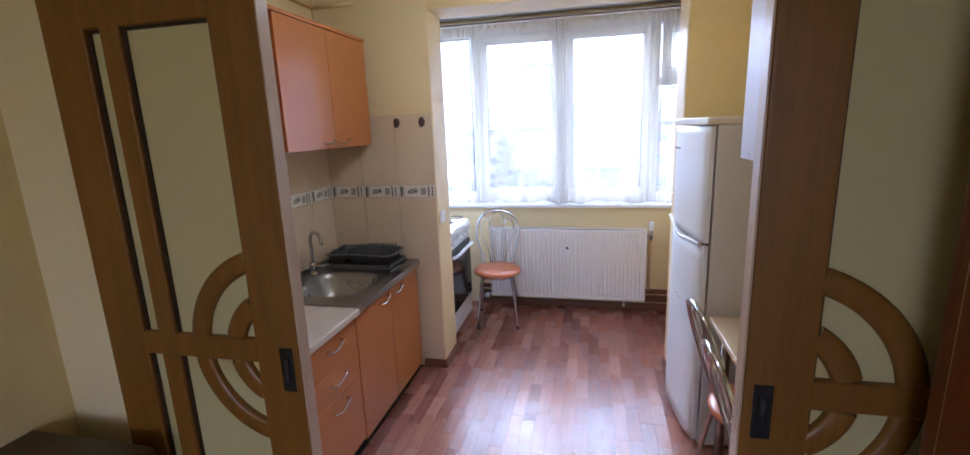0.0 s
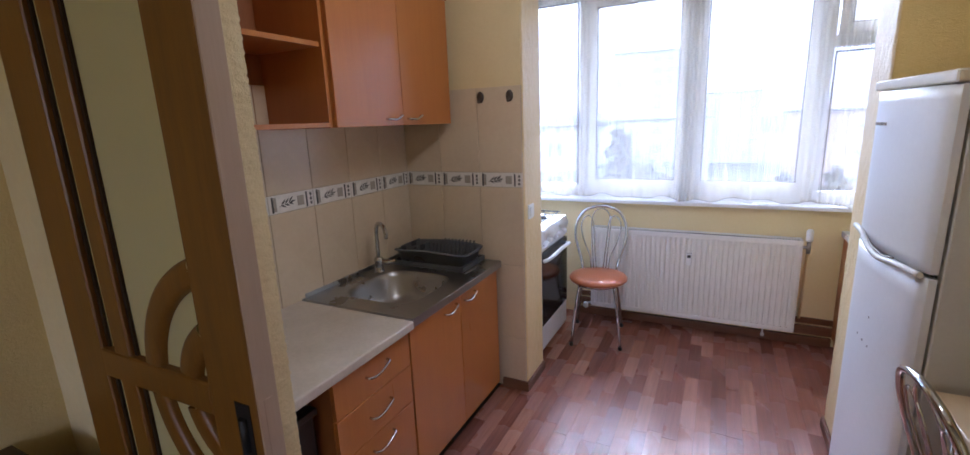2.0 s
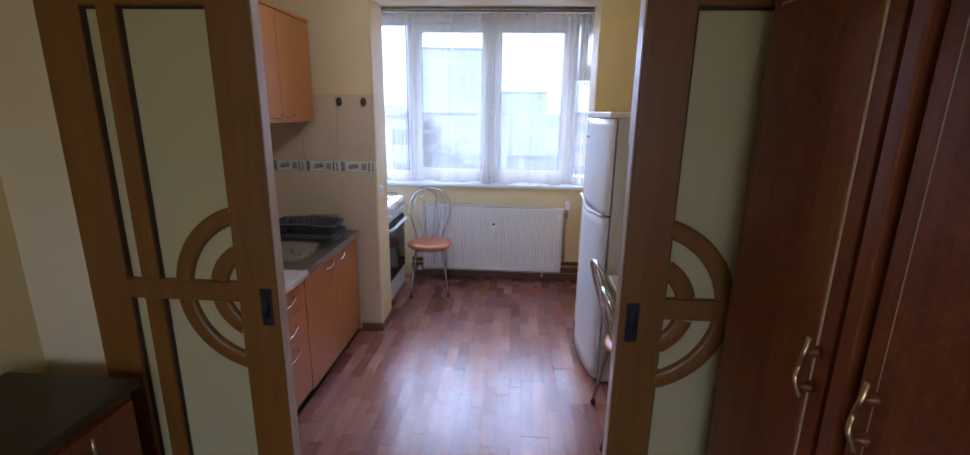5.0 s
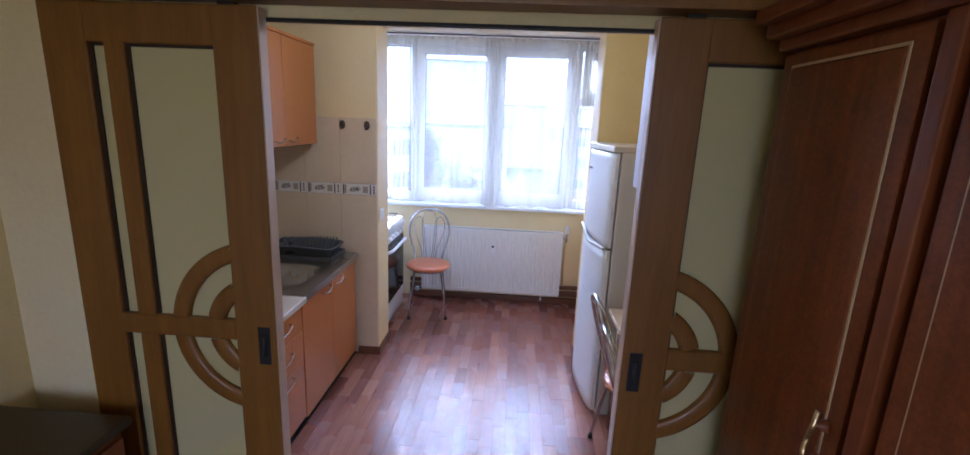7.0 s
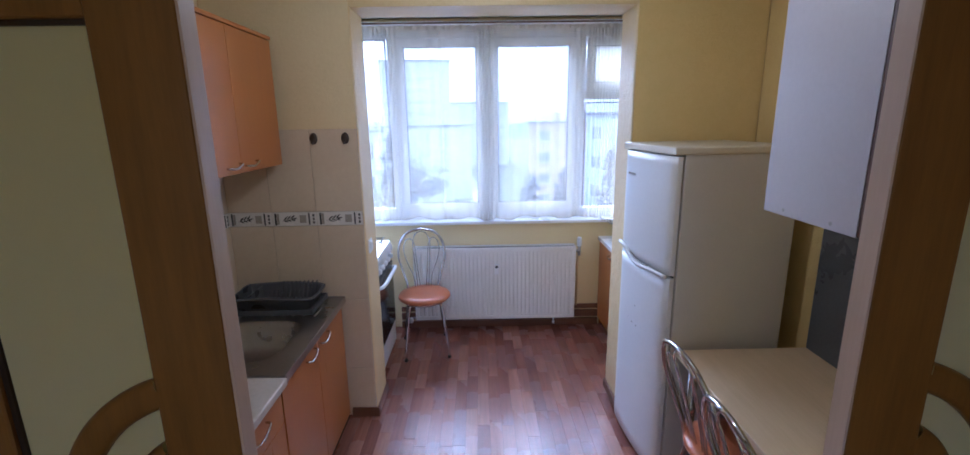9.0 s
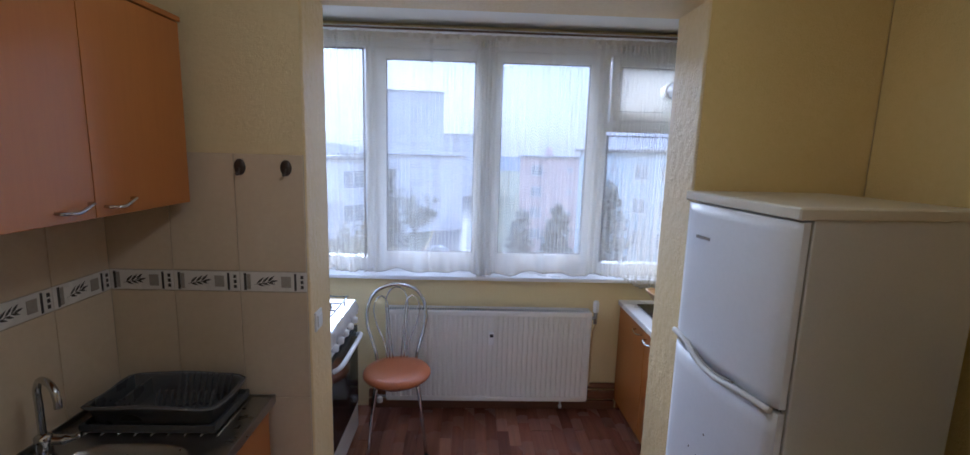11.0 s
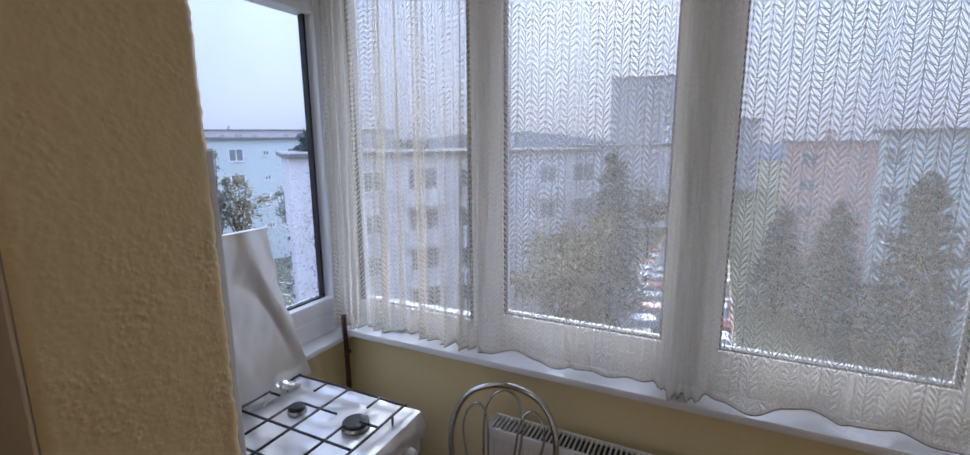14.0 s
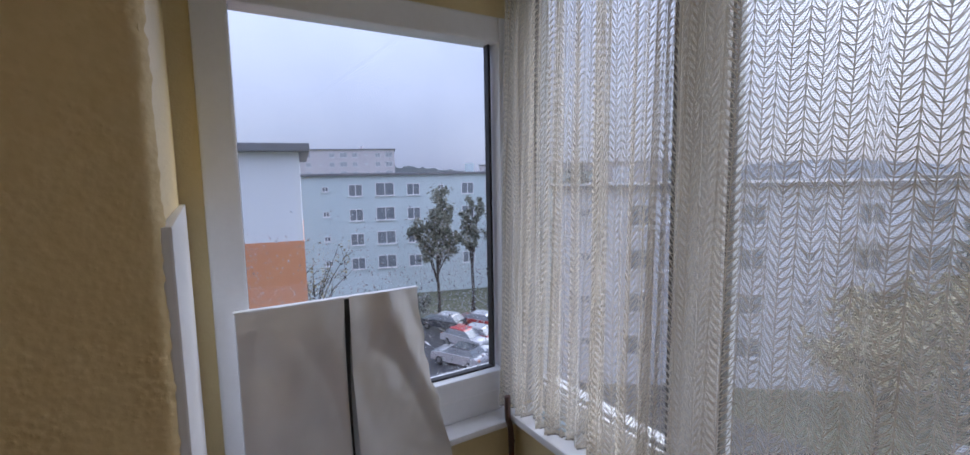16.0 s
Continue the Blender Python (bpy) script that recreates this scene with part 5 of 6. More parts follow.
def cooker():
    x0, x1, y0, y1, zt = -1.60, -1.045, 3.245, 3.80, 0.872
    c = thing("gas_cooker", ((x0 + x1) / 2, (y0 + y1) / 2, 0), "white gas cooker with foil-wrapped hob and lid", "cooker")
    part("body", S().box(x0, y0, 0.06, x1, y1, zt - 0.03, 0.006), M["enamel"], c)
    part("plinth", S().box(x0 + 0.03, y0 + 0.02, 0.0, x1 - 0.05, y1 - 0.02, 0.06), M["black"], c)

    def foil_top(u, v):
        x, y = x0 - 0.005 + u * (x1 - x0 + 0.018), y0 - 0.006 + v * (y1 - y0 + 0.014)
        e = min(u, 1 - u, v, 1 - v)
        z = zt + 0.004 * noise.noise((x * 22, y * 22, 3)) + 0.003 * noise.noise((x * 60, y * 60, 7)) + (0.006 if e < 0.06 else 0.0)
        return Vector((x, y, z))

    hob = part("hob_foil", S().sheet(foil_top, 44, 44), M["foil"], c, "crumpled aluminium foil over the hob")

    def foil_front(u, v):
        y = y0 - 0.006 + u * (y1 - y0 + 0.014)
        drop = 0.075 + 0.035 * noise.noise((y * 9, 0.3, 1.0)) + 0.018 * noise.noise((y * 30, 0.7, 2.0))
        x = x1 + 0.013 + 0.014 * math.sin(v * 2.4) + 0.006 * noise.noise((y * 26, v * 3, 5.0))
        return Vector((x, y, zt + 0.004 - v * drop))

    part("front_foil", S().sheet(foil_front, 50, 10), M["foil"], c, "torn aluminium foil hanging over the front edge")
    part("side_foil", S().sheet(lambda u, v: Vector((x0 + u * (x1 - x0 + 0.016), y1 + 0.008 + 0.004 * noise.noise((u * 12, v * 4, 2)), zt + 0.004 - v * (0.05 + 0.02 * noise.noise((u * 8, 1, 4))))), 40, 6), M["foil"], c)
    part("control_panel", S().box(x1 - 0.004, y0 + 0.002, 0.735, x1 + 0.010, y1 - 0.002, 0.845, 0.004), M["enamel"], c)
    for k in range(5):
        y = y0 + 0.075 + k * 0.10
        part("knob", S().turn([(0.021, 0.0), (0.022, 0.010), (0.018, 0.030), (0.010, 0.033)], (x1 + 0.010, y, 0.782), 16, "x"), M["pvc"], c, "white control knob")
    d = part("oven_door", S().box(x1, y0 + 0.004, 0.235, x1 + 0.024, y1 - 0.004, 0.725, 0.005), M["oven_glass"], c, "black glass oven door")
    part("handle", S().tube(bez([(x1 + 0.022, y0 + 0.03, 0.675), (x1 + 0.058, y0 + 0.07, 0.690), (x1 + 0.070, (y0 + y1) / 2, 0.705), (x1 + 0.058, y1 - 0.07, 0.690), (x1 + 0.022, y1 - 0.03, 0.675)], 6), 0.013, 10), M["enamel"], d, "white bowed oven handle")
    part("drawer", S().box(x1, y0 + 0.004, 0.065, x1 + 0.020, y1 - 0.004, 0.228, 0.005), M["enamel"], c)
    for bx, by, r in ((-1.41, 3.635, 0.026), (-1.175, 3.655, 0.038), (-1.42, 3.40, 0.034), (-1.175, 3.40, 0.027)):
        b = part("burner", S().turn([(r * 1.2, 0.0), (r * 1.2, 0.005), (r * 1.0, 0.008), (r * 1.0, 0.011)], (bx, by, zt + 0.002), 24), M["steel"], c)
        part("burner_cap", S().turn([(r * 1.1, 0.0), (r * 1.1, 0.008), (r * 0.95, 0.011), (r * 0.6, 0.010), (r * 0.1, 0.011)], (bx, by, zt + 0.013), 24), M["black"], b, "black burner cap")
    zg = zt + 0.036
    gx0, gx1, gy0, gy1 = x0 + 0.055, x1 - 0.03, y0 + 0.03, y1 - 0.03
    g = S()
    q = 0.035
    g.tube(bez([(gx0 + q, gy0, zg), (gx1 - q, gy0, zg), (gx1, gy0 + q, zg), (gx1, gy1 - q, zg), (gx1 - q, gy1, zg), (gx0 + q, gy1, zg), (gx0, gy1 - q, zg), (gx0, gy0 + q, zg)], 5), 0.0042, 8, True)
    part("grate_ring", g, M["black"], c)
    ym, xm = (gy0 + gy1) / 2, (gx0 + gx1) / 2
    part("grate_bar", S().tube(bez([(gx0, ym, zg), (gx0 + 0.1, ym, zg), (xm, ym, zg), (gx1 - 0.1, ym, zg), (gx1, ym, zg)], 4), 0.0042, 8), M["black"], c)
    for bx in (-1.41, -1.175):
        for ya, yb in ((gy0, gy0 + 0.06), (gy1 - 0.06, gy1), (ym - 0.08, ym + 0.08)):
            part("grate_bar", S().tube([(bx, ya, zg), (bx, yb, zg)], 0.004, 8), M["black"], c)
    part("grate_bar", S().tube([(xm, gy0, zg), (xm, gy1, zg)], 0.0042, 8), M["black"], c)
    for by in (3.40, 3.64):
        for xa, xb in ((gx0, gx0 + 0.05), (gx1 - 0.07, gx1), (xm - 0.07, xm + 0.07)):
            part("grate_bar", S().tube([(xa, by, zg), (xb, by, zg)], 0.004, 8), M["black"], c)
    for fx in (gx0, gx1):
        for fy in (gy0 + 0.06, gy1 - 0.06):
            part("grate_foot", S().tube([(fx, fy, zg), (fx, fy, zt)], 0.004, 6), M["black"], c)

    def lid(y_a, y_b, seed):
        def fn(u, v):
            y = y_a + u * (y_b - y_a)
            z = zt + 0.018 + v * 0.575
            tear = 0.022 * noise.noise((seed, z * 14, 2.0)) * (1 if (u > 0.9 and seed == 2.0) else 0)
            rough = 1.0 if seed == 2.0 else 0.45
            fold = 0.012 * noise.noise((y * 7 + seed, z * 2.6, 1.0)) + rough * (0.022 * abs(noise.noise((y * 10 + z * 2, z * 2.4 + seed, 4.0))) + 0.005 * abs(noise.noise((y * 17 - z * 6, z * 9 + seed, 6.0))))
            wide = 0.085 * (1 - v) ** 1.4 * (1 if seed == 2.0 else -0.2) * u
            return Vector((x0 + 0.012 - 0.03 * v + fold + (0.03 * (1 - v) ** 6), y + tear + wide, z + 0.004 * noise.noise((y * 12, 3, seed)) * v))
        return fn

    part("lid_foil", S().sheet(lid(y0 + 0.006, 3.530, 1.0), 40, 60), M["foil"], c, "crumpled foil over the upright lid")
    part("lid_foil", S().sheet(lid(3.538, 3.748, 2.0), 32, 60), M["foil"], c, "crumpled foil over the upright lid")
    part("lid", S().box(x0 - 0.045, y0 + 0.004, zt + 0.01, x0 - 0.030, 3.75, zt + 0.585, 0.003), M["enamel"], c)
    part("lid_edge", S().box(x0 - 0.036, y0 + 0.002, zt + 0.587, x0 - 0.012, 3.752, zt + 0.592, 0.001), M["pvc"], c)
    part("lid_strap", S().sheet(lambda u, v: Vector((x0 + 0.016 - 0.03 * v, 3.526 + u * (0.006 + 0.012 * v * v) - 0.006 * math.sin(v * 3), zt + 0.03 + v * 0.56)), 2, 12), M["black"], c, "black strip between the foil sheets")
    lump = S()
    lump.sheet(lambda u, v: Vector((x0 + 0.055 + 0.018 * math.sin(v * 3.1) + 0.01 * noise.noise((u * 9, v * 9, 1)), 3.60 + u * 0.16, zt + 0.006 + 0.05 * math.sin(u * 3.1) * v + 0.014 * noise.noise((u * 14, v * 14, 6)))), 24, 14)
    part("foil_scrap", lump, M["foil"], c, "crumpled foil scrap at the back of the hob")
    return c


cooker()


def curtain():
    """Lace net; folds gather the cloth at a few places along the rail."""
    x_start, x_end = -1.70, 0.93
    gathers = ((-1.655, 0.06, 3.4), (-1.53, 0.03, 3.0), (-1.42, 0.03, 5.4), (-1.335, 0.025, 3.6), (-1.23, 0.035, 5.2), (-1.12, 0.03, 2.4), (-1.03, 0.06, 3.2), (-0.62, 0.02, 1.2), (-0.27, 0.07, 4.0), (0.14, 0.02, 1.0), (0.46, 0.05, 1.4), (0.64, 0.10, 3.2), (0.80, 0.09, 4.4), (0.90, 0.05, 3.4))
    n = 620
    xs, ss, amp = [], [], []
    s_len = 0.0
    for k in range(n + 1):
        x = x_start + (x_end - x_start) * k / n
        full = 1.12 + sum(g * math.exp(-((x - gx) / w) ** 2) for gx, w, g in gathers)
        s_len += full * (x_end - x_start) / n
        xs.append(x)
        ss.append(s_len)
        amp.append(0.0055 + 0.0052 * min(3.2, full - 1.12))
    z_top = 2.478

    def bottom(x):
        b = 0.982 + 0.010 * math.sin(x * 13.0) + 0.008 * math.sin(x * 29.0 + 1)
        return b - (0.075 * max(0.0, min(1.0, (x - 0.55) / 0.3))) - 0.02 * math.exp(-((x + 0.27) / 0.08) ** 2)

    def fn(u, v):
        k = int(round(u * n))
        x, s = xs[k], ss[k]
        z = bottom(x) + v * (z_top - bottom(x))
        flare = 0.6 + 0.6 * (1 - v)
        fall = 0.038 * (1 - v) + 0.022 * max(0.0, min(1.0, (x - 0.5) / 0.2)) * (1 - v)
        y = 4.152 + amp[k] * flare * math.sin(s * 52.0 + 1.3 * noise.noise((x * 6, v * 1.5, 3))) + 0.006 * math.sin(x * 9 + v * 2) - fall + 0.020 * (1 - v) ** 2 * math.sin(s * 21.0 + 0.6)
        x2 = x + (0.03 * (v - 0.5) * math.exp(-((x - 0.88) / 0.1) ** 2))
        return Vector((x2, y, z))

    s = S().sheet(fn, n, 26, True, lambda u, v: (ss[int(round(u * n))], v * (z_top - bottom(xs[int(round(u * n))]))))
    c = thing("net_curtain", (-0.38, 4.155, 0.95), "ivory lace net curtain with leaf pattern over the window", "curtain")
    part("net", s, M["lace"], c)
    part("heading_tape", S().sheet(lambda u, v: Vector((x_start + u * (x_end - x_start), 4.147 + 0.007 * math.sin(u * 260) + 0.004 * noise.noise((u * 40, 0, 1)), 2.462 + v * (0.030 + 0.008 * noise.noise((u * 60, 2, 2))))), 420, 2), M["veil"], c, "gathered ivory heading tape")
    hem = [tuple(fn(k / n, 0.0)) for k in range(0, n + 1, 2)]
    part("hem_cord", S().tube(hem, 0.0024, 5), M["hem"], c, "grey weighted hem")
    return c


M["veil"] = veil_material()
M["hem"] = plain("hem_cord", (0.20, 0.19, 0.17), (0.32, 0.30, 0.27), 0.8)
curtain()
rail = thing("curtain_rail", (-0.27, 4.12, 2.49), "white ceiling curtain rail with a brown line", "curtain rail")
part("track", S().box(-1.71, 4.10, 2.492, 1.155, 4.20, 2.515, 0.003), M["pvc"], rail)
part("brown_strip", S().box(-1.71, 4.092, 2.494, 1.155, 4.0995, 2.506, 0.001), M["rod"], rail, "thin brown strip")


def hob_unit():
    x0, x1, y0, y1 = 0.69, 1.158, 3.20, 4.14
    u = thing("balcony_base_unit", ((x0 + x1) / 2, (y0 + y1) / 2, 0), "orange beech base unit with two doors on the balcony", "cabinet")
    part("body", S().box(x0 + 0.018, y0, 0.07, x1, y1, 0.765), M["cabinet_in"], u)
    part("plinth", S().box(x0 + 0.05, y0, 0, x0 + 0.065, y1, 0.07), M["dark_gap"], u)
    part("side_panel", S().box(x0 + 0.02, y1 - 0.0005, 0.0, x1, y1 + 0.003, 0.765), M["cabinet"], u)
    for a, b, hy in ((3.675, 4.138, 3.77), (3.21, 3.671, 3.60)):
        d = part("door", S().box(x0, a, 0.075, x0 + 0.018, b, 0.760, 0.002), M["cabinet"], u)
        pts = [(x0, hy - 0.05, 0.715), (x0 - 0.024, hy - 0.042, 0.715), (x0 - 0.03, hy, 0.711), (x0 - 0.024, hy + 0.042, 0.715), (x0, hy + 0.05, 0.715)]
        part("handle", S().tube(bez(pts, 5), 0.005, 8), M["chrome"], d, "chrome bow handle")
    single("balcony_worktop", S().box(x0 - 0.015, y0 - 0.02, 0.766, x1, y1 + 0.002, 0.800, 0.006), M["white_top"], "white laminate worktop on the balcony unit", "worktop")
    h = thing("built_in_hob", (0.945, 3.78, 0.80), "black built-in hob in the white worktop", "hob")
    part("plate", S().box(0.765, 3.50, 0.801, 1.12, 4.03, 0.808, 0.003), M["oven_glass"], h)
    part("trim", S().box(0.758, 3.493, 0.8005, 1.127, 4.037, 0.804, 0.001), M["steel"], h)
    for y in (3.64, 3.88):
        part("ring", S().turn([(0.085, 0.0), (0.085, 0.008), (0.07, 0.010), (0.02, 0.008)], (0.95, y, 0.808), 28), M["black"], h)


hob_unit()


def basket():
    c = Vector((0.95, 3.84, 0.818))
    b = thing("wicker_basket", tuple(c), "natural wicker bread basket with a wire stand on the hob", "basket")

    def fn(u, v):
        a = 2 * math.pi * u
        r = 0.055 + 0.115 * v ** 0.7
        z = 0.028 + 0.085 * v ** 1.6 + 0.016 * v * math.cos(2 * a)
        w = 0.003 * math.sin(a * 34 + (math.pi if int(v * 14) % 2 else 0))
        return c + Vector(((r + w) * math.cos(a) * 1.15, (r + w) * math.sin(a), z))

    s = S().sheet(fn, 120, 14)
    s.sheet(lambda u, v: fn(1 - u, v) + Vector((0, 0, 0.004)), 120, 14)
    part("bowl", s, M["wicker"], b)
    rim = [fn(k / 60, 1.0) + Vector((0, 0, 0.003)) for k in range(60)]
    part("rim", S().tube(rim, 0.006, 6, True), M["wicker"], b)
    part("wire_stand", S().tube([c + Vector((0.09 * math.cos(k * math.pi / 15), 0.08 * math.sin(k * math.pi / 15), 0.004)) for k in range(30)], 0.003, 6, True).tube([c + Vector((0.075 * math.cos(k * math.pi / 15), 0.065 * math.sin(k * math.pi / 15), 0.030)) for k in range(30)], 0.003, 6, True), M["chrome"], b)
    for k in range(3):
        a = k * 2.094
        part("wire_leg", S().tube([c + Vector((0.09 * math.cos(a), 0.08 * math.sin(a), 0.0)), c + Vector((0.08 * math.cos(a), 0.07 * math.sin(a), 0.032))], 0.003, 6), M["chrome"], b)
    return b


basket()


def boiler():
    b = thing("gas_boiler", (1.0, 3.63, 1.24), "white wall-hung gas boiler with a flue pipe", "boiler")
    part("casing", S().box(0.84, 3.30, 1.24, 1.158, 3.86, 2.06, 0.010, 3), M["enamel"], b)
    part("front_cover", S().box(0.828, 3.305, 1.25, 0.842, 3.855, 2.05, 0.005), M["enamel"], b)
    part("flue_elbow", S().tube(bez([(1.0, 3.60, 2.06), (1.0, 3.60, 2.13), (0.985, 3.66, 2.19), (0.97, 3.76, 2.205)], 5), 0.052, 20), M["pvc"], b)
    part("flue_pipe", S().tube([(0.97, 3.75, 2.205), (0.93, 4.24, 2.195)], 0.052, 24), M["pvc"], b, "white flue pipe")
    part("flue_collar", S().tube([(0.962, 3.86, 2.204), (0.958, 3.90, 2.203)], 0.058, 24), M["pvc"], b)
    part("flue_collar", S().tube([(0.938, 4.14, 2.197), (0.935, 4.18, 2.196)], 0.057, 24), M["pvc"], b)
    return b


boiler()
single("gas_pipe", S().tube(bez([(-1.625, 4.10, 0.0), (-1.625, 4.10, 0.5), (-1.622, 4.098, 0.86), (-1.60, 4.07, 0.95), (-1.60, 4.07, 1.03)], 4), 0.011, 10).tube([(-1.63, 4.10, 0.84), (-1.595, 4.085, 0.86)], 0.010, 8), M["pipe"], "brown painted gas pipe in the balcony corner", "pipe")
single("rag", S().sheet(lambda u, v: Vector((-1.52 + u * 0.16, 4.15 + v * 0.045 + 0.008 * math.sin(u * 9), 0.962 + 0.022 * math.sin(v * 3.1) + 0.008 * noise.noise((u * 8, v * 8, 1)))), 24, 10), M["rag"], "blue and white printed rag on the window sill", "rag")
vb = thing("gas_valve", (-1.35, 3.165, 0.98), "white gas valve box on the tiles", "valve")
part("box", S().box(-1.62, 3.165, 1.00, -1.585, 3.185, 1.10, 0.003), M["pvc"], vb)


# ---- outside ----
G = -11.6       # level of the street
M["asphalt"] = plain("wet_asphalt", (0.045, 0.045, 0.05), (0.075, 0.075, 0.08), 0.35, 0, 0.6, 12, 0.2, 0.01)
M["grass"] = plain("autumn_grass", (0.075, 0.085, 0.05), (0.12, 0.12, 0.07), 0.9, 0, 0.4, 9, 0.5, 0.03)
# hill green turned pale blue-grey: distance haze is put into the colour
M["far_hill"] = plain("haze_tinted_hill", (0.30, 0.33, 0.37), (0.38, 0.41, 0.45), 0.95, 0, 0.02, 0.2, 0.0)
M["paint_blue"] = plain("pale_blue_render", (0.56, 0.645, 0.65), (0.64, 0.72, 0.725), 0.85, 0, 0.3, 6, 0.2, 0.01)
M["paint_white"] = plain("white_render", (0.72, 0.73, 0.75), (0.80, 0.81, 0.83), 0.85, 0, 0.3, 6, 0.2, 0.01)
M["paint_orange"] = plain("orange_render", (0.62, 0.26, 0.13), (0.70, 0.32, 0.17), 0.85, 0, 0.3, 6, 0.2, 0.01)
# salmon and grey renders paled, with the haze in their colour
M["paint_salmon"] = plain("haze_tinted_salmon_render", (0.60, 0.44, 0.40), (0.68, 0.51, 0.47), 0.85, 0, 0.3, 6, 0.2, 0.01)
M["paint_tower"] = plain("haze_tinted_grey_render", (0.60, 0.61, 0.63), (0.68, 0.69, 0.71), 0.9, 0, 0.2, 4, 0.1, 0.01)
M["roof"] = plain("grey_roof", (0.16, 0.16, 0.17), (0.24, 0.24, 0.25), 0.8, 0, 0.5, 8)
# window greys lightened to stand for haze, win_haze the most
M["win_dark"] = plain("dark_window_glass", (0.16, 0.18, 0.20), (0.28, 0.31, 0.34), 0.18, 0, 0.4, 3, 0.0)
M["win_haze"] = plain("haze_tinted_window_glass", (0.36, 0.37, 0.40), (0.46, 0.47, 0.50), 0.3, 0, 0.4, 3, 0.0)
# distant pink render, likewise paled by haze put into its colour
M["paint_haze"] = plain("haze_tinted_pink_render", (0.60, 0.55, 0.56), (0.67, 0.62, 0.63), 0.9, 0, 0.2, 4, 0.1, 0.01)
M["bark"] = plain("wet_bark", (0.04, 0.033, 0.028), (0.075, 0.062, 0.052), 0.9, 0, 4, 30, 0.6, 0.01)


def leaf_material(name, stops):
    m, t, p = material(name)
    geo = t.nodes.new("ShaderNodeNewGeometry")
    t.links.new(ramp(t, geo.outputs["Random Per Island"], stops), p.inputs["Base Color"])
    p.inputs["Roughness"].default_value = 0.7
    return m


M["leaf_yellow"] = leaf_material("autumn_leaves", [(0.0, (0.14, 0.13, 0.07)), (0.5, (0.24, 0.21, 0.10)), (1.0, (0.36, 0.30, 0.15))])
# both greens greyed and lightened: haze is mixed into the leaf colour
M["leaf_green"] = leaf_material("haze_paled_leaves", [(0.0, (0.12, 0.135, 0.11)), (0.6, (0.19, 0.205, 0.16)), (1.0, (0.28, 0.28, 0.21))])
M["leaf_dark"] = leaf_material("haze_paled_needles", [(0.0, (0.10, 0.125, 0.12)), (0.6, (0.16, 0.185, 0.175)), (1.0, (0.23, 0.255, 0.24))])

ground_s = S()
ground_s.sheet(lambda u, v: Vector((-900 + 1800 * u, -700 + 1900 * v, G + 26 * max(0.0, (-900 + 1800 * u + 160) / -740) ** 1.3 if u < 0.41 else G)), 30, 30)
setting("ground", ground_s, M["grass"], "wet autumn grass and soil", "ground")
setting("road", S().box(-6.0, 6, G + 0.004, 1.5, 160, G + 0.03).box(-38.5, 14.0, G + 0.005, -6.0, 27.5, G + 0.031).box(-44, -18, G + 0.006, -26, 14.0, G + 0.032), M["asphalt"], "wet asphalt parking street", "road")
setting("kerb", S().box(1.5, 6, G, 1.7, 160, G + 0.15, 0.03).box(-6.25, 24, G, -6.05, 160, G + 0.15, 0.03), M["pale"], "concrete kerb", "kerb")

win_shared = {}


def facade_window(parent, x, y, z, rz, w, h, glass):
    """A far window: frame with mullion, and its panes; all alike share their meshes."""
    key = (w, h, glass.name)
    if key not in win_shared:
        f = S()
        for a0, b0, a1, b1 in ((-w / 2, 0, -w / 2 + 0.08, h), (w / 2 - 0.08, 0, w / 2, h), (-w / 2, 0, w / 2, 0.08), (-w / 2, h - 0.08, w / 2, h), (-0.04, 0.08, 0.04, h - 0.08)):
            f.box(a0, -0.06, b0, a1, 0.03, b1)
        f.box(-w / 2 - 0.08, -0.14, -0.06, w / 2 + 0.08, 0.02, 0.0)
        win_shared[key] = (mesh_of("window", f, M["pvc"]), mesh_of("pane", S().box(-w / 2 + 0.05, -0.02, 0.05, w / 2 - 0.05, 0.02, h - 0.05), glass))
    o = spot(parent)
    wd = new("window", win_shared[key][0])
    wd.parent = parent
    wd.matrix_basis = Matrix.Translation(-o) @ pose(x, y, z, 0, 0, rz)
    pn = new("pane", win_shared[key][1])
    pn.parent = wd
    return wd


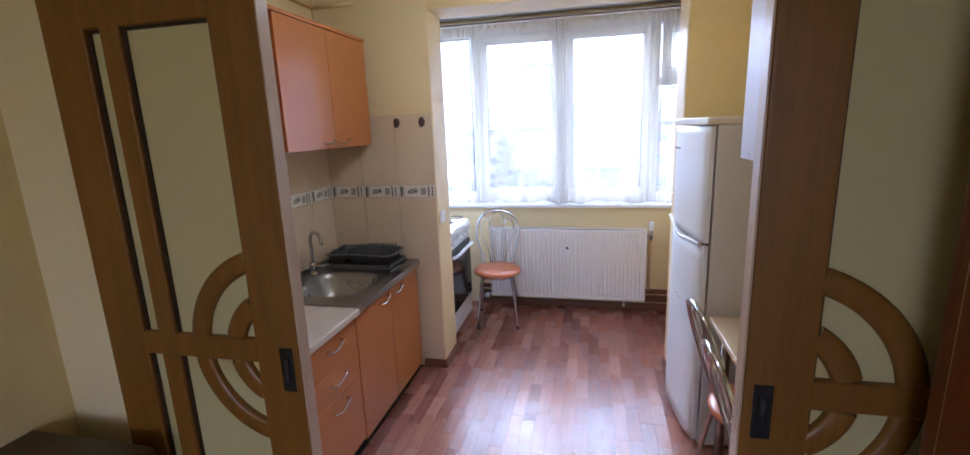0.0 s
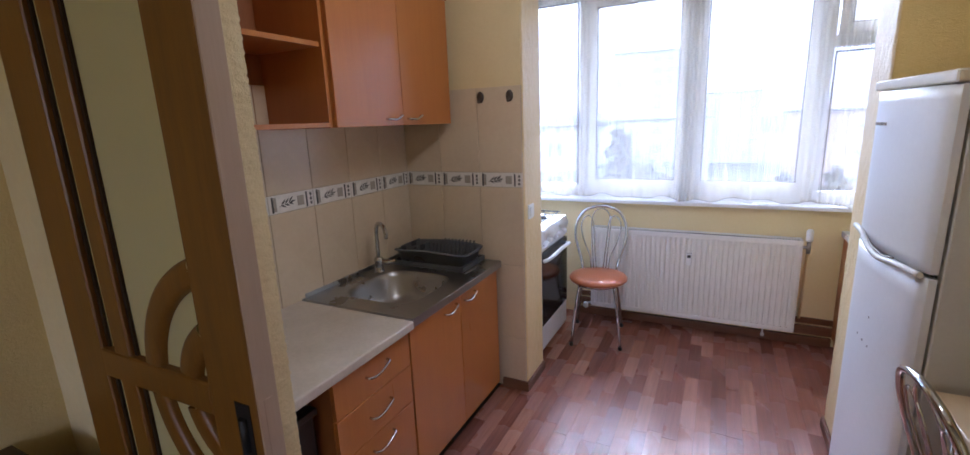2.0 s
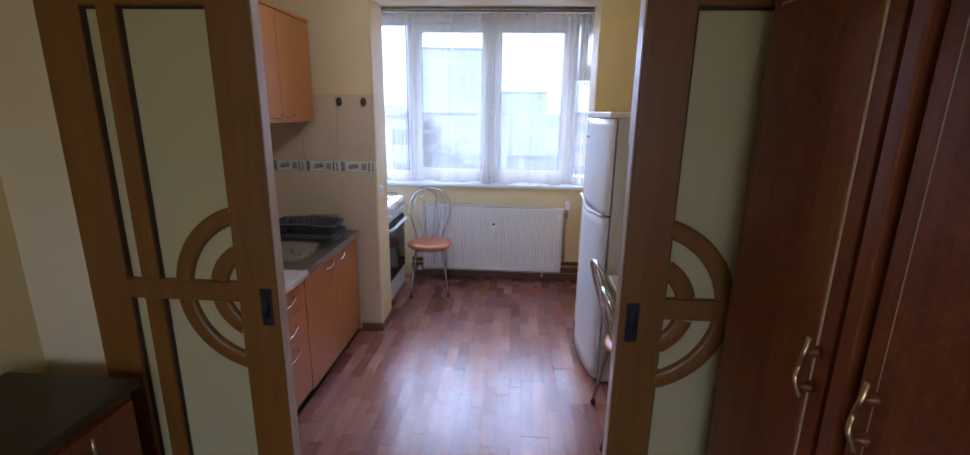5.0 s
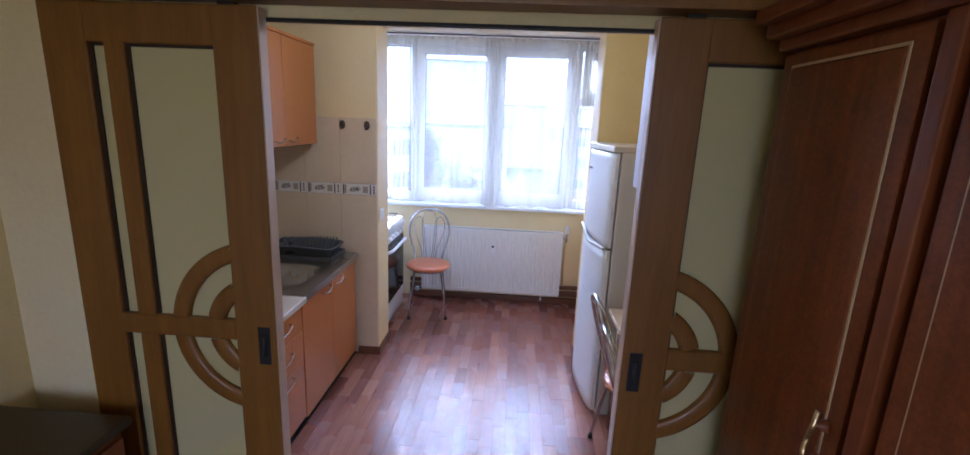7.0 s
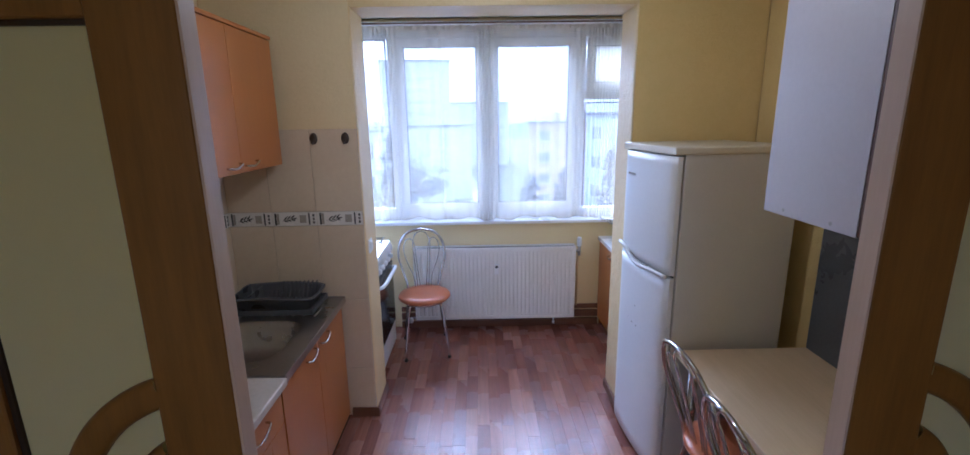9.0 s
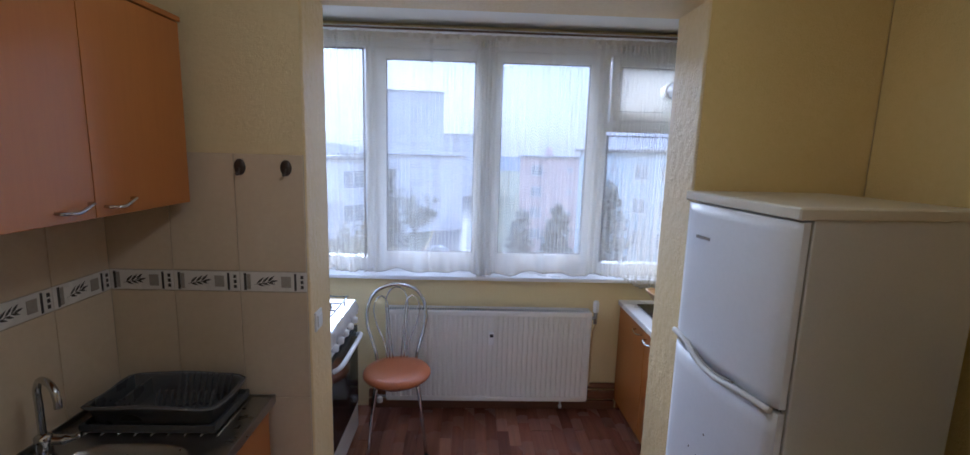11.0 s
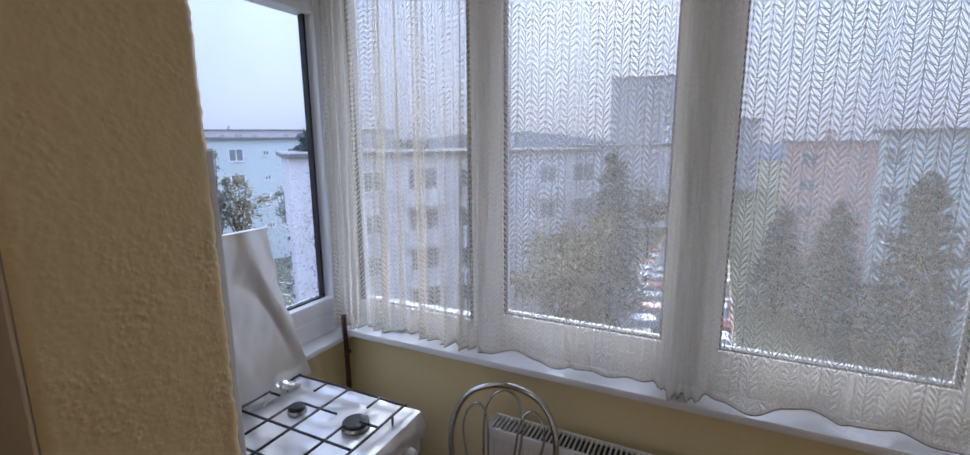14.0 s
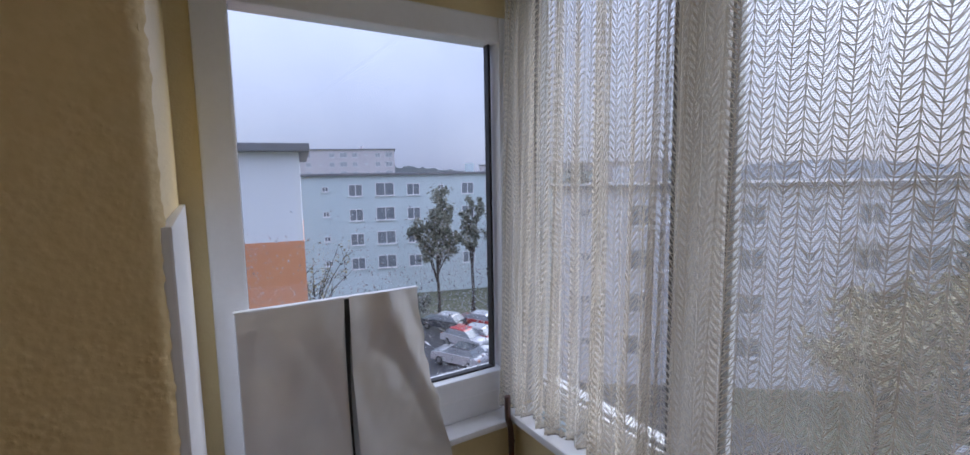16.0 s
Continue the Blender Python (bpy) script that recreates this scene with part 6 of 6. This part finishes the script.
def block(name, label, cx, cy, rz, length, depth, storeys, paint, lower=None, bays=None, sides=("front",), sill0=1.2, base_h=1.0, shift=0.0, balconies=()):
    """A block of flats; its front faces local -y before the turn rz about (cx, cy)."""
    sh = 2.75
    H = base_h + storeys * sh + 0.5
    b = thing(name, (cx, cy, G), label, "building")
    T = Matrix.Translation((cx, cy, G)) @ pose(0, 0, 0, 0, 0, rz)

    def put(shape):
        bmesh.ops.transform(shape.bm, matrix=T, verts=shape.bm.verts)
        return shape

    if lower:
        part("lower_wall", put(S().box(-length / 2 - 0.02, -depth / 2 - 0.02, 0, length / 2 + 0.02, depth / 2 + 0.02, lower[1])), lower[0], b)
        part("wall", put(S().box(-length / 2, -depth / 2, lower[1], length / 2, depth / 2, H)), paint, b)
    else:
        part("wall", put(S().box(-length / 2, -depth / 2, 0, length / 2, depth / 2, H)), paint, b)
    r = part("roof", put(S().box(-length / 2 - 0.35, -depth / 2 - 0.35, H, length / 2 + 0.35, depth / 2 + 0.35, H + 0.28, 0.05)), M["roof"], b)
    for k in (-0.3, 0.25) if sides else ():
        part("chimney", put(S().box(k * length - 0.5, -0.4, H + 0.28, k * length + 0.5, 0.4, H + 1.4, 0.03)), paint, r)
    n = bays or int(length / 3.2)
    step = length / n
    kinds = ((1.5, 1.35), (0.7, 0.6), (1.5, 1.35), (2.1, 1.5))
    for side in sides:
        for fl in range(storeys):
            for k in range(n if side in ("front", "back") else max(1, int(depth / 4))):
                w, h = kinds[(k + int(shift)) % len(kinds)]
                z = base_h + fl * sh + sill0 * 0.8 + (0.55 if h < 1 else 0)
                if side == "front":
                    p, r = T @ Vector((-length / 2 + (k + 0.5) * step, -depth / 2, z)), rz
                elif side == "back":
                    p, r = T @ Vector((-length / 2 + (k + 0.5) * step, depth / 2, z)), rz + 180
                else:
                    sg = -1 if side == "left" else 1
                    p, r = T @ Vector((sg * length / 2, -depth / 2 + (k + 0.5) * depth / max(1, int(depth / 4)), z)), rz + 90 * sg
                # panes past 75 m take the glass paled for haze
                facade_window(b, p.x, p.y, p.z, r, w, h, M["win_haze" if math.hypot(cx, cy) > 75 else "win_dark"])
    for k in balconies:
        for fl in range(1, storeys):
            x, z = -length / 2 + (k + 0.5) * step, base_h + fl * sh
            part("balcony", put(S().box(x - 1.4, -depth / 2 - 1.1, z, x + 1.4, -depth / 2, z + 0.14).box(x - 1.4, -depth / 2 - 1.1, z + 0.14, x + 1.4, -depth / 2 - 1.04, z + 1.05).box(x - 1.4, -depth / 2 - 1.04, z + 0.14, x - 1.34, -depth / 2, z + 1.05).box(x + 1.34, -depth / 2 - 1.04, z + 0.14, x + 1.4, -depth / 2, z + 1.05)), paint, b)
    return b


block("apartment_block", "pale blue five-storey apartment block with white windows", -58, 18.0, 74, 64, 11, 4, M["paint_blue"], (M["paint_blue"], 1.0), 20, base_h=2.3)
block("apartment_block", "plain white block with an orange lower wall", -22.5, 1.5, 80, 11.0, 9, 5, M["paint_white"], (M["paint_orange"], 11.35), 3, (), base_h=0.1)
block("apartment_block", "white apartment block with balconies across the street", -19.7, 34.5, 52, 23, 10, 4, M["paint_white"], None, 7, shift=1, balconies=(2, 5), sides=("front", "right"))
block("apartment_block", "pale blue apartment block beside the parking street", 23.1, 34.0, -62, 34, 11, 4, M["paint_blue"], None, 11, sides=("front", "left"), base_h=2.2)
block("apartment_block", "salmon apartment block behind the trees", 15.8, 66.0, -12, 17, 11, 4, M["paint_salmon"], None, 4, base_h=1.4, sides=("front", "left"))
block("tower_block", "grey ten-storey tower block, paled to stand for haze", -16.3, 128.0, 6, 17, 14, 9, M["paint_tower"], None, 6, base_h=2.5, sides=("front", "right"))
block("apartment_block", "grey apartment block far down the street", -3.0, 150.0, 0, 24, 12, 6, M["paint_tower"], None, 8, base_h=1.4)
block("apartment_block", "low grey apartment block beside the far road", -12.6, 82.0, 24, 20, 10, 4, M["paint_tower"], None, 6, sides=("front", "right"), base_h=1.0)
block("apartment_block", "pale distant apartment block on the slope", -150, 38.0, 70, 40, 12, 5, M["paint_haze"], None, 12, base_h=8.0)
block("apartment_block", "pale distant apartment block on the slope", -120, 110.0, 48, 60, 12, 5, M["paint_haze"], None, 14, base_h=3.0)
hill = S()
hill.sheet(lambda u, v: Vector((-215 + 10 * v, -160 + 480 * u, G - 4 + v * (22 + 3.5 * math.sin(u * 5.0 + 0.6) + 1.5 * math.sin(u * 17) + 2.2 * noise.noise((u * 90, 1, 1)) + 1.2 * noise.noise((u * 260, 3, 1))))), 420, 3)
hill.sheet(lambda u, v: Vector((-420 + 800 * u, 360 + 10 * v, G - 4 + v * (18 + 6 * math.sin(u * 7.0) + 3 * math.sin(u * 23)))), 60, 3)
setting("backdrop", hill, M["far_hill"], "wooded hills in the distance, tinted for haze", "backdrop")


def tree(name, label, x, y, h, spread, leaf, seed, kind="round", count=1500, size=0.22):
    r = random.Random(seed)
    t = thing(name, (x, y, G), label, "tree")
    w = S()
    tips = []
    base = Vector((x, y, G))
    if kind == "cone":
        w.tube([base, base + Vector((0.1, 0, h * 0.5)), base + Vector((0, 0, h * 0.97))], [0.03 * h * 0.5, 0.01 * h, 0.02], 8)
        for k in range(46):
            f = 0.10 + 0.86 * k / 46
            a = k * 2.4 + r.uniform(-0.4, 0.4)
            ln = spread * (1 - f) ** 0.8 * r.uniform(0.75, 1.1) + 0.15
            p = base + Vector((0, 0, h * f))
            e = p + Vector((math.cos(a) * ln, math.sin(a) * ln, -0.12 * ln))
            w.tube([p, e], [0.04, 0.01], 4)
            for q in range(4):
                tips.append((p.lerp(e, 0.35 + 0.2 * q), 0.28 * ln + 0.12))
    else:
        fork = base + Vector((r.uniform(-0.2, 0.2), r.uniform(-0.2, 0.2), h * 0.36))
        w.tube([base, base.lerp(fork, 0.5) + Vector((0.06, 0.05, 0)), fork], [0.026 * h * 0.62, 0.018 * h * 0.62, 0.015 * h * 0.62], 8)
        for k in range(9):
            a = k * 2.4 + r.uniform(-0.5, 0.5)
            up = r.uniform(0.30, 0.64)
            ln = spread * r.uniform(0.45, 1.0) * (0.5 if k == 8 else 1)
            e = fork + Vector((math.cos(a) * ln, math.sin(a) * ln, h * up * r.uniform(0.6, 1.0)))
            mid = fork.lerp(e, 0.5) + Vector((0, 0, 0.35))
            w.tube([fork - Vector((0, 0, r.uniform(0, h * 0.08))), mid, e], [0.006 * h, 0.004 * h, 0.015], 6)
            for q in range(9):
                s = fork.lerp(e, r.uniform(0.3, 1.0))
                d = Vector((r.gauss(0, 1), r.gauss(0, 1), r.uniform(0.1, 1.2))).normalized() * spread * r.uniform(0.18, 0.5)
                w.tube([s, s + d * 0.5 + Vector((0, 0, 0.1)), s + d], [0.03, 0.018, 0.008], 4)
                tips.append((s + d * 0.8, spread * 0.2))
    part("trunk", w, M["bark"], t)
    if count:
        s = S()
        for _ in range(count):
            c, rad = r.choice(tips)
            p = c + Vector((r.gauss(0, 0.5), r.gauss(0, 0.5), r.gauss(0, 0.45))) * rad
            a, b = r.uniform(0, 6.28), r.uniform(-0.9, 0.9)
            u = Vector((math.cos(a), math.sin(a), b)).normalized() * size * r.uniform(0.6, 1.3)
            v = u.cross(Vector((r.gauss(0, 1), r.gauss(0, 1), 1))).normalized() * size * r.uniform(0.35, 0.7)
            s.quad(p - u - v * 0.3, p - v, p + u, p + v)
        part("crown", s, leaf, t)
    return t


CON = "dark green conifer beside the parking street"
tree("conifer", CON, -6.9, 37.0, 13.2, 2.6, M["leaf_dark"], 1, "cone", 2600, 0.30)
tree("conifer", CON, -7.6, 42.5, 11.5, 2.6, M["leaf_dark"], 2, "cone", 2200, 0.30)
tree("conifer", "tall dark green conifer before the blue block", 10.2, 36.0, 12.0, 2.7, M["leaf_dark"], 3, "cone", 2600, 0.30)
tree("conifer", "dark green conifer before the salmon block", 7.2, 40.0, 9.6, 2.5, M["leaf_dark"], 4, "cone", 2200, 0.30)
tree("conifer", "dark green conifer before the salmon block", 4.6, 44.0, 8.6, 2.4, M["leaf_dark"], 14, "cone", 2000, 0.30)
tree("autumn_tree", "yellowing autumn tree beside the parking street", -8.0, 27.5, 9.0, 3.2, M["leaf_yellow"], 5, "round", 2400, 0.20)
tree("autumn_tree", "yellowing autumn tree beside the parking street", -9.6, 35.0, 8.8, 3.4, M["leaf_yellow"], 6, "round", 2200, 0.22)
tree("autumn_tree", "yellowing autumn tree beside the far street", -6.8, 58.0, 9.5, 3.0, M["leaf_green"], 7, "round", 1500, 0.25)
tree("bare_tree", "bare wet tree by the orange wall", -31.5, 7.0, 9.5, 3.2, M["leaf_yellow"], 8, "round", 220, 0.14)
tree("bare_tree", "bare wet tree before the blue block", -35.5, 9.8, 9.5, 3.2, M["leaf_yellow"], 18, "round", 260, 0.14)
tree("leafy_tree", "round-crowned tree before the pale blue block", -37.6, 20.9, 13.6, 2.3, M["leaf_green"], 9, "round", 7000, 0.17)
tree("leafy_tree", "slim ivy-clad tree before the pale blue block", -38.1, 24.7, 14.6, 1.2, M["leaf_green"], 10, "round", 5000, 0.16)
tree("leafy_tree", "slim tree before the pale blue block", -39.6, 28.8, 13.6, 1.8, M["leaf_green"], 11, "round", 3000, 0.15)
tree("autumn_tree", "russet autumn tree before the pale blue block", -40.0, 31.0, 12.2, 2.4, M["leaf_yellow"], 21, "round", 2600, 0.16)
tree("leafy_tree", "thin-crowned tree before the pale blue block", -38.5, 36.0, 11.5, 2.2, M["leaf_green"], 22, "round", 2400, 0.15)
tree("conifer", "tall dark conifer beside the white block", -27.0, 27.5, 15.0, 2.4, M["leaf_dark"], 23, "cone", 2600, 0.26)
tree("shrub", "low yellowing shrub by the parking bays", -37.5, 14.2, 3.2, 2.2, M["leaf_yellow"], 12, "round", 1100, 0.16)
tree("shrub", "low green shrub by the parking bays", -39.5, 19.5, 2.8, 2.2, M["leaf_green"], 13, "round", 1100, 0.16)


def car_paint():
    m, t, p = material("car_paint")
    info = t.nodes.new("ShaderNodeObjectInfo")
    t.links.new(ramp(t, info.outputs["Random"], [(0.0, (0.50, 0.51, 0.53)), (0.30, (0.70, 0.71, 0.72)), (0.55, (0.05, 0.055, 0.065)), (0.72, (0.42, 0.03, 0.03)), (0.86, (0.22, 0.24, 0.27))], True), p.inputs["Base Color"])
    p.inputs["Roughness"].default_value = 0.25
    p.inputs["Coat Weight"].default_value = 0.6
    return m


M["car"] = car_paint()


def build_car():
    c = thing("parked_car", (0, 0, 0), "wet parked hatchback car on the street", "car", "cars parked along the street")
    side = ((-2.05, 0.32), (-2.08, 0.62), (-1.95, 0.88), (-1.05, 0.96), (1.75, 0.98), (2.0, 0.80), (2.03, 0.35))
    s = S()
    rows = []
    for y, k in ((-0.84, 0.94), (-0.86, 1.0), (-0.80, 1.02), (0.80, 1.02), (0.86, 1.0), (0.84, 0.94)):
        rows.append([s.bm.verts.new((x * (1.0 if abs(y) > 0.82 else 1.012), y, 0.62 + (z - 0.62) * k)) for x, z in side])
    n = len(side)
    for a, b in zip(rows, rows[1:]):
        for q in range(n):
            s.bm.faces.new((a[q], a[(q + 1) % n], b[(q + 1) % n], b[q])).smooth = True
    s.bm.faces.new(rows[0][::-1])
    s.bm.faces.new(rows[-1])
    bmesh.ops.recalc_face_normals(s.bm, faces=s.bm.faces)
    part("body", s, M["car"], c)

    def cabin(grow, z0, z1, mat, name):
        q = S()
        lo = ((-1.15 + grow, -0.76), (1.70 - grow, -0.76), (1.70 - grow, 0.76), (-1.15 + grow, 0.76))
        hi = ((-0.35, -0.60), (1.15, -0.60), (1.15, 0.60), (-0.35, 0.60))

        def ring(f):
            return [q.bm.verts.new((a[0] + (b[0] - a[0]) * f, a[1] + (b[1] - a[1]) * f, 0.95 + 0.50 * f)) for a, b in zip(lo, hi)]

        r0, r1 = ring(z0), ring(z1)
        for k in range(4):
            q.bm.faces.new((r0[k], r0[(k + 1) % 4], r1[(k + 1) % 4], r1[k]))
        q.bm.faces.new(r0[::-1])
        q.bm.faces.new(r1)
        return part(name, q, mat, c)

    cabin(0.0, 0.0, 0.86, M["win_dark"], "windows")
    cabin(0.02, 0.86, 1.03, M["car"], "roof")
    for x in (-1.30, 1.28):
        for y in (-0.80, 0.80):
            w = part("wheel", S().turn([(0.20, -0.10), (0.30, -0.10), (0.315, -0.05), (0.315, 0.05), (0.30, 0.10), (0.20, 0.10)], (x, y, 0.315), 18, "y"), M["black"], c)
            part("rim", S().turn([(0.19, -0.104), (0.19, 0.104)], (x, y, 0.315), 12, "y"), M["steel"], w)
    for y in (-0.62, 0.62):
        part("headlight", S().box(-2.10, y - 0.17, 0.66, -2.0, y + 0.17, 0.80, 0.03), M["pvc"], c)
        part("tail_light", S().box(1.93, y - 0.12, 0.72, 2.04, y + 0.12, 0.88, 0.03), M["paint_orange"], c)
    return c


car = build_car()
car.matrix_basis = pose(-4.2, 26.0, G + 0.035, 0, 0, 4)
rc = random.Random(21)
for k in range(12):
    copy_thing(car, pose(-4.3 + rc.uniform(-0.15, 0.15), 28.9 + k * 2.75, G + 0.035, 0, 0, 18 + rc.uniform(-4, 4)))
for k in range(9):
    copy_thing(car, pose(0.55, 33.0 + k * 5.6 + rc.uniform(-0.5, 0.5), G + 0.035, 0, 0, 90 + rc.uniform(-2, 2)))
for x, y, a in ((-36.8, 21.0, 30), (-35.4, 23.6, 28), (-32.4, 21.4, 30), (-33.6, 26.0, 28), (-29.0, 18.4, 26), (-32.0, 20.5, 200), (-27.2, 20.8, 30), (-16.0, 17.0, 4), (-11.0, 17.4, -3), (-9.0, 21.6, 186), (-3.0, 17.0, 96), (-3.4, 22.0, 90)):
    copy_thing(car, pose(x, y, G + 0.035, 0, 0, a))
for k in range(8):
    setting("road_marking", S().box(-38.0, 15.6 + k * 2.5, G + 0.033, -33.6, 15.72 + k * 2.5, G + 0.037), M["pvc"], "white painted parking line", "road marking")


# ---- tiles ----
wall_w = bpy.data.objects["wall_kitchen_west"]
wall_p = bpy.data.objects["wall_pier_west"]
tile_mesh = {}


def tile(parent, name, key, mat, x0, y0, z0, x1, y1, z1):
    if key not in tile_mesh:
        s = S().box(-(x1 - x0) / 2, -(y1 - y0) / 2, -(z1 - z0) / 2, (x1 - x0) / 2, (y1 - y0) / 2, (z1 - z0) / 2, 0.0016, 1)
        tile_mesh[key] = mesh_of(name, s, mat)
    ob = new(name, tile_mesh[key])
    ob.parent = parent
    ob.location = ((x0 + x1) / 2, (y0 + y1) / 2, (z0 + z1) / 2)
    return ob


def motif(parent, wd):
    """Glazed decoration of a border tile, in the tile's own plane: u across, w up."""
    def put(s, swap):
        if swap:
            for v in s.bm.verts:
                v.co = Vector((-v.co.y, v.co.x, v.co.z))
        return s
    swap = parent.parent is wall_w
    d, k = -0.0046, 0.25
    f = wd / k

    def bx(s, u0, w0, u1, w1):
        return s.box(u0 * f, d, w0, u1 * f, d + 0.0015, w1)

    part("glazed_bar", put(bx(bx(S(), -0.110, -0.034, -0.101, 0.034), 0.079, -0.034, 0.087, 0.034), swap), M["motif_dark"], parent)
    part("glazed_square", put(bx(bx(S(), -0.099, -0.030, -0.086, 0.030), 0.030, -0.022, 0.066, 0.022), swap), M["motif_grey"], parent)
    dots = S()
    for w in (-0.020, 0.0, 0.020):
        bx(dots, 0.103, w - 0.0065, 0.1135, w + 0.0065)
    part("glazed_dots", put(dots, swap), M["motif_dark"], parent)
    sprig = S()

    def leaf(u, w, a, ln, th):
        c, sn = math.cos(a), math.sin(a)
        pts = []
        for q, r in ((0, 0), (0.3, 0.5), (0.6, 0.45), (1, 0), (0.6, -0.45), (0.3, -0.5)):
            du, dw = q * ln * 1.12, r * th * 0.85
            pts.append(Vector(((u + du * c - dw * sn) * f, d, w + du * sn + dw * c)))
        sprig.quad(*pts)

    leaf(-0.078, -0.012, 0.16, 0.072, 0.003)
    for u in (-0.062, -0.042, -0.022):
        leaf(u, -0.010 + (u + 0.078) * 0.18, 0.75, 0.034, 0.010)
        leaf(u, -0.010 + (u + 0.078) * 0.18, -0.35, 0.028, 0.009)
    leaf(-0.014, 0.0, 0.2, 0.030, 0.010)
    part("glazed_sprig", put(sprig, swap), M["motif_dark"], parent)


ROWS_Z = ((0.004, 0.323), (0.325, 0.766), (0.768, 1.208), (1.211, 1.289), (1.292, 1.741))
setting("grout_west", S().box(-1.748, 1.18, 0.0, -1.744, 2.874, 1.741), M["grout"], "grout bed behind the wall tiles", "grout")
setting("grout_pier", S().box(-1.744, 2.8785, 0.0, PX0 - 0.002, PY0, 1.741), M["grout"], "grout bed behind the wall tiles", "grout")
wall_p_cols = [(-1.739, -1.500), (-1.498, -1.250), (-1.248, -0.9935)]
for r, (z0, z1) in enumerate(ROWS_Z):
    for k in range(7):
        y1 = 2.873 - k * 0.25
        y0 = max(1.182, y1 - 0.2478)
        if z0 < 0.3 and y0 > 1.5:
            continue
        b = tile(wall_w, "border_tile" if r == 3 else "tile", ("w", r, round(y1 - y0, 3)), M["border" if r == 3 else "tile"], -1.7445, y0, z0, -1.7385, y1, z1)
        if r == 3:
            motif(b, y1 - y0)
    for k, (x0, x1) in enumerate(wall_p_cols):
        b = tile(wall_p, "border_tile" if r == 3 else "tile", ("p", r, k), M["border" if r == 3 else "tile"], x0, 2.8725, z0, x1, 2.8785, z1)
        if r == 3:
            motif(b, x1 - x0)

# ---- laminate floor ----
floor = setting("floor_kitchen", S().box(-1.74, 1.10, -0.006, 1.19, 4.2, -0.0012), M["dark_gap"], "red-brown strip laminate floor with a glossy finish", "floor")
rf = random.Random(3)
strip_mesh = {}
SW = 0.072
x = -1.16
while x < 1.19:
    y = 1.08 + rf.uniform(-0.3, 0.0)
    while y < 4.15:
        ln = rf.choice((0.38, 0.46, 0.52, 0.60, 0.68))
        ya, yb = max(y, 1.10), min(y + ln, 4.145)
        if yb - ya > 0.03:
            L_ = round(yb - ya, 2)
            if L_ not in strip_mesh:
                strip_mesh[L_] = mesh_of("strip", S().box(-SW / 2 + 0.0003, -L_ / 2 + 0.0003, -0.005, SW / 2 - 0.0003, L_ / 2 - 0.0003, 0, 0.0003, 1), M["laminate"])
            ob = new("strip", strip_mesh[L_])
            ob.parent = floor
            ob.location = (x + SW / 2, (ya + yb) / 2, 0.0)
        y += ln
    x += SW
